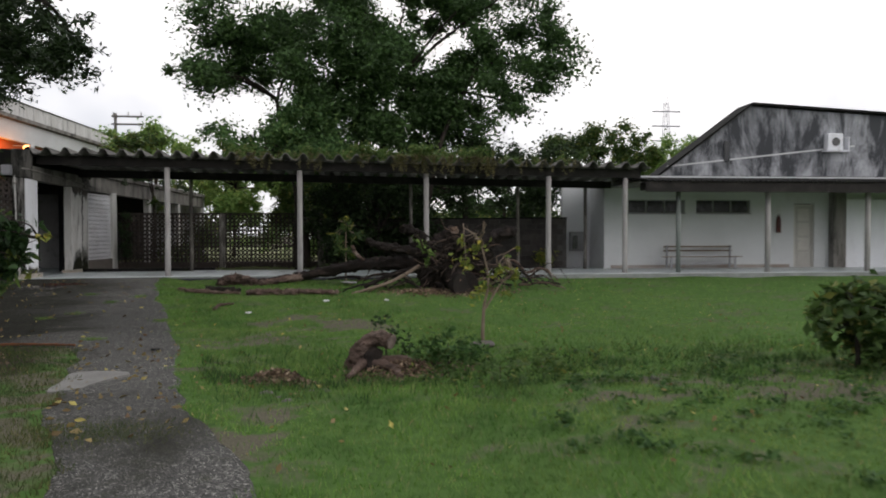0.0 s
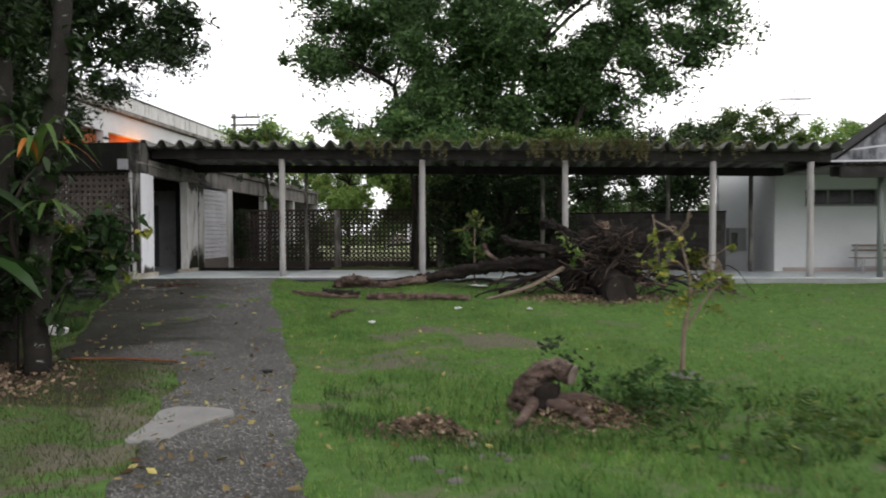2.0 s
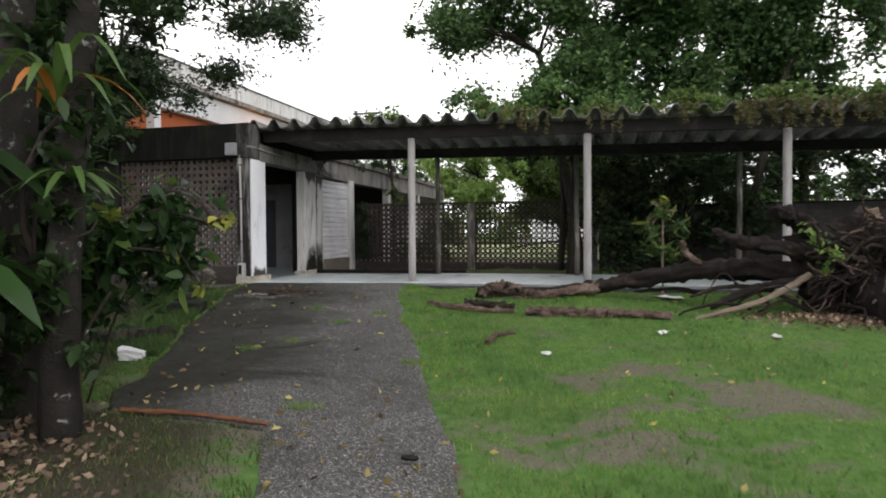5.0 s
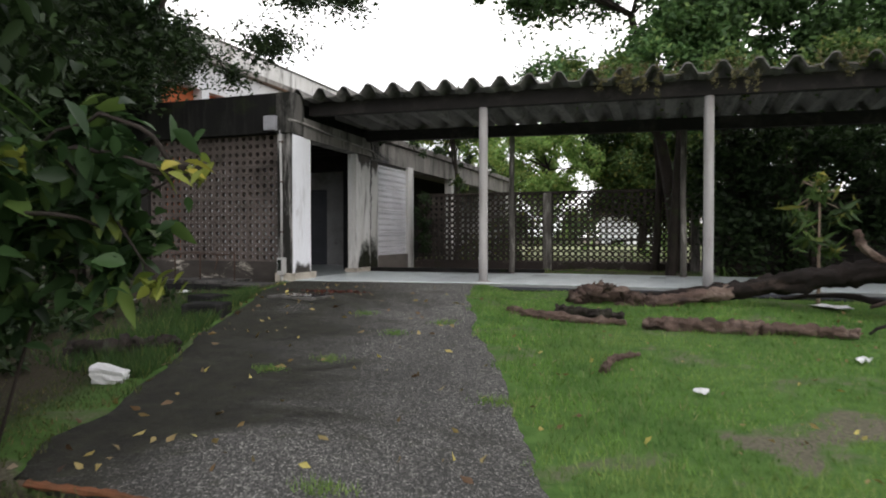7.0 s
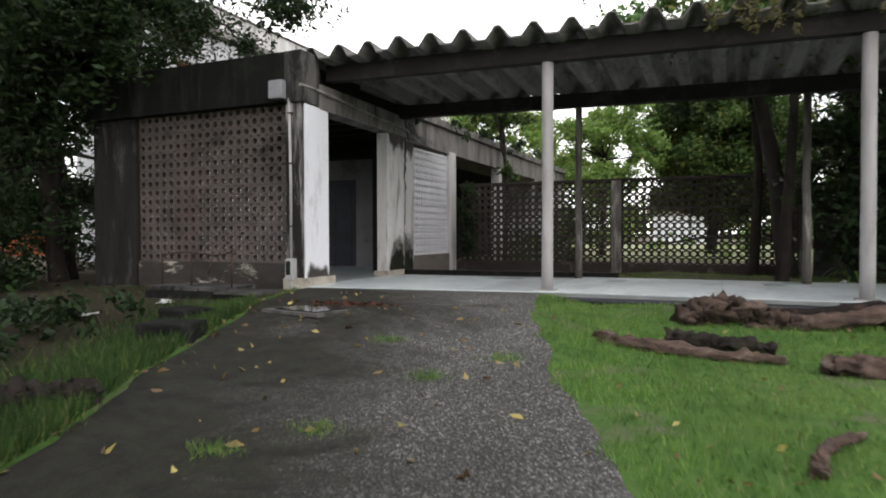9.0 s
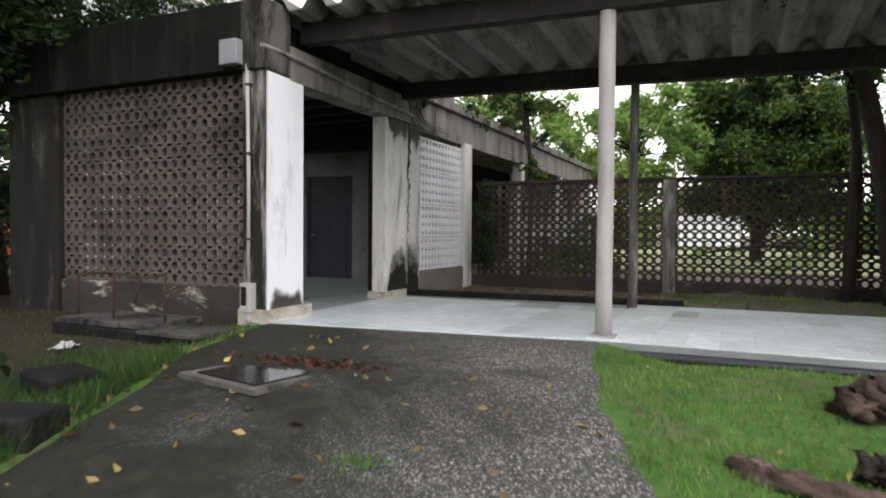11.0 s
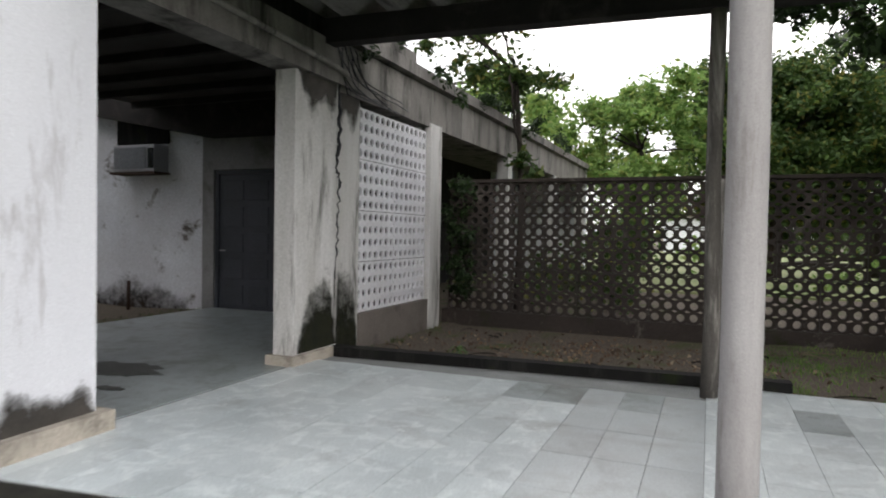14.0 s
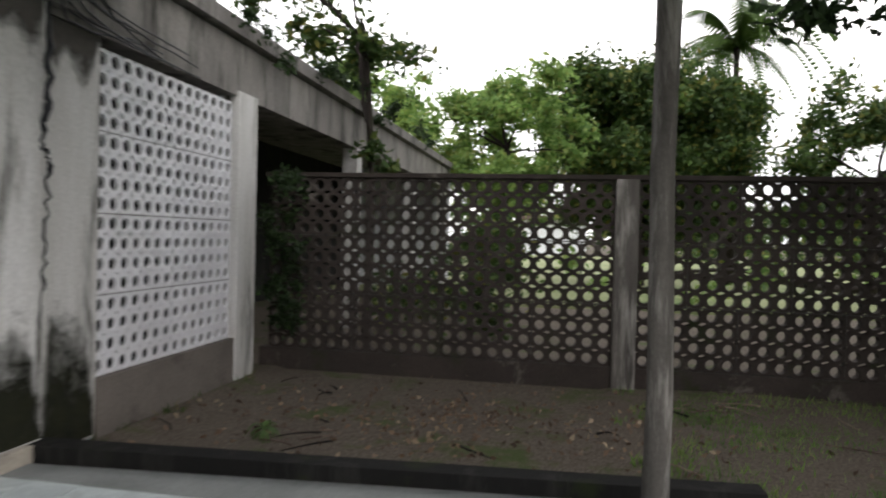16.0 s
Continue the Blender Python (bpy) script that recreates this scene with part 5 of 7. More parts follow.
back += [(nr.uniform(-60, -40), nr.uniform(-40, 60), nr.uniform(3, 8), nr.uniform(2.5, 4)) for _ in range(50)]
tagged(leaf_mesh("surrounding_woods", crown_points(nr, back, 22, 0.9), 0.8, L_MID, rng=nr), "trees closing the grounds all round", "trees", kind="stuff")


def strap_plant(name, label, at, count, length, width, material, seed, rise=0.8, category="plant", lean=(0, 0), accent=None):
    """Arching strap leaves from one heart, each a ribbon with a keel."""
    rng = random.Random(seed)
    t = thing(name, label, category, at)
    for k in range(count):
        a, L = 2 * math.pi * k / count + rng.uniform(-.3, .3), length * rng.uniform(0.65, 1.15)
        up = rise * rng.uniform(0.5, 1.2)
        bm, rows = bmesh.new(), []
        for i in range(7):
            s = i / 6
            out, z = L * s * (0.55 + 0.3 * s), L * (up * s - (0.4 + up * 0.75) * s * s)
            w = width * (0.45 + 1.1 * s) * (1 - s) ** 0.55 + 0.004
            c = Vector((math.cos(a) * out + lean[0] * s, math.sin(a) * out + lean[1] * s, z))
            n = Vector((-math.sin(a), math.cos(a), 0)) * w
            rows.append([bm.verts.new(c + n + Vector((0, 0, w * 0.35))), bm.verts.new(c), bm.verts.new(c - n + Vector((0, 0, w * 0.35)))])
        for p, q in zip(rows, rows[1:]):
            for j in (0, 1):
                f = bm.faces.new((p[j], p[j + 1], q[j + 1], q[j]))
                f.smooth = True
        part("leaf", bm, accent if accent and k % 6 == 2 else material, t)
    return t


L_STRAP = leafy("strap_leaf", (0.05, 0.10, 0.03), (0.10, 0.17, 0.04), through_light=0.3, rough=0.4)
L_STRAPO = leafy("orange_green_strap_leaf", (0.36, 0.14, 0.03), (0.42, 0.16, 0.04), through_light=0.3, rough=0.4)
L_BANANA = leafy("large_paddle_leaf", (0.016, 0.042, 0.013), (0.04, 0.09, 0.022), through_light=0.3, rough=0.4)
strap_plant("bromeliad", "green and orange bromeliad growing on the trunk", (-6.45, 11.86, 3.0), 18, 0.8, 0.05, L_STRAP, 3, rise=2.1, accent=L_STRAPO)
strap_plant("bromeliad", "pale green bromeliad growing low on the trunk", (-6.35, 11.9, 2.45), 14, 0.7, 0.04, L_STRAP, 4, rise=0.7)
strap_plant("broadleaf_plant", "tall plant with large drooping paddle leaves", (-6.9, 11.1, gz(-6.9, 11.1) + 1.2), 10, 1.15, 0.24, L_BANANA, 5, rise=1.0)
strap_plant("broadleaf_plant", "tall plant with large drooping paddle leaves", (-7.4, 11.5, gz(-7.4, 11.5) + 2.2), 10, 1.2, 0.25, L_BANANA, 6, rise=0.9)
strap_plant("broadleaf_plant", "tall plant with large drooping paddle leaves", (-7.6, 11.0, gz(-7.6, 11.0) + 1.7), 11, 1.3, 0.34, L_BANANA, 21, rise=0.8)
for x, y, h in ((-6.9, 11.1, 1.2), (-7.4, 11.5, 2.2)):
    b = bmesh.new()
    tube(b, [(x, y, gz(x, y) - 0.05), (x + 0.03, y, gz(x, y) + h * 0.5), (x, y, gz(x, y) + h)], [0.06, 0.05, 0.04], 8, 0.1)
    tagged(part("plant_stem", b, M_BARK), "upright stem carrying large leaves", "stem")
strap_plant("agave_plant", "spiky green plant in the bed behind the walkway", (-2.1, 26.0, 0.85), 18, 0.7, 0.03, L_STRAP, 8, rise=1.4)


def palm():
    t = thing("palm", "feather palm standing far behind the fence", "palm", (-1.2, 46, 0.8))
    b = bmesh.new()
    tube(b, [(0, 0, 0), (0.1, 0, 4), (0.0, 0, 8.6)], [0.17, 0.12, 0.1], 10, 0.1)
    part("trunk", b, M_BARK, t)
    rng = np.random.default_rng(5)
    for k in range(24):
        a, L = 2 * math.pi * k / 24 + rng.uniform(-.2, .2), rng.uniform(2.6, 3.6)
        up = rng.uniform(0.2, 2.0)
        out = np.array([math.cos(a), math.sin(a), 0])
        side = np.array([-math.sin(a), math.cos(a), 0])
        rib = [np.array([0, 0, 8.6 + L * (up * s - (0.75 + 0.6 * up) * s * s)]) + out * L * s for s in np.linspace(0, 1, 31)]
        v, f = list(rib), []
        for i in range(30):
            s = i / 29
            for sd in (-1, 1):
                v.append(rib[i] + (side * sd * 0.8 + np.array([0, 0, -0.45])) * 0.75 * (math.sin(math.pi * min(1, s + 0.12)) + 0.1) + out * 0.25)
                f.append((i, i + 1, len(v) - 1))
        raw_mesh("frond", v, f, L_STRAP, t)


palm()


# ---- creepers on the roof and hanging from its edge ----
def creepers():
    rng = np.random.default_rng(17)
    cl = []
    for x in np.concatenate([rng.uniform(-5.0, 6.0, 90), rng.uniform(-0.5, 3.6, 60)]):
        y = rng.uniform(21.6, 24.5)
        cl.append((x, y, zf(x, y) + 0.50 + rng.uniform(-0.05, 0.28), rng.uniform(0.16, 0.4)))
    tagged(leaf_mesh("roof_creeper", crown_points(rng, cl, 1500, 0.7), 0.1, L_ROOFG, rng=rng), "green creeper sprawling over the walkway roof", "creeper", kind="stuff")
    cl = []
    for x in np.concatenate([rng.uniform(-4.5, 6.2, 46), rng.uniform(0.3, 3.4, 60)]):
        top = zf(x, FRONT_Y) + 0.45
        for q in range(int(rng.integers(2, 7))):
            cl.append((x + rng.uniform(-.05, .05), 21.38 + rng.uniform(-.05, .05), top - 0.1 * q, 0.08))
    tagged(leaf_mesh("hanging_creeper", crown_points(rng, cl, 2600, 1.2), 0.07, L_DRY, rng=rng, long=3.2), "dry creeper hanging over the roof edge", "creeper", kind="stuff")
    cl = [(rng.uniform(-10.4, -10.0), rng.uniform(28.0, 28.25), rng.uniform(1.3, 3.0), rng.uniform(0.1, 0.2)) for _ in range(26)]
    tagged(leaf_mesh("corner_creeper", crown_points(rng, cl, 3000, 1.0), 0.07, L_DARK, rng=rng), "small-leaved creeper in the corner of the fence", "creeper", kind="stuff")
    cl = [(rng.uniform(-10.3, -10.15), rng.uniform(25.0, 36), rng.uniform(4.2, 4.7), rng.uniform(0.15, 0.3)) for _ in range(26)]
    tagged(leaf_mesh("wing_creeper", crown_points(rng, cl[8:], 1300, 0.7), 0.09, L_DARK, rng=rng), "creeper along the roof edge of the side wing", "creeper", kind="stuff")


creepers()


# ---- fallen tree with its root plate ----
def fallen_tree():
    rng = random.Random(12)
    t = thing("fallen_tree", "uprooted dead tree lying across the lawn", "tree", (1.8, 19.2, gz(1.8, 19.2)))
    o = Vector((1.8, 19.2, gz(1.8, 19.2)))

    def limb(pts, r0, r1, mat=M_LOG, name="limb", segs=16, rough=0.3):
        b = bmesh.new()
        line = bend([Vector(p) - o for p in pts], 16, r0 * 0.08, rng)
        tube(b, line, taper(len(line), r0, r1), 22, rough, ridge=0.6)
        return part(name, b, mat, t)

    limb([(1.5, 19.3, 1.25), (0.3, 19.7, 1.35), (-0.9, 20.1, 1.25), (-2.2, 20.4, 0.98), (-3.2, 20.6, 0.82), (-4.4, 20.75, 0.74)], 0.2, 0.07, M_DEAD, "trunk")
    limb([(-2.3, 20.4, 0.95), (-3.0, 20.2, 0.85), (-3.7, 20.25, 0.72), (-4.1, 20.3, 0.66)], 0.10, 0.05)
    limb([(1.2, 19.2, 1.6), (0.5, 19.2, 1.75), (-0.1, 19.2, 1.85), (-0.4, 19.2, 2.0)], 0.13, 0.085, M_DEAD)
    limb([(0.9, 19.1, 1.2), (0.3, 19.0, 1.1), (-0.5, 18.95, 0.75)], 0.08, 0.04, M_DEAD)
    limb([(-0.4, 20.0, 1.35), (-0.75, 19.9, 1.6), (-0.85, 19.9, 1.85)], 0.06, 0.04)
    limb([(2.5, 19.3, 1.7), (3.0, 19.3, 2.0), (3.6, 19.3, 2.25)], 0.2, 0.15, M_DEAD)
    limb([(1.2, 19.5, 2.0), (0.8, 19.4, 2.25), (0.55, 19.3, 2.3)], 0.15, 0.11, M_DEAD)
    limb([(2.0, 19.4, 1.9), (1.95, 19.3, 2.35)], 0.12, 0.10, M_CUT)
    limb([(1.0, 19.0, 1.3), (0.2, 18.7, 0.9), (-0.8, 18.5, 0.6)], 0.05, 0.03, M_TWIG)
    b = bmesh.new()
    line = bend([Vector(p) - o for p in ((2.15, 18.35, 0.80), (2.1, 18.8, 0.85), (1.9, 19.3, 1.1))], 4)
    tube(b, line, [0.36, 0.38, 0.39, 0.39, 0.38, 0.38, 0.37, 0.36, 0.34][:len(line)], 18, 0.12)
    part("sawn_trunk", b, M_DEAD, t)
    b = bmesh.new()
    tube(b, [Vector((2.155, 18.335, 0.80)) - o, Vector((2.15, 18.36, 0.80)) - o], [0.32, 0.34], 18, 0.1)
    part("sawn_face", b, surface("dark_rotten_core", (0.035, 0.028, 0.025), (0.02, 0.017, 0.015), 5, 50, stain=(0.2, 0.13, 0.09), stain_scale=3.5, stain_at=(0.6, 0.66)), t, "dark rotten sawn face of the trunk")
    b = bmesh.new()
    bmesh.ops.create_icosphere(b, subdivisions=4, radius=1.0)
    for v in b.verts:
        k = 1 + 0.55 * noise.noise(v.co * 1.9) + 0.3 * noise.noise(v.co * 5) + 0.22 * noise.noise(v.co * 12)
        v.co = Vector((v.co.x * 0.98, v.co.y * 0.42, v.co.z * 0.82)) * k + Vector((0.2, 0.35, 0.8))
        if v.co.z < -0.05:
            v.co.z = -0.05
    part("root_plate", b, M_DEAD, t, "earth-clogged root plate")
    for k in range(210):
        a = rng.uniform(0, 2 * math.pi)
        r = rng.uniform(0.1, 1.0)
        s = Vector((0.15 + math.cos(a) * r * 0.95, -0.1 - rng.uniform(0, 0.25), 0.8 + math.sin(a) * r * 0.75))
        L = rng.uniform(0.3, 0.9)
        d = Vector((0.6 * math.cos(a) + rng.uniform(-1, 1), rng.uniform(-.7, .1), 0.5 * math.sin(a) + rng.uniform(-.8, .7))).normalized()
        m = s + d * L * 0.5 + Vector((rng.uniform(-.12, .12), rng.uniform(-.1, .1), rng.uniform(-.12, .12)))
        e = s + d * L + Vector((0, 0, -0.12))
        e.z, m.z = max(e.z, 0.0), max(m.z, 0.03)
        b = bmesh.new()
        line = bend([s, m, e], 5, 0.02, rng)
        r0 = rng.choice((0.008, 0.012, 0.018, 0.026, 0.04))
        tube(b, line, taper(len(line), r0, r0 * 0.35), 6)
        part("root", b, rng.choice((M_ROOT, M_ROOT, M_DEAD, M_LOG, M_DEAD)), t)
    for k in range(46):
        x = rng.choice((rng.uniform(2.6, 4.6), rng.uniform(-0.6, 1.2), rng.uniform(2.6, 4.4)))
        y = rng.uniform(18.7, 20.2)
        a, L = rng.uniform(-0.6, 0.6) + rng.choice((0, math.pi)), rng.uniform(0.5, 1.3)
        z0 = gz(x, y) + rng.uniform(0.05, 0.55)
        b = bmesh.new()
        line = bend([Vector((x, y, z0)) - o, Vector((x + math.cos(a) * L / 2, y + math.sin(a) * L / 2, z0 + rng.uniform(0, .25))) - o, Vector((x + math.cos(a) * L, y + math.sin(a) * L, gz(x, y) + rng.uniform(0, .25))) - o], 4, 0.02, rng)
        r0 = rng.choice((0.015, 0.02, 0.035, 0.05))
        tube(b, line, taper(len(line), r0, r0 * 0.5), 7, 0.15)
        part("broken_branch", b, rng.choice((M_TWIG, M_LOG, M_DEAD, M_ROOT, M_DEAD)), t)
    nrg = np.random.default_rng(9)
    for spot in ((-0.75, -0.35, 1.25, 0.3), (-0.5, -0.4, 1.0, 0.25), (1.4, -0.3, 0.5, 0.2), (-0.6, -0.3, 0.75, 0.2), (1.7, 0.0, 0.9, 0.15)):
        leaf_mesh("green_shoot", crown_points(nrg, [spot], 700, 0.8), 0.12, L_LIGHT, t, "fresh green shoot among the roots", rng=nrg)


fallen_tree()


def lying_log(label, pts, r0, r1, mat, seed):
    rng = random.Random(seed)
    P = [Vector((x, y, gz(x, y) + h)) for x, y, h in pts]
    b = bmesh.new()
    line = bend(P, 24, r0 * 0.14, rng)
    tube(b, line, taper(len(line), r0, r1), 20, 0.5, ridge=0.8)
    return tagged(part("log", b, mat), label, "log", "logs on the lawn")


lying_log("flaking red-brown log lying in the grass", [(-3.45, 18.5, 0.07), (-2.6, 18.42, 0.07), (-1.9, 18.5, 0.08), (-1.15, 18.42, 0.06)], 0.085, 0.055, M_LOG, 1)
lying_log("long thin rotting log lying in the grass", [(-5.3, 18.95, 0.04), (-4.6, 18.75, 0.05), (-3.7, 18.72, 0.04)], 0.06, 0.04, M_LOG, 2)
lying_log("grey weathered log lying in the grass", [(-4.7, 19.2, 0.08), (-4.2, 19.1, 0.08), (-3.75, 19.05, 0.07)], 0.075, 0.05, M_BARK, 3)
lying_log("gnarled root lump lying in the grass", [(-4.6, 20.3, 0.06), (-4.2, 20.35, 0.18), (-3.8, 20.3, 0.14), (-3.4, 20.2, 0.04)], 0.14, 0.08, M_LOG, 4)
lying_log("short broken branch lying on the lawn", [(-3.75, 16.35, 0.03), (-3.68, 16.6, 0.07), (-3.45, 16.95, 0.03)], 0.04, 0.02, M_LOG, 5)
lying_log("rust-coloured stick along the driveway edge", [(-6.6, 12.68, 0.03), (-5.9, 12.72, 0.035), (-5.0, 12.6, 0.03)], 0.022, 0.014, surface("rust_coloured_stick", (0.22, 0.09, 0.045), (0.12, 0.06, 0.035), 6, 50), 6)
lying_log("dark wet log beside the driveway", [(-9.6, 15.5, 0.06), (-9.0, 15.85, 0.07), (-8.6, 16.05, 0.05)], 0.11, 0.09, M_BARK, 7)


# ---- stump with a hollow side and its litter ----
def hollow_stump():
    t = thing("tree_stump", "rotting hollow tree stump in a heap of bark", "stump", (-0.05, 11.05, gz(-0.05, 11.05)))
    b = bmesh.new()
    rng = random.Random(2)
    line = bend([(-0.3, 0.0, -0.08), (-0.25, 0.0, 0.15), (-0.15, 0.0, 0.34), (0.04, -0.04, 0.44), (0.2, -0.12, 0.41)], 12, 0.006, rng)
    tube(b, line, [0.165 - 0.055 * min(1, 1.6 * i / len(line)) for i in range(len(line))], 32, 0.16, ridge=0.35)
    part("bark_shell", b, M_LOG, t)
    b = bmesh.new()
    tube(b, [(0.24, -0.145, 0.39), (0.232, -0.14, 0.392)], [0.10, 0.115], 16, 0.15)
    part("rotten_core", b, surface("grey_rotten_wood", (0.26, 0.21, 0.18), (0.07, 0.05, 0.045), 9, 50), t, "grey rotten core")
    b = bmesh.new()
    tube(b, bend([(-0.1, -0.06, -0.05), (-0.05, -0.1, 0.12), (0.02, -0.1, 0.3)], 5), taper(11, 0.14, 0.08), 18, 0.3, ridge=0.4)
    part("rotten_side", b, M_DEAD, t, "black rotten hollow under the arch")
    for k in range(5):
        a = rng.uniform(-2.6, 0.3)
        b = bmesh.new()
        line = bend([(-0.15, 0, 0.1), (math.cos(a) * 0.45, math.sin(a) * 0.4, 0.08), (math.cos(a) * 0.8, math.sin(a) * 0.7, -0.02)], 4, 0.02, rng)
        tube(b, line, taper(len(line), 0.09, 0.03), 8, 0.3)
        part("root", b, M_LOG, t)


hollow_stump()


def litter_heap(name, label, x, y, rx, ry, n, size, mat, seed, h=0.08):
    r = np.random.default_rng(seed)
    u = r.normal(size=(n, 2)) * 0.45
    px, py = x + u[:, 0] * rx, y + u[:, 1] * ry
    pz = height(px, py) + 0.02 + h * np.exp(-(u ** 2).sum(1) * 2) * r.uniform(0, 1, n)
    return tagged(leaf_mesh(name, np.stack([px, py, pz], 1), size, mat, rng=r, droop=0.0, long=1.7), label, "litter", kind="stuff")


L_BARKCHIP = leafy("bark_chips", (0.07, 0.05, 0.04), (0.20, 0.14, 0.10), tip=(0.34, 0.27, 0.2), through_light=0.0, rough=0.9)
litter_heap("bark_litter", "heap of bark chips and dead leaves round the stump", 0.35, 10.75, 0.85, 0.5, 1100, 0.06, L_BARKCHIP, 3, 0.16)
litter_heap("leaf_litter", "small heap of dead brown leaves in the grass", -1.25, 9.85, 0.5, 0.32, 600, 0.08, L_BARKCHIP, 4, 0.2)
litter_heap("tree_litter", "dead leaves and debris under the garden tree", -7.2, 11.0, 1.6, 1.4, 1500, 0.08, L_BARKCHIP, 5, 0.05)
litter_heap("root_litter", "dark debris under the uprooted tree", 1.7, 18.6, 1.8, 0.7, 1600, 0.08, L_BARKCHIP, 6, 0.1)
litter_heap("red_leaves", "wet red-brown fallen leaves by the manhole", -8.6, 19.72, 0.75, 0.16, 130, 0.06, leafy("wet_red_leaf", (0.05, 0.014, 0.01), (0.095, 0.03, 0.02), through_light=0.05), 8, 0.01)
litter_heap("yard_litter", "dead leaves and twigs on the damp yard", -8.0, 26.6, 2.8, 1.3, 700, 0.06, L_BARKCHIP, 7, 0.02)


# ---- rank weeds along the ditch ----
ditch = [(x, y, gz(x, y) + nr.uniform(0.05, 0.22), nr.uniform(0.12, 0.26)) for x, y in zip(nr.uniform(0.5, 3.0, 46), nr.normal(9.9, 0.55, 46))]
tree("ditch_weeds", "rank dark leafy weeds in the shallow ditch", (1.6, 9.9, gz(1.6, 9.9)), [([(1.6, 9.9, gz(1.6, 9.9) - 0.02), (1.6, 9.9, gz(1.6, 9.9) + 0.25)], 0.012, 0.006)], ditch, 380, 0.1, L_MID, 73, category="weeds", limbs=0, long=3.0)


rough_patch = [(x, y, gz(x, y) + nr.uniform(0.02, 0.08), nr.uniform(0.12, 0.3)) for x, y in zip(nr.uniform(1.6, 7.5, 90), 7.6 + nr.normal(0, 1.3, 90))]
tree("lawn_weeds", "low dark broad weeds spreading through the worn lawn", (4.2, 7.8, gz(4.2, 7.8)), [([(4.2, 7.8, gz(4.2, 7.8) - 0.02), (4.2, 7.8, gz(4.2, 7.8) + 0.12)], 0.01, 0.005)], rough_patch, 520, 0.08, L_WEED, 76, category="weeds", limbs=0, long=2.2, flat=0.3)


# ---- small living plants ----
def young_plants():
    x, y = 1.72, 12.3
    z = gz(x, y)
    tree("young_tree", "thin young tree with yellow-green leaves", (x, y, z), [([(x, y, z - 0.05), (x + 0.02, y, z + 0.6), (x + 0.1, y, z + 1.1), (x - 0.02, y, z + 1.7)], 0.035, 0.012), ([(x + 0.02, y, z + 0.55), (x + 0.3, y, z + 1.0), (x + 0.5, y, z + 1.2)], 0.02, 0.008)],
         [(x - 0.3, y, z + 1.35, 0.28), (x - 0.05, y + 0.1, z + 1.65, 0.25), (x + 0.3, y - 0.1, z + 1.25, 0.3), (x + 0.55, y, z + 1.15, 0.25), (x, y, z + 0.95, 0.3), (x + 0.4, y, z + 0.85, 0.2), (x - 0.35, y, z + 1.75, 0.14), (x + 0.6, y, z + 1.6, 0.14)],
         620, 0.11, L_YELLOW, 61, M_TWIG, limbs=8)
    s = thing("stone_ring", "grey stone slab at the foot of the young tree", "stone", (x, y - 0.15, z))
    b = bmesh.new()
    bmesh.ops.create_icosphere(b, subdivisions=2, radius=0.17)
    for v in b.verts:
        v.co = Vector((v.co.x * 1.3, v.co.y, v.co.z * 0.35)) * (1 + 0.25 * noise.noise(v.co * 9)) + Vector((0, 0, 0.03))
    part("stone", b, M_STONE, s)
    x, y = -1.1, 20.9
    z = gz(x, y)
    tree("mango_sapling", "young tree with long drooping leaves and a pale tip", (x, y, z), [([(x, y, z - 0.05), (x, y, z + 0.9), (x, y, z + 1.6)], 0.03, 0.012)],
         [(x, y, z + 1.65, 0.3), (x - 0.25, y, z + 1.3, 0.3), (x + 0.3, y, z + 1.35, 0.3), (x - 0.1, y, z + 0.95, 0.3), (x + 0.15, y, z + 0.8, 0.25)], 420, 0.34, L_MID, 62, M_TWIG, long=5.5, droop=0.9, limbs=5)
    tree("mango_tip", "pale yellow new leaves of the sapling", (x, y, z + 1.6), [([(x, y, z + 1.55), (x, y, z + 1.75)], 0.012, 0.008)], [(x, y, z + 1.85, 0.14)], 1200, 0.14, L_YELLOW, 63, M_TWIG, long=4, droop=0.6, limbs=1, category="shrub")
    x, y = 6.3, 9.5
    tree("garden_bush", "rounded dark bush with orange-tinged leaves on the lawn", (x, y, gz(x, y)), [([(x, y, 0.3), (x, y, 0.9)], 0.04, 0.02)], clumps_in(nr, 30, (x, y, 1.02), (0.75, 0.6, 0.5), 0.3), 900, 0.16, L_MID, 64, limbs=12, category="shrub")
    x, y = 0.1, 11.5
    tree("weed_clump", "dark leafy weeds behind the stump", (x, y, gz(x, y)), [([(x, y, gz(x, y)), (x, y, gz(x, y) + 0.4)], 0.015, 0.008)], [(x + 0.1, y, 0.55, 0.28), (x + 0.3, y - 0.2, 0.42, 0.25), (x - 0.1, y, 0.8, 0.2)], 900, 0.09, L_DARK, 65, limbs=0, category="shrub")
    x, y = 1.0, 10.85
    tree("weed_clump", "dense dark weeds beside the stump", (x, y, gz(x, y)), [([(x, y, gz(x, y) - 0.02), (x, y, gz(x, y) + 0.35)], 0.015, 0.008)], clumps_in(nr, 22, (x, y, gz(x, y) + 0.28), (0.55, 0.35, 0.25), 0.2), 700, 0.09, L_WEED, 77, limbs=0, category="shrub")
    x, y = 6.2, 25.6
    tree("yellow_shrub", "low yellow-green shrub behind the walkway", (x, y, 0.8), [([(x, y, 0.75), (x, y, 1.2)], 0.03, 0.015)], clumps_in(nr, 14, (x, y, 1.35), (0.9, 0.35, 0.3), 0.28), 800, 0.11, L_YELLOW, 66, limbs=5, category="shrub")
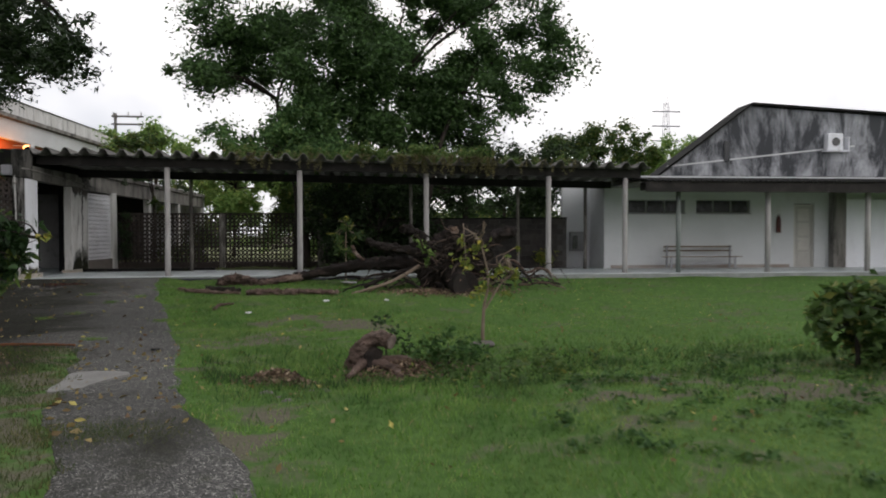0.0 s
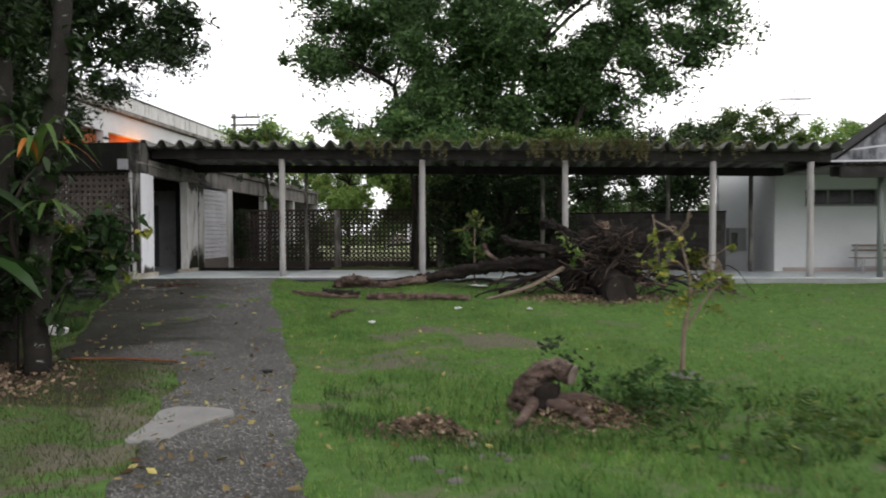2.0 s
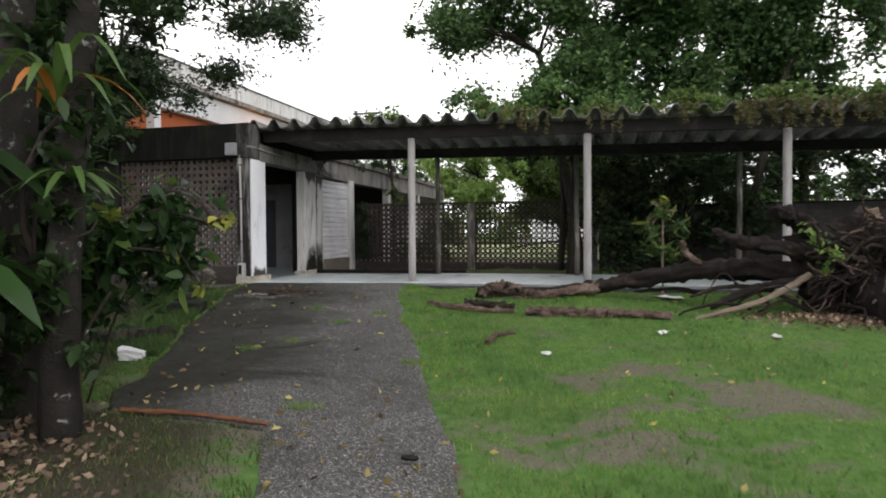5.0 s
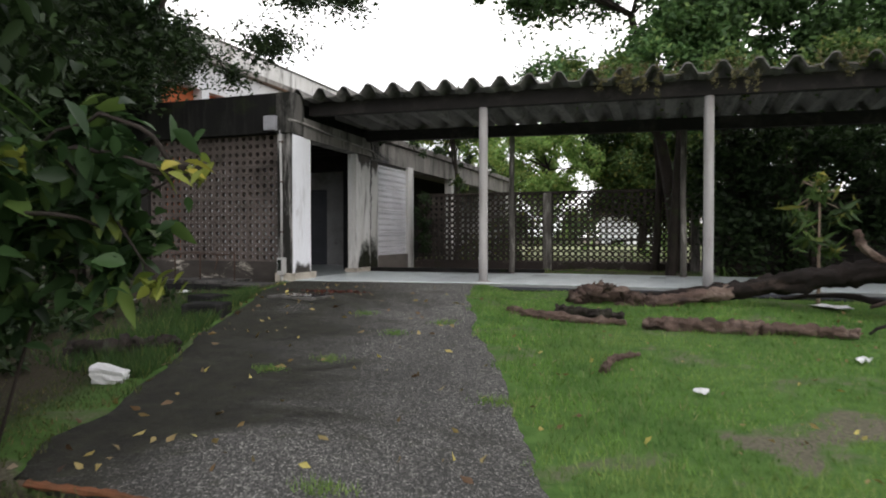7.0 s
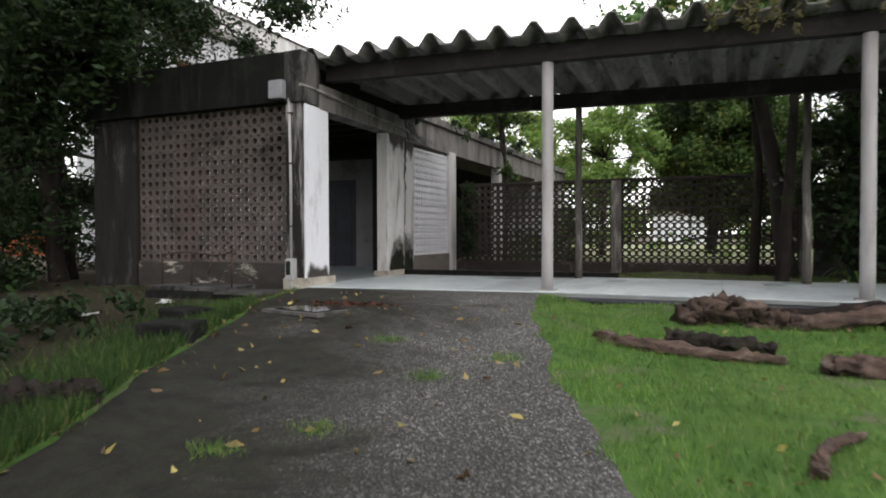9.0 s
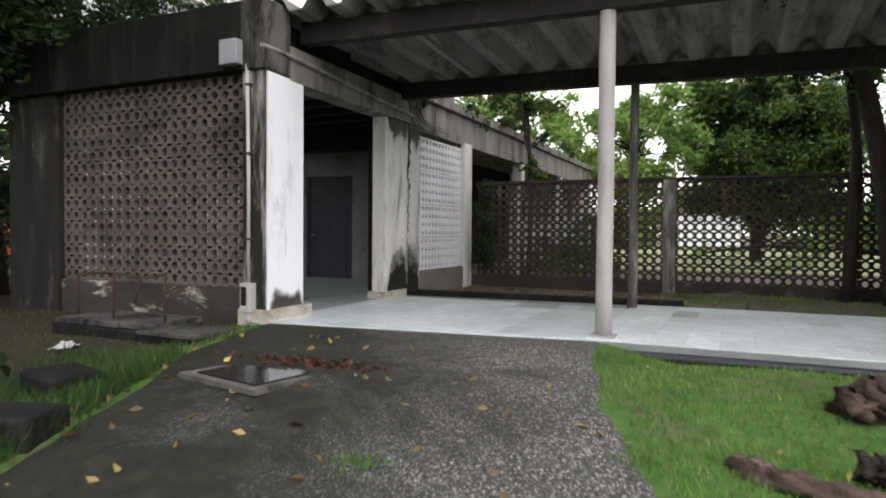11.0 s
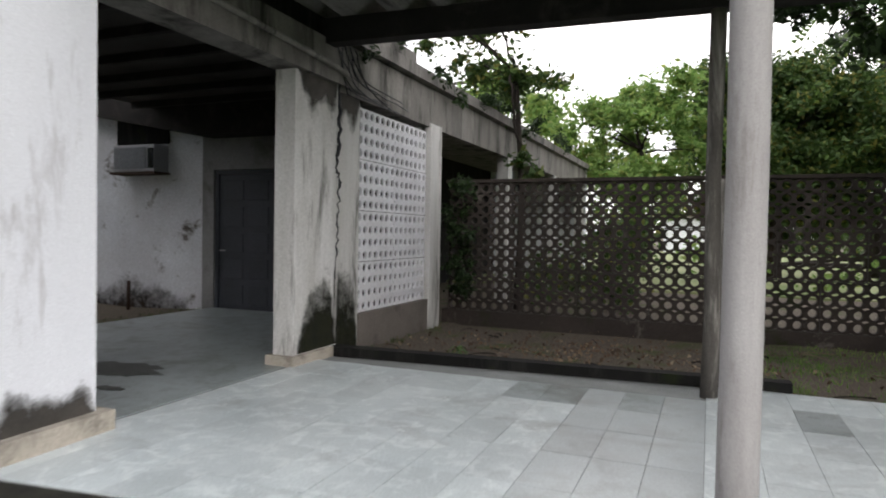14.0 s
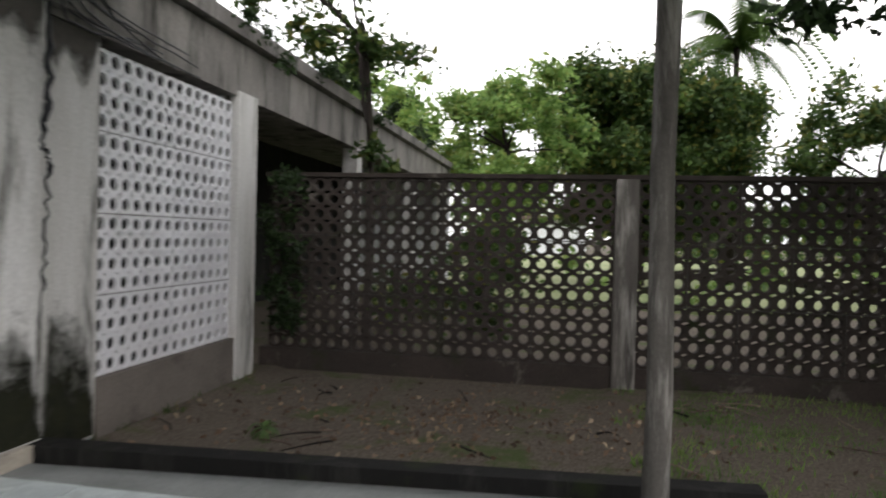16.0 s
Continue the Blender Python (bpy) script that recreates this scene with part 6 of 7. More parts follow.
    strap_plant("spiky_tuft", "small dark spiky tuft in the yard", (-9.34, 25.9, 0.82), 22, 0.2, 0.012, L_STRAP, 9, rise=1.6)


young_plants()


# ---- loose things and fixtures ----
M_DRAINRIM = surface("dirty_cement_rim", (0.15, 0.145, 0.135), (0.07, 0.066, 0.06), 4, 40, stain=(0.03, 0.03, 0.026), stain_scale=4)


M_SLAB = surface("wet_dark_slab", (0.12, 0.115, 0.108), (0.06, 0.057, 0.053), 2.5, 45, stain=(0.02, 0.02, 0.018), stain_scale=2.5, stain_at=(0.48, 0.6))


def slabs_and_boxes():
    t = thing("covered_pit", "old concrete pit covered with grey slabs beside the wall", "pit", (-11.9, 20.65, 0.5))
    for k in range(3):
        b = boxed(-0.75 + k * 0.5, -0.27 + k * 0.5, -0.42 + 0.03 * k, 0.4, 0.34, 0.41, bevel=0.012)
        part("slab", b, M_SLAB, t)
    part("pit_wall", boxed(-0.78, 0.72, -0.45, 0.42, -0.05, 0.335, bevel=0.01), M_DARKCONC, t)
    t = thing("concrete_box", "low black mouldy concrete box with cracked lid", "box", (-10.75, 20.45, 0.55))
    part("body", boxed(-0.42, 0.38, -0.3, 0.28, -0.05, 0.27, bevel=0.015), M_DARKCONC, t)
    part("lid", boxed(-0.45, 0.40, -0.33, 0.3, 0.272, 0.325, bevel=0.012), M_SLAB, t)
    t = thing("rusty_rail", "thin rusty pipe rail standing over the pit", "rail", (-11.9, 20.5, 0.9))
    for x, h in ((-0.72, 0.5), (-0.1, 0.52), (0.72, 0.54)):
        b = bmesh.new()
        tube(b, [(x, 0, -0.02), (x, 0, h)], [0.016, 0.016], 8)
        part("upright", b, M_RUST, t)
    b = bmesh.new()
    tube(b, bend([(-0.72, 0, 0.5), (-0.2, 0, 0.54), (0.4, 0, 0.5), (0.74, 0, 0.56)], 5, 0.006, random.Random(3)), [0.014] * 16, 8)
    part("top_rail", b, M_RUST, t)
    b = bmesh.new()
    tube(b, [(0.35, 0, 0.5), (0.3, -0.02, 0.3), (0.25, 0, 0.2)], [0.012] * 3, 6)
    part("bent_rod", b, M_RUST, t)
    for x, y, a in ((-9.55, 17.75, 20), (-10.2, 18.6, -15)):
        t = thing("concrete_lump", "small dark concrete inspection lump in the grass", "box", (x, y, gz(x, y)), turn=a)
        part("body", boxed(-0.3, 0.3, -0.22, 0.22, -0.06, 0.2, bevel=0.03), M_DARKCONC, t)
    t = thing("manhole", "square manhole with a broken wet metal cover", "manhole", (-8.85, 19.3, gz(-8.85, 19.3)), turn=-12)
    part("rim", box(box(box(boxed(-0.5, 0.48, -0.38, -0.3, -0.02, 0.022), -0.5, 0.48, 0.3, 0.37, -0.02, 0.02), -0.48, -0.38, -0.3, 0.3, -0.02, 0.022), 0.38, 0.47, -0.3, 0.3, -0.02, 0.022), M_DRAINRIM, t, "crumbling pale concrete rim")
    part("cover", boxed(-0.37, 0.08, -0.29, 0.29, 0.01, 0.03), plain("wet_dark_iron", (0.022, 0.02, 0.021), 0.08, 0.3), t, "wet dark iron cover")
    part("cover_plate", boxed(0.085, 0.37, -0.29, 0.28, 0.012, 0.034), plain("wet_grey_sheet", (0.04, 0.04, 0.042), 0.1, 0.3), t, "wet grey metal plate")
    z = gz(-3.55, 12.1)
    b = bmesh.new()
    tube(b, bend([(math.cos(a) * 0.15, math.sin(a) * 0.11, -0.012) for a in np.linspace(0, 2 * math.pi, 9)], 3), [0.02] * 25, 6)
    t = thing("drain_ring", "small pale drain ring set in the driveway", "drain", (-3.55, 12.1, z + 0.02))
    part("ring", b, M_DRAINRIM, t)
    # solid black disc; its colour stands for the ring's dark hole
    part("plug", prism([(math.cos(a) * 0.07, math.sin(a) * 0.04) for a in np.linspace(0, 2 * math.pi, 10)[:-1]], -0.01, 0.012), M_DARKCONC, t)
    rng = random.Random(7)
    edge = bend([(-3.80, 10.12, 0), (-3.41, 10.13, 0), (-3.12, 9.97, 0), (-3.24, 9.7, 0), (-3.34, 9.4, 0), (-3.38, 9.12, 0), (-3.68, 9.04, 0), (-3.75, 9.5, 0), (-3.86, 9.93, 0), (-3.80, 10.11, 0)], 4, 0.012, rng)
    out = [(q[0], q[1]) for q in edge[:-1]][::-1]
    tagged(part("concrete_patch", prism(out, gz(-3.4, 9.5) - 0.05, gz(-3.4, 9.5) + 0.026), surface("pale_cement_patch", (0.24, 0.235, 0.22), (0.17, 0.165, 0.155), 2.5, 40, stain=(0.08, 0.08, 0.07))), "pale broken cement patch on the driveway", "patch")
    t = thing("litter_bag", "crumpled dirty white carton lying by the driveway", "litter", (-8.3, 14.85, gz(-8.3, 14.85)), turn=25)
    b = bmesh.new()
    bmesh.ops.create_cube(b, size=1.0)
    bmesh.ops.subdivide_edges(b, edges=b.edges[:], cuts=5, use_grid_fill=True)
    for v in b.verts:
        k = noise.noise_vector(v.co * 3.1) * 0.12 + noise.noise_vector(v.co * 9.0) * 0.035
        v.co = Vector(((v.co.x + k.x) * 0.29, (v.co.y + k.y) * 0.21, (v.co.z + 0.5 + k.z * 0.8) * (0.14 - 0.07 * v.co.x)))
    part("bag", b, M_PAPER, t)
    for x, y, s in ((-1.35, 17.4, 0.09), (0.1, 17.2, 0.08), (-2.9, 15.9, 0.06), (-1.0, 20.6, 0.25), (-2.2, 25.9, 0.12), (-12.0, 18.6, 0.2), (-11.6, 19.6, 0.16)):
        t = thing("litter_scrap", "scrap of pale litter on the ground", "litter", (x, y, gz(x, y)), "litter scraps", rng.uniform(0, 180))
        b = bmesh.new()
        bmesh.ops.create_grid(b, x_segments=4, y_segments=4, size=s)
        for v in b.verts:
            v.co.z = 0.05 + 0.05 * noise.noise(v.co * 20 + Vector((x, y, 0)))
            v.co.y *= 0.6
        bmesh.ops.solidify(b, geom=b.faces[:], thickness=0.006)
        part("scrap", b, M_PAPER, t)
    for k in range(26):
        x, y = rng.choice(((rng.uniform(-1.6, -0.2), rng.uniform(8.0, 11.0)), (rng.uniform(-8.8, -7.0), rng.uniform(10.4, 12.2)), (rng.uniform(0.5, 6), rng.uniform(8.5, 10.5))))
        t = thing("rubble_stone", "small grey stone half sunk in the grass", "stone", (x, y, gz(x, y)), "stones in the grass", rng.uniform(0, 360))
        b = bmesh.new()
        bmesh.ops.create_icosphere(b, subdivisions=2, radius=rng.uniform(0.03, 0.075))
        for v in b.verts:
            v.co = Vector((v.co.x * 1.3, v.co.y, v.co.z * 0.5)) * (1 + 0.5 * noise.noise(v.co * 12 + Vector((k, 0, 0))))
        part("stone", b, M_STONE, t)


slabs_and_boxes()


def crust(material):
    """Breaks the surface up towards the rim of its sheet, so that the wall shows through."""
    n, l = material.node_tree.nodes, material.node_tree.links
    rim, geo, add = n.new("ShaderNodeAttribute"), n.new("ShaderNodeNewGeometry"), n.new("ShaderNodeMath")
    rim.attribute_name = "rim"
    l.new(noise_node(n, l, geo.outputs["Position"], 5, 9, 0.78, 0.3), add.inputs[0])
    l.new(rim.outputs["Fac"], add.inputs[1])
    l.new(ramp_node(n, l, add.outputs[0], [(0.66, (1, 1, 1)), (1.06, (0, 0, 0))]), n["Principled BSDF"].inputs["Alpha"])
    return material


def mould_sheet(name, label, category, at, along, length, z0, z1, tops, material, seed):
    """Thin crust on a wall; tops give its height along the way."""
    n, m = 60, 12
    s, w = np.meshgrid(np.linspace(0, 1, n), np.linspace(0, 1, m), indexing="ij")
    top = (z1 - z0) * np.interp(s, np.linspace(0, 1, len(tops)), tops) * 1.25
    X, Y, Z = at[0] + along[0] * length * s, at[1] + along[1] * length * s, z0 + top * w
    ob = grid_mesh(name, X, Y, Z, material)
    side = np.clip(1 - 7 * np.minimum(s, 1 - s), 0, 1) * 0.35
    ob.data.attributes.new("rim", "FLOAT", "POINT").data.foreach_set("value", (-0.12 + 0.78 * w + side).ravel().astype(np.float32))
    return tagged(ob, label, category)


def fixtures():
    t = thing("meter_box", "small grey electric meter box on the pillar", "box", (-10.50, 21.12, 1.0))
    body = part("body", boxed(-0.075, 0.075, -0.09, 0.025, 0.0, 0.34, bevel=0.01), M_PVC, t)
    part("window", boxed(-0.055, 0.03, -0.094, -0.089, 0.08, 0.3), M_GLASSDARK, body, "dark meter window")
    b = bmesh.new()
    tube(b, [(0, -0.03, 0.0), (0, -0.03, -0.13)], [0.035, 0.035], 10)
    part("spout", b, M_PVC, t)
    t = thing("conduit", "pale plastic conduit running down the pillar", "pipe", (-10.52, 21.12, 1.34))
    b = bmesh.new()
    tube(b, [(0, 0, 0), (0.003, 0, 1.2), (-0.02, 0, 2.55)], [0.022] * 3, 10)
    part("pipe", b, M_PVC, t)
    for z in (0.5, 1.5, 2.3):
        part("clip", boxed(-0.035, 0.035, -0.026, 0.03, z, z + 0.025), M_RUST, t)
    t = thing("junction_box", "grey metal junction box on the fascia", "box", (-10.72, 21.11, 3.88))
    part("body", boxed(-0.13, 0.13, -0.12, 0.01, 0, 0.29, bevel=0.012), M_METAL, t)
    t = thing("cable_pipe", "old conduit with cables under the lintel", "pipe", (-10.3, 21.5, 4.0))
    b = bmesh.new()
    tube(b, bend([(0.0, -0.42, 0.08), (0.03, 0.2, 0.06), (0.0, 1.6, 0.0), (-0.03, 3.1, -0.06), (-0.05, 3.5, -0.1)], 6), [0.028] * 25, 8)
    part("pipe", b, M_CONC, t)
    rng = random.Random(5)
    for k in range(9):
        b = bmesh.new()
        y0 = rng.uniform(24.75, 25.2)
        line = bend([(-10.36, y0, rng.uniform(4.15, 4.3)), (-10.37, y0 + rng.uniform(0.1, 0.5), rng.uniform(3.7, 3.95)), (-10.4, y0 + rng.uniform(0.5, 1.8), rng.uniform(3.62, 3.9))], 6, 0.008, rng)
        tube(b, line, [0.007] * len(line), 5)
        tagged(part("cable", b, M_BLACKPIPE), "thin dark cable hanging across the beam", "cable", "cables on the beam")
    b = bmesh.new()
    line = bend([(-10.40, 24.93, 3.9), (-10.395, 24.94, 3.3), (-10.40, 24.9, 2.9), (-10.395, 24.95, 2.75), (-10.40, 24.93, 2.2), (-10.4, 24.9, 1.7)], 12, 0.016, rng)
    tube(b, line, [(0.026 - 0.02 * (i / len(line))) * rng.uniform(0.4, 1.2) for i in range(len(line))], 6, 0.4)
    tagged(part("crack", b, M_BLACKPIPE), "long black crack running down the pillar", "crack")
    black = crust(surface("black_green_mould", (0.012, 0.013, 0.009), (0.024, 0.026, 0.012), 7, 60, stain=(0.05, 0.05, 0.04), stain_scale=6, stain_at=(0.6, 0.7), bump=0.8, bump_dist=0.02))
    for k, (x, y0, y1, z0, z1) in enumerate(((-10.4085, 24.22, 24.918, 0.995, 1.78), (-10.4435, 24.955, 25.44, 0.86, 1.92))):
        mould_sheet("wall_moss", "patch of black moss at the foot of the pillar", "moss", (x, y0, 0), (0, 1, 0), y1 - y0, z0, z1, (0.35, 0.8, 1.0, 0.95) if k == 0 else (1.0, 0.9, 0.85, 0.6), black, 5 + k)
    mould_sheet("wall_mould", "dark rotten band along the foot of the damp wall", "mould", (-18.5, 27.456, 0), (1, 0, 0), 4.05, 0.3, 1.62, (0.7, 0.75, 0.62, 0.85, 0.6, 0.5), crust(surface("brown_black_mould", (0.03, 0.024, 0.02), (0.065, 0.05, 0.042), 3, 50)), 9)
    grime = crust(surface("grey_black_grime", (0.05, 0.047, 0.042), (0.11, 0.1, 0.09), 4, 50))
    mould_sheet("wall_grime", "black grime creeping up the white pillar", "grime", (-10.271, 21.2, 0), (-0.065, 0.998, 0), 0.69, 1.03, 1.35, (1.0, 0.7, 0.5, 0.9), grime, 11)
    mould_sheet("wall_grime", "green-black grime on the cracked pillar", "grime", (-10.4085, 24.2, 0), (0, 1, 0), 0.7, 3.78, 3.2, (0.2, 0.8, 0.4, 1.0), grime, 12)
    mould_sheet("wall_grime", "black streaks under the beam of the pilaster", "grime", (-10.4435, 24.96, 0), (0, 1, 0), 0.5, 3.72, 3.25, (1.0, 0.5, 0.9, 0.4), grime, 13)
    b = bmesh.new()
    tube(b, bend([(-6.3, 21.45, 0.80), (-5.0, 21.48, 0.80), (-3.2, 21.44, 0.80), (-1.5, 21.47, 0.79), (1.5, 21.45, 0.79), (5, 21.48, 0.79)], 8), [0.055] * 41, 10)
    tagged(part("hose", b, M_BLACKPIPE), "black plastic pipe lying along the walkway edge", "pipe")
    t = thing("air_conditioner", "old grey window air conditioner in the damp wall", "air conditioner", (-15.98, 27.45, 3.17))
    casing = part("casing", boxed(-0.35, 0.6, -0.3, 0.1, 0, 0.46, bevel=0.015), M_METAL, t)
    part("coil", boxed(-0.31, 0.42, -0.312, -0.29, 0.05, 0.41), surface("dirty_coil_fins", (0.17, 0.18, 0.2), (0.28, 0.29, 0.31), 30, 80), casing, "dusty condenser coil")
    part("vent", boxed(0.46, 0.58, -0.31, -0.29, 0.06, 0.4), M_GLASSDARK, casing, "dark side vent")
    part("tray", boxed(-0.4, 0.64, -0.33, 0.05, -0.04, -0.003), M_RUST, t)
    # flat sheet with the gap's darkness put into its colour
    struct("window_over_conditioner", "black sheet standing for the dark gap above the air conditioner", boxed(-16.55, -15.35, 27.42, 27.458, 3.67, 4.15), M_DARKCONC, "window")
    t = thing("iron_stake", "short dark iron stake standing in the dirt", "stake", (-15.9, 27.1, 0.7))
    b = bmesh.new()
    tube(b, [(0, 0, -0.1), (0.01, 0, 0.6)], [0.03, 0.03], 8)
    part("rod", b, M_RUST, t)
    t = thing("fire_extinguisher", "dark fire extinguisher hung on the pale wall", "extinguisher", (14.72, 24.52, 2.2))
    b = bmesh.new()
    tube(b, [(0, 0, 0), (0, 0, 0.02), (0, 0, 0.5), (0, 0, 0.58), (0, 0, 0.64)], [0.07, 0.085, 0.085, 0.05, 0.03], 14)
    part("cylinder", b, surface("dull_red_paint", (0.09, 0.02, 0.018), (0.06, 0.016, 0.014), 4, 40, rough=0.4), t)
    part("valve", boxed(-0.05, 0.06, -0.02, 0.02, 0.645, 0.70), M_METAL, t)
    t = thing("bench", "grey slatted wooden bench against the pale wall", "bench", (11.5, 24.1, FLOOR))
    for y, z, w in ((-0.22, 0.42, 0.1), (-0.08, 0.42, 0.1), (0.06, 0.42, 0.1)):
        part("seat_slat", boxed(-1.45, 1.45, y, y + w, z, z + 0.03, bevel=0.005), M_TWIG, t)
    for z in (0.62, 0.77):
        part("back_slat", boxed(-1.3, 1.3, 0.24, 0.27, z, z + 0.06, bevel=0.005), M_TWIG, t)
    for x in (-1.2, 1.2):
        for y in (-0.18, 0.2):
            part("leg", boxed(x - 0.03, x + 0.03, y - 0.02, y + 0.03, 0, 0.42 if y < 0 else 0.85), M_METAL, t)
    part("stretcher", boxed(-1.2, 1.2, -0.01, 0.02, 0.15, 0.19), M_METAL, t)
    t = thing("split_conditioner", "white outdoor air conditioner on the gable", "air conditioner", (20.4, 29.2, 5.95))
    part("casing", boxed(-0.42, 0.3, -0.05, 0.28, 0.0, 0.75, bevel=0.03), M_WHITE, t)
    part("fan_grille", prism([(0.0 + 0.2 * math.cos(a), 0.37 + 0.2 * math.sin(a)) for a in np.linspace(0, 2 * math.pi, 17)[:-1]], -0.02, 0.0), M_GLASSDARK, t).matrix_basis = pose(-0.05, -0.055, 0, 90, 0, 0)
    part("bracket", box(box(boxed(-0.5, 0.62, -0.08, -0.03, -0.06, -0.003), -0.5, 0.62, 0.2, 0.25, -0.06, -0.003), 0.57, 0.62, -0.03, 0.25, -0.06, 0.6), M_WHITE, t)
    t = thing("meter_cabinet", "small grey cabinet on the side wall", "box", (7.5, 26.2, 1.5))
    body = part("body", boxed(-0.28, 0.28, -0.1, 0.09, 0, 0.75, bevel=0.01), M_FRAME, t)
    part("door", boxed(-0.2, 0.0, -0.115, -0.102, 0.1, 0.6), M_GLASSDARK, body)
    t = thing("wall_lamp", "glowing orange lamp under the far eave", "lamp", (-19.4, 38.6, 6.9))
    b = bmesh.new()
    bmesh.ops.create_uvsphere(b, u_segments=12, v_segments=8, radius=0.16)
    part("bulb", b, glow("sodium_glow", (1.0, 0.33, 0.06), 14.0), t)
    part("arm", boxed(-0.7, -0.1, -0.03, 0.03, 0.1, 0.15), M_METAL, t)
    lamp = new("sodium_light", bpy.data.lights.new("sodium_light", "POINT"))
    lamp.data.energy, lamp.data.color, lamp.data.shadow_soft_size = 90, (1.0, 0.33, 0.07), 0.2
    lamp.location = (-19.6, 37.6, 6.55)
    t = thing("pylon", "faint steel power pylon on the horizon", "pylon", (115, 260, 0.5))
    for dx in (-3, 3):
        for dyy in (-3, 3):
            b = bmesh.new()
            tube(b, [(dx, dyy, 0), (dx * 0.45, dyy * 0.45, 30), (dx * 0.25, dyy * 0.25, 56)], [0.22, 0.18, 0.14], 4)
            part("leg", b, M_PYLON, t)
    for z in (40, 46, 52):
        part("crossarm", boxed(-6, 6, -0.3, 0.3, z, z + 0.5), M_PYLON, t)
    for z in range(4, 56, 5):
        w = 3 - 2.2 * z / 56
        b = bmesh.new()
        tube(b, [(-w, -w, z), (w, -w, z + 5)], [0.1, 0.1], 4)
        part("brace", b, M_PYLON, t)
    t = thing("utility_pole", "wooden utility pole with a crossarm behind the roofs", "pole", (-24.1, 62, 0.8))
    b = bmesh.new()
    tube(b, [(0, 0, 0), (0, 0, 12.3)], [0.2, 0.14], 8)
    part("pole", b, M_POSTDARK, t)
    for z in (11.9, 11.2):
        part("crossarm", boxed(-0.25, 2.5, -0.26, -0.15, z, z + 0.16), M_POSTDARK, t)
    for x in (-0.1, 1.2, 2.3):
        part("insulator", boxed(x - 0.05, x + 0.05, -0.25, -0.16, 12.063, 12.4, bevel=0.015), M_PVC, t)


M_PYLON = plain("hazy_steel", (0.42, 0.42, 0.45), 0.6)
fixtures()


# ---- yard and lawn cover ----
def blades(name, label, x, y, h, w, material, seed):
    """One tapering blade at each place, bent over by its own amount."""
    r = np.random.default_rng(seed)
    n = len(x)
    z = height(x, y) - 0.005
    a, b = r.uniform(0, 2 * np.pi, n), r.uniform(0, 2 * np.pi, n)
    lean = h * r.uniform(0.1, 0.8, n)
    p = np.stack([x, y, z], 1)
    side = np.stack([np.cos(a), np.sin(a), np.zeros(n)], 1) * (w / 2)[:, None]
    tip = p + np.stack([np.cos(b) * lean, np.sin(b) * lean, h], 1)
    v = np.stack([p - side, p + side, tip], 1).reshape(-1, 3)
    return tagged(raw_mesh(name, v, np.arange(n * 3).reshape(-1, 3), material), label, "grass", kind="stuff")


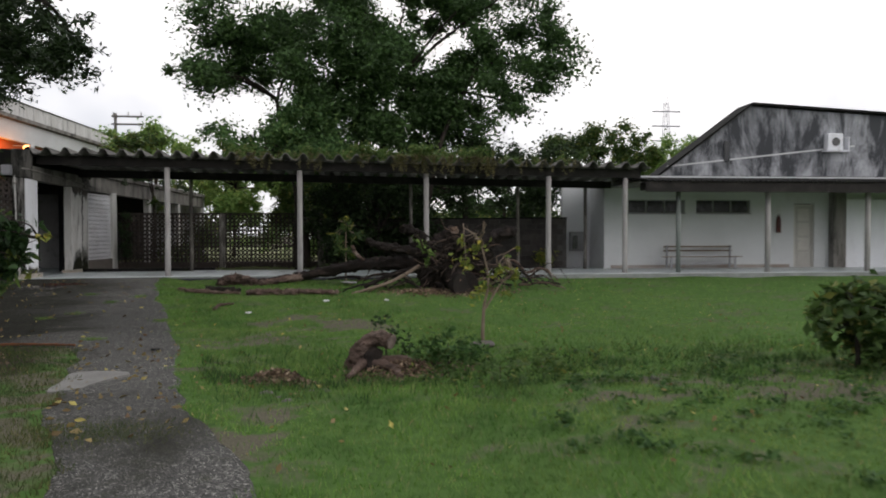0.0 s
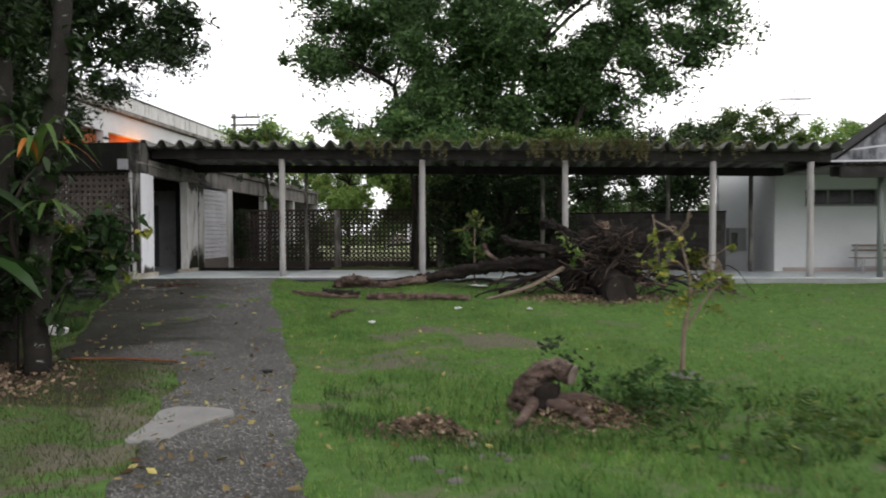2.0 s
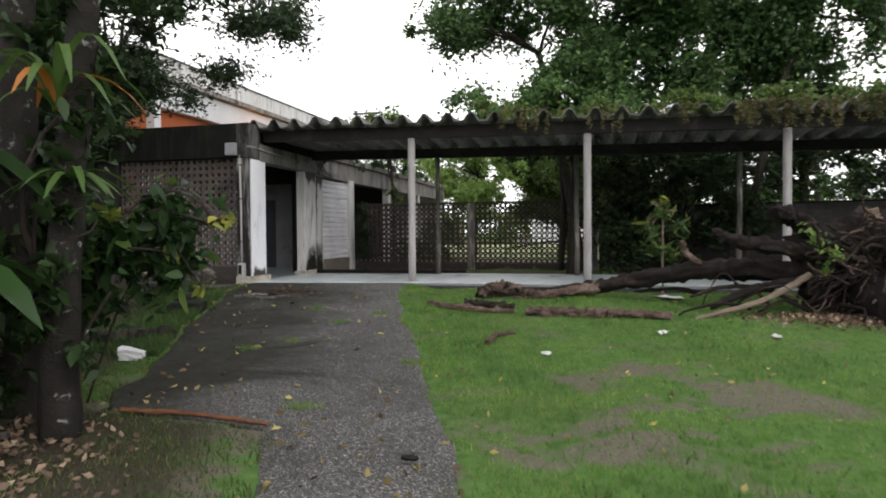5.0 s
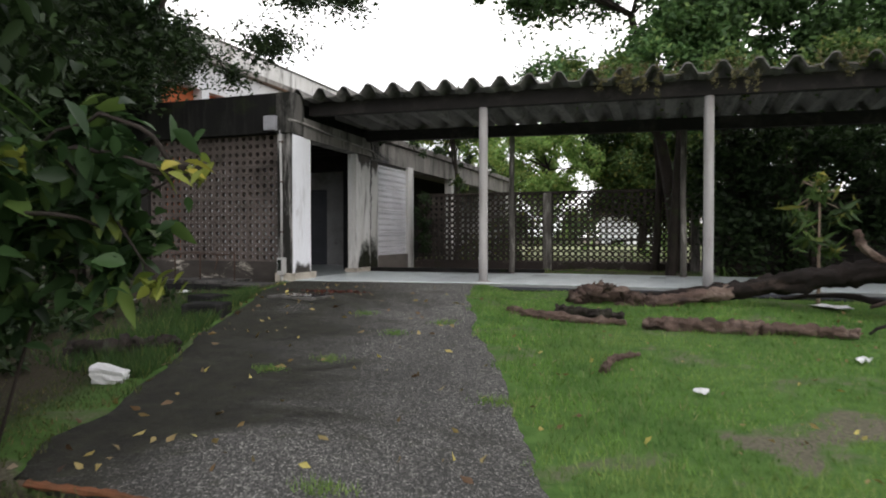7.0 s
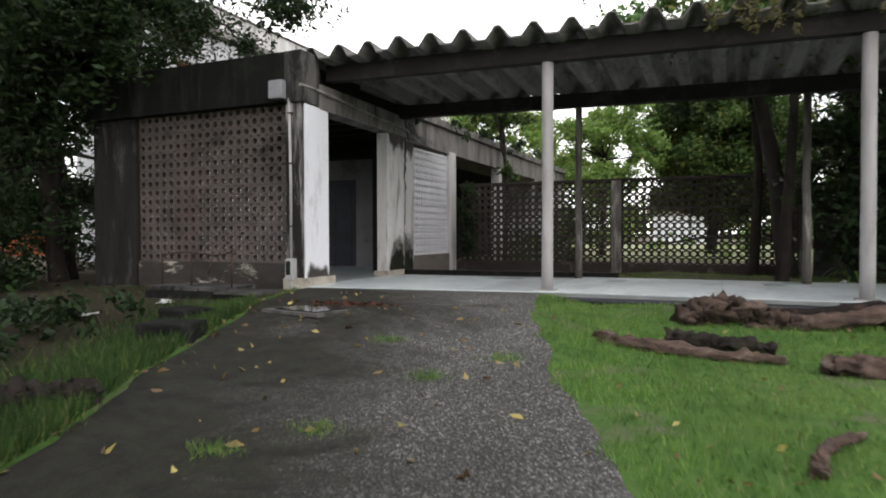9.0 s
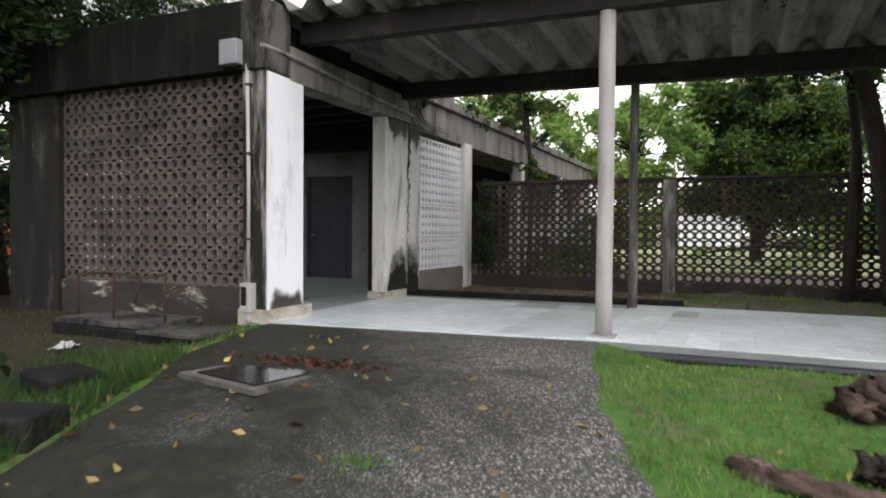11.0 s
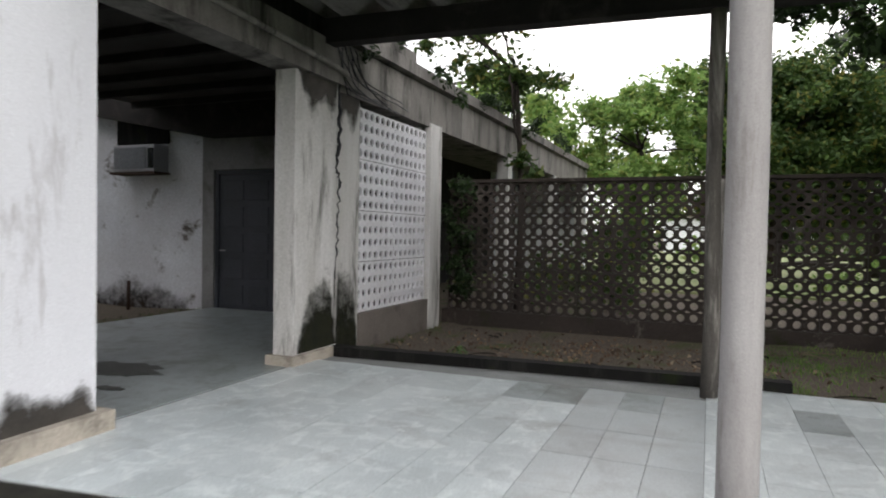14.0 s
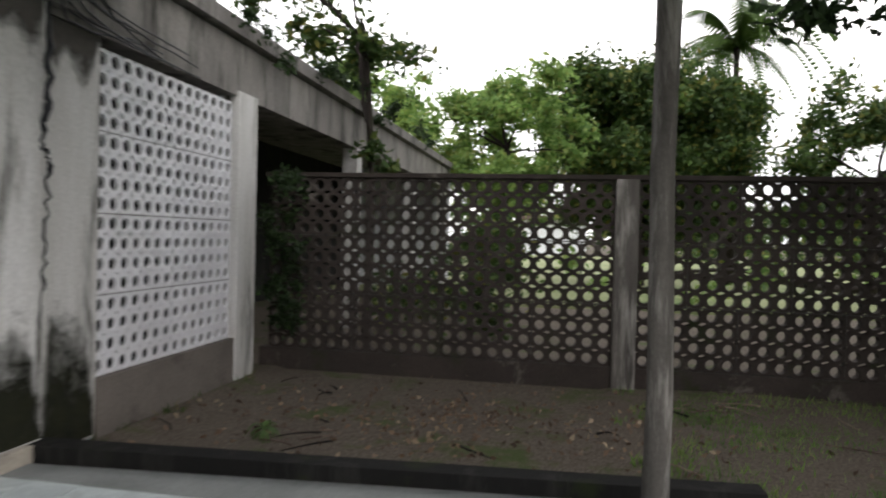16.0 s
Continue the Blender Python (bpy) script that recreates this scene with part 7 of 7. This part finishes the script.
def lawn():
    r = np.random.default_rng(77)
    n = 1900000
    x, y = r.uniform(-15, 22, n), r.uniform(2.2, 28.2, n)
    away = np.abs(x - np.interp(y, (1, 10, 21, 28), (0.0, -2.6, -6.2, -8.0))) + 0.45 * np.maximum(0, y - 21.6)
    near = np.exp(-np.maximum(0, away - 2.2) / 5.0) * np.where(y < 3.2, 0.5, 1.0)
    k = r.uniform(0, 1, n) < 0.62 * near
    x, y = x[k], y[k]
    rag_r = 0.1 * np.sin(y * 5.3) + 0.06 * np.sin(y * 13)
    on_drive = (x < np.interp(y, RIGHT_Y, RIGHT_X) - 0.02 + rag_r) & (x > np.interp(y, LEFT_Y, LEFT_X) + 0.05 + rag_r)
    slabbed = (y > np.where(x > -6.45, 21.56, 21.0)) & (y < 25.3) & (x > -10.6)
    bare = patchy(x, y) + r.normal(0, 0.3, len(x)) > np.where(y > 25, 0.2, 0.7)
    bare &= r.uniform(0, 1, len(x)) > np.where(y > 25, 0.0, 0.16)
    shade = (x < -6.2) & (y < 12.4) & (x < -6.2 - 0.35 * (11.5 - y)) & (r.uniform(0, 1, len(x)) < 0.9)
    west = x < np.interp(y, LEFT_Y, LEFT_X) - np.where(y > 13, 0.9, 0.0)
    bare |= west & (r.uniform(0, 1, len(x)) < np.where(y > 13, 0.75, 0.25)) & (y < 21.5)
    keep = ~(on_drive | slabbed | bare | shade)
    x, y = x[keep], y[keep]
    h = r.uniform(0.02, 0.06, len(x)) * (1 + 0.6 * np.sin(x * 0.8 + y * 0.5) ** 2)
    h = np.where(x < np.interp(y, LEFT_Y, LEFT_X), h * 0.8, h)
    w = r.uniform(0.006, 0.013, len(x)) * (1 + 0.06 * np.abs(x + 2.6))
    verge = x < np.interp(y, LEFT_Y, LEFT_X) + 0.3
    blades("lawn", "short green grass with worn bare patches", x[~verge], y[~verge], h[~verge], w[~verge], L_GRASS, 1)
    blades("verge_grass", "sparse dull olive grass beside the driveway", x[verge], y[verge], h[verge], w[verge], L_VERGE, 5)
    n = 2600
    u, v = r.normal(0, 1, n), r.normal(0, 1, n)
    x, y = -2.35 + 0.38 * u, 7.25 + 0.2 * v
    blades("path_grass", "dull grass creeping over the asphalt", x, y, r.uniform(0.02, 0.06, n), r.uniform(0.006, 0.012, n), L_VERGE, 6)
    n = 15000
    x, y = r.uniform(-2.6, 9, n), 10.2 + r.normal(0, 1.0, n) - 0.06 * r.uniform(0, 9, n)
    k = (patchy(x * 1.3, y * 1.3) > -0.1) & (x > np.interp(y, RIGHT_Y, RIGHT_X) + 0.3)
    blades("tall_grass", "ragged taller grass along the shallow ditch", x[k], y[k], r.uniform(0.05, 0.17, n)[k], r.uniform(0.008, 0.018, n)[k], L_MIDG, 2)
    n = 14000
    y = r.uniform(15.0, 19.6, n)
    x = np.interp(y, LEFT_Y, LEFT_X) - np.abs(r.normal(0, 0.6, n))
    blades("edge_grass", "lush long grass along the driveway edge", x, y, r.uniform(0.06, 0.2, n), r.uniform(0.008, 0.016, n), L_MIDG, 3)
    cx, cy = np.array([-6.6, -6.35, -7.0, -5.0, -5.9, -4.5, -7.2]), np.array([16.1, 17.3, 15.6, 13.2, 17.9, 15.2, 18.2])
    i = r.integers(0, 7, 1500)
    x, y = cx[i] + r.normal(0, 0.09, 1500), cy[i] + r.normal(0, 0.06, 1500)
    blades("drive_weeds", "small grass tufts growing through the asphalt", x, y, r.uniform(0.03, 0.09, 1500), r.uniform(0.006, 0.012, 1500), L_GRASS, 4)
    n = 260
    y = r.uniform(7, 21, n)
    u = r.uniform(0, 1, n) ** 1.4
    xl, xr = np.interp(y, LEFT_Y, LEFT_X), np.interp(y, RIGHT_Y, RIGHT_X)
    x = xl + (xr - xl) * u
    tagged(leaf_mesh("fallen_leaves", np.stack([x, y, height(x, y) + 0.022], 1), 0.1, L_LITTER, rng=r, droop=0.0), "scattered yellow and brown fallen leaves", "leaves", kind="stuff")
    n = 700
    x, y = r.uniform(-6, 8, n), r.uniform(6, 21, n)
    k = x > np.interp(y, RIGHT_Y, RIGHT_X)
    x, y = x[k], y[k]
    tagged(leaf_mesh("lawn_leaves", np.stack([x, y, height(x, y) + 0.04], 1), 0.07, L_LITTER, rng=r, droop=0.0), "dead leaves scattered over the lawn", "leaves", kind="stuff")


def yard_twigs():
    """Dead sticks strewn over the damp yard behind the kerb."""
    rng = random.Random(31)
    for k in range(34):
        x, y, a, L = rng.uniform(-10.1, -4.5), rng.uniform(25.5, 27.8), rng.uniform(0, 6.3), rng.uniform(0.12, 0.5)
        z = gz(x, y) + 0.012
        bm = bmesh.new()
        line = bend([(0, 0, 0), (L / 2, rng.uniform(-.05, .05), rng.uniform(0, .03)), (L, 0, 0)], 3)
        tube(bm, line, taper(len(line), rng.uniform(0.006, 0.012), 0.004), 6)
        t = part("twig", bm, rng.choice((M_DEAD, M_DEAD, M_LOG, M_TWIG)))
        t.matrix_world = pose(x, y, z, 0, 0, math.degrees(a))
        tagged(t, "thin dead twig lying on the damp yard", "twig", "twigs on the yard")


yard_twigs()
L_MIDG = leafy("rank_grass", (0.022, 0.057, 0.015), (0.066, 0.135, 0.034), tip=(0.18, 0.2, 0.07), through_light=0.3, rough=0.6)
lawn()


# ---- floor tiles, laid last ----
def tiles():
    rng = random.Random(15)
    w, d = 0.31, 0.58

    def blank(material, wx, dy):
        b = boxed(0.0016, wx - 0.0016, 0.0016, dy - 0.0016, -0.012, 0.0)
        me = bpy.data.meshes.new("tile")
        b.to_mesh(me)
        b.free()
        me.materials.append(material)
        return me

    pale, grey, worn = blank(M_TILE, w, d), blank(M_TILEGREY, w, d), blank(M_TILEDARK, w, d)
    rest = bmesh.new()
    for i in range(104):
        for j in range(6):
            x, y = -10.4 + i * w, 21.62 + j * d
            if y + d > 25.12 - 0.35 * max(0.0, (-6.5 - x) / 4.1):
                continue
            if i < 26:
                me = grey if -7.65 < x < -6.8 else pale
                if j > 3 and rng.random() < 0.3:
                    me = worn
                piece("tile", me, floor, pose(x, y, FLOOR + rng.uniform(-0.0015, 0.0015), rng.uniform(-.1, .1), rng.uniform(-.1, .1), 0))
            else:
                box(rest, x + 0.0015, x + w - 0.0015, y + 0.0015, y + d - 0.0015, FLOOR - 0.012, FLOOR)
    tagged(part("tile_field", rest, M_TILE, floor), kind="stuff")
    for i in range(12):
        x = -10.4 + i * w
        front = 21.08 + 0.52 * (i * w + 0.05) / 3.95
        if 21.615 - front > 0.06:
            bm = prism([(x + 0.002, front + 0.003), (x + w - 0.002, min(21.6, front + 0.043)), (x + w - 0.002, 21.618), (x + 0.002, 21.618)], FLOOR - 0.012, FLOOR)
            part("tile", bm, M_TILE, floor)


M_TILEGREY = surface("greyer_floor_tile", (0.50, 0.545, 0.55), (0.39, 0.43, 0.44), 1.2, 60, stain=(0.28, 0.29, 0.29), stain_scale=1.7, stain_at=(0.54, 0.76), rough=0.3, bump=0.06, vary=0.06, smudge=(0.38, 0.41, 0.41))
tiles()


def damp_patches():
    rng = random.Random(6)
    for x, y, rx, ry in ((-11.75, 23.3, 0.55, 0.3), (-11.2, 22.75, 0.16, 0.07), (-12.1, 22.9, 0.2, 0.1)):
        out = [(x + rx * math.cos(a) * rng.uniform(0.6, 1.15), y + ry * math.sin(a) * rng.uniform(0.6, 1.2)) for a in np.linspace(0, 2 * math.pi, 30)[:-1]]
        tagged(part("damp_patch", prism(out, FLOOR - 0.006, FLOOR - 0.002), surface("damp_dark_slime", (0.05, 0.055, 0.045), (0.03, 0.034, 0.03), 5, 50, rough=0.35)), "dark damp slimy patch on the porch floor", "stain")


damp_patches()
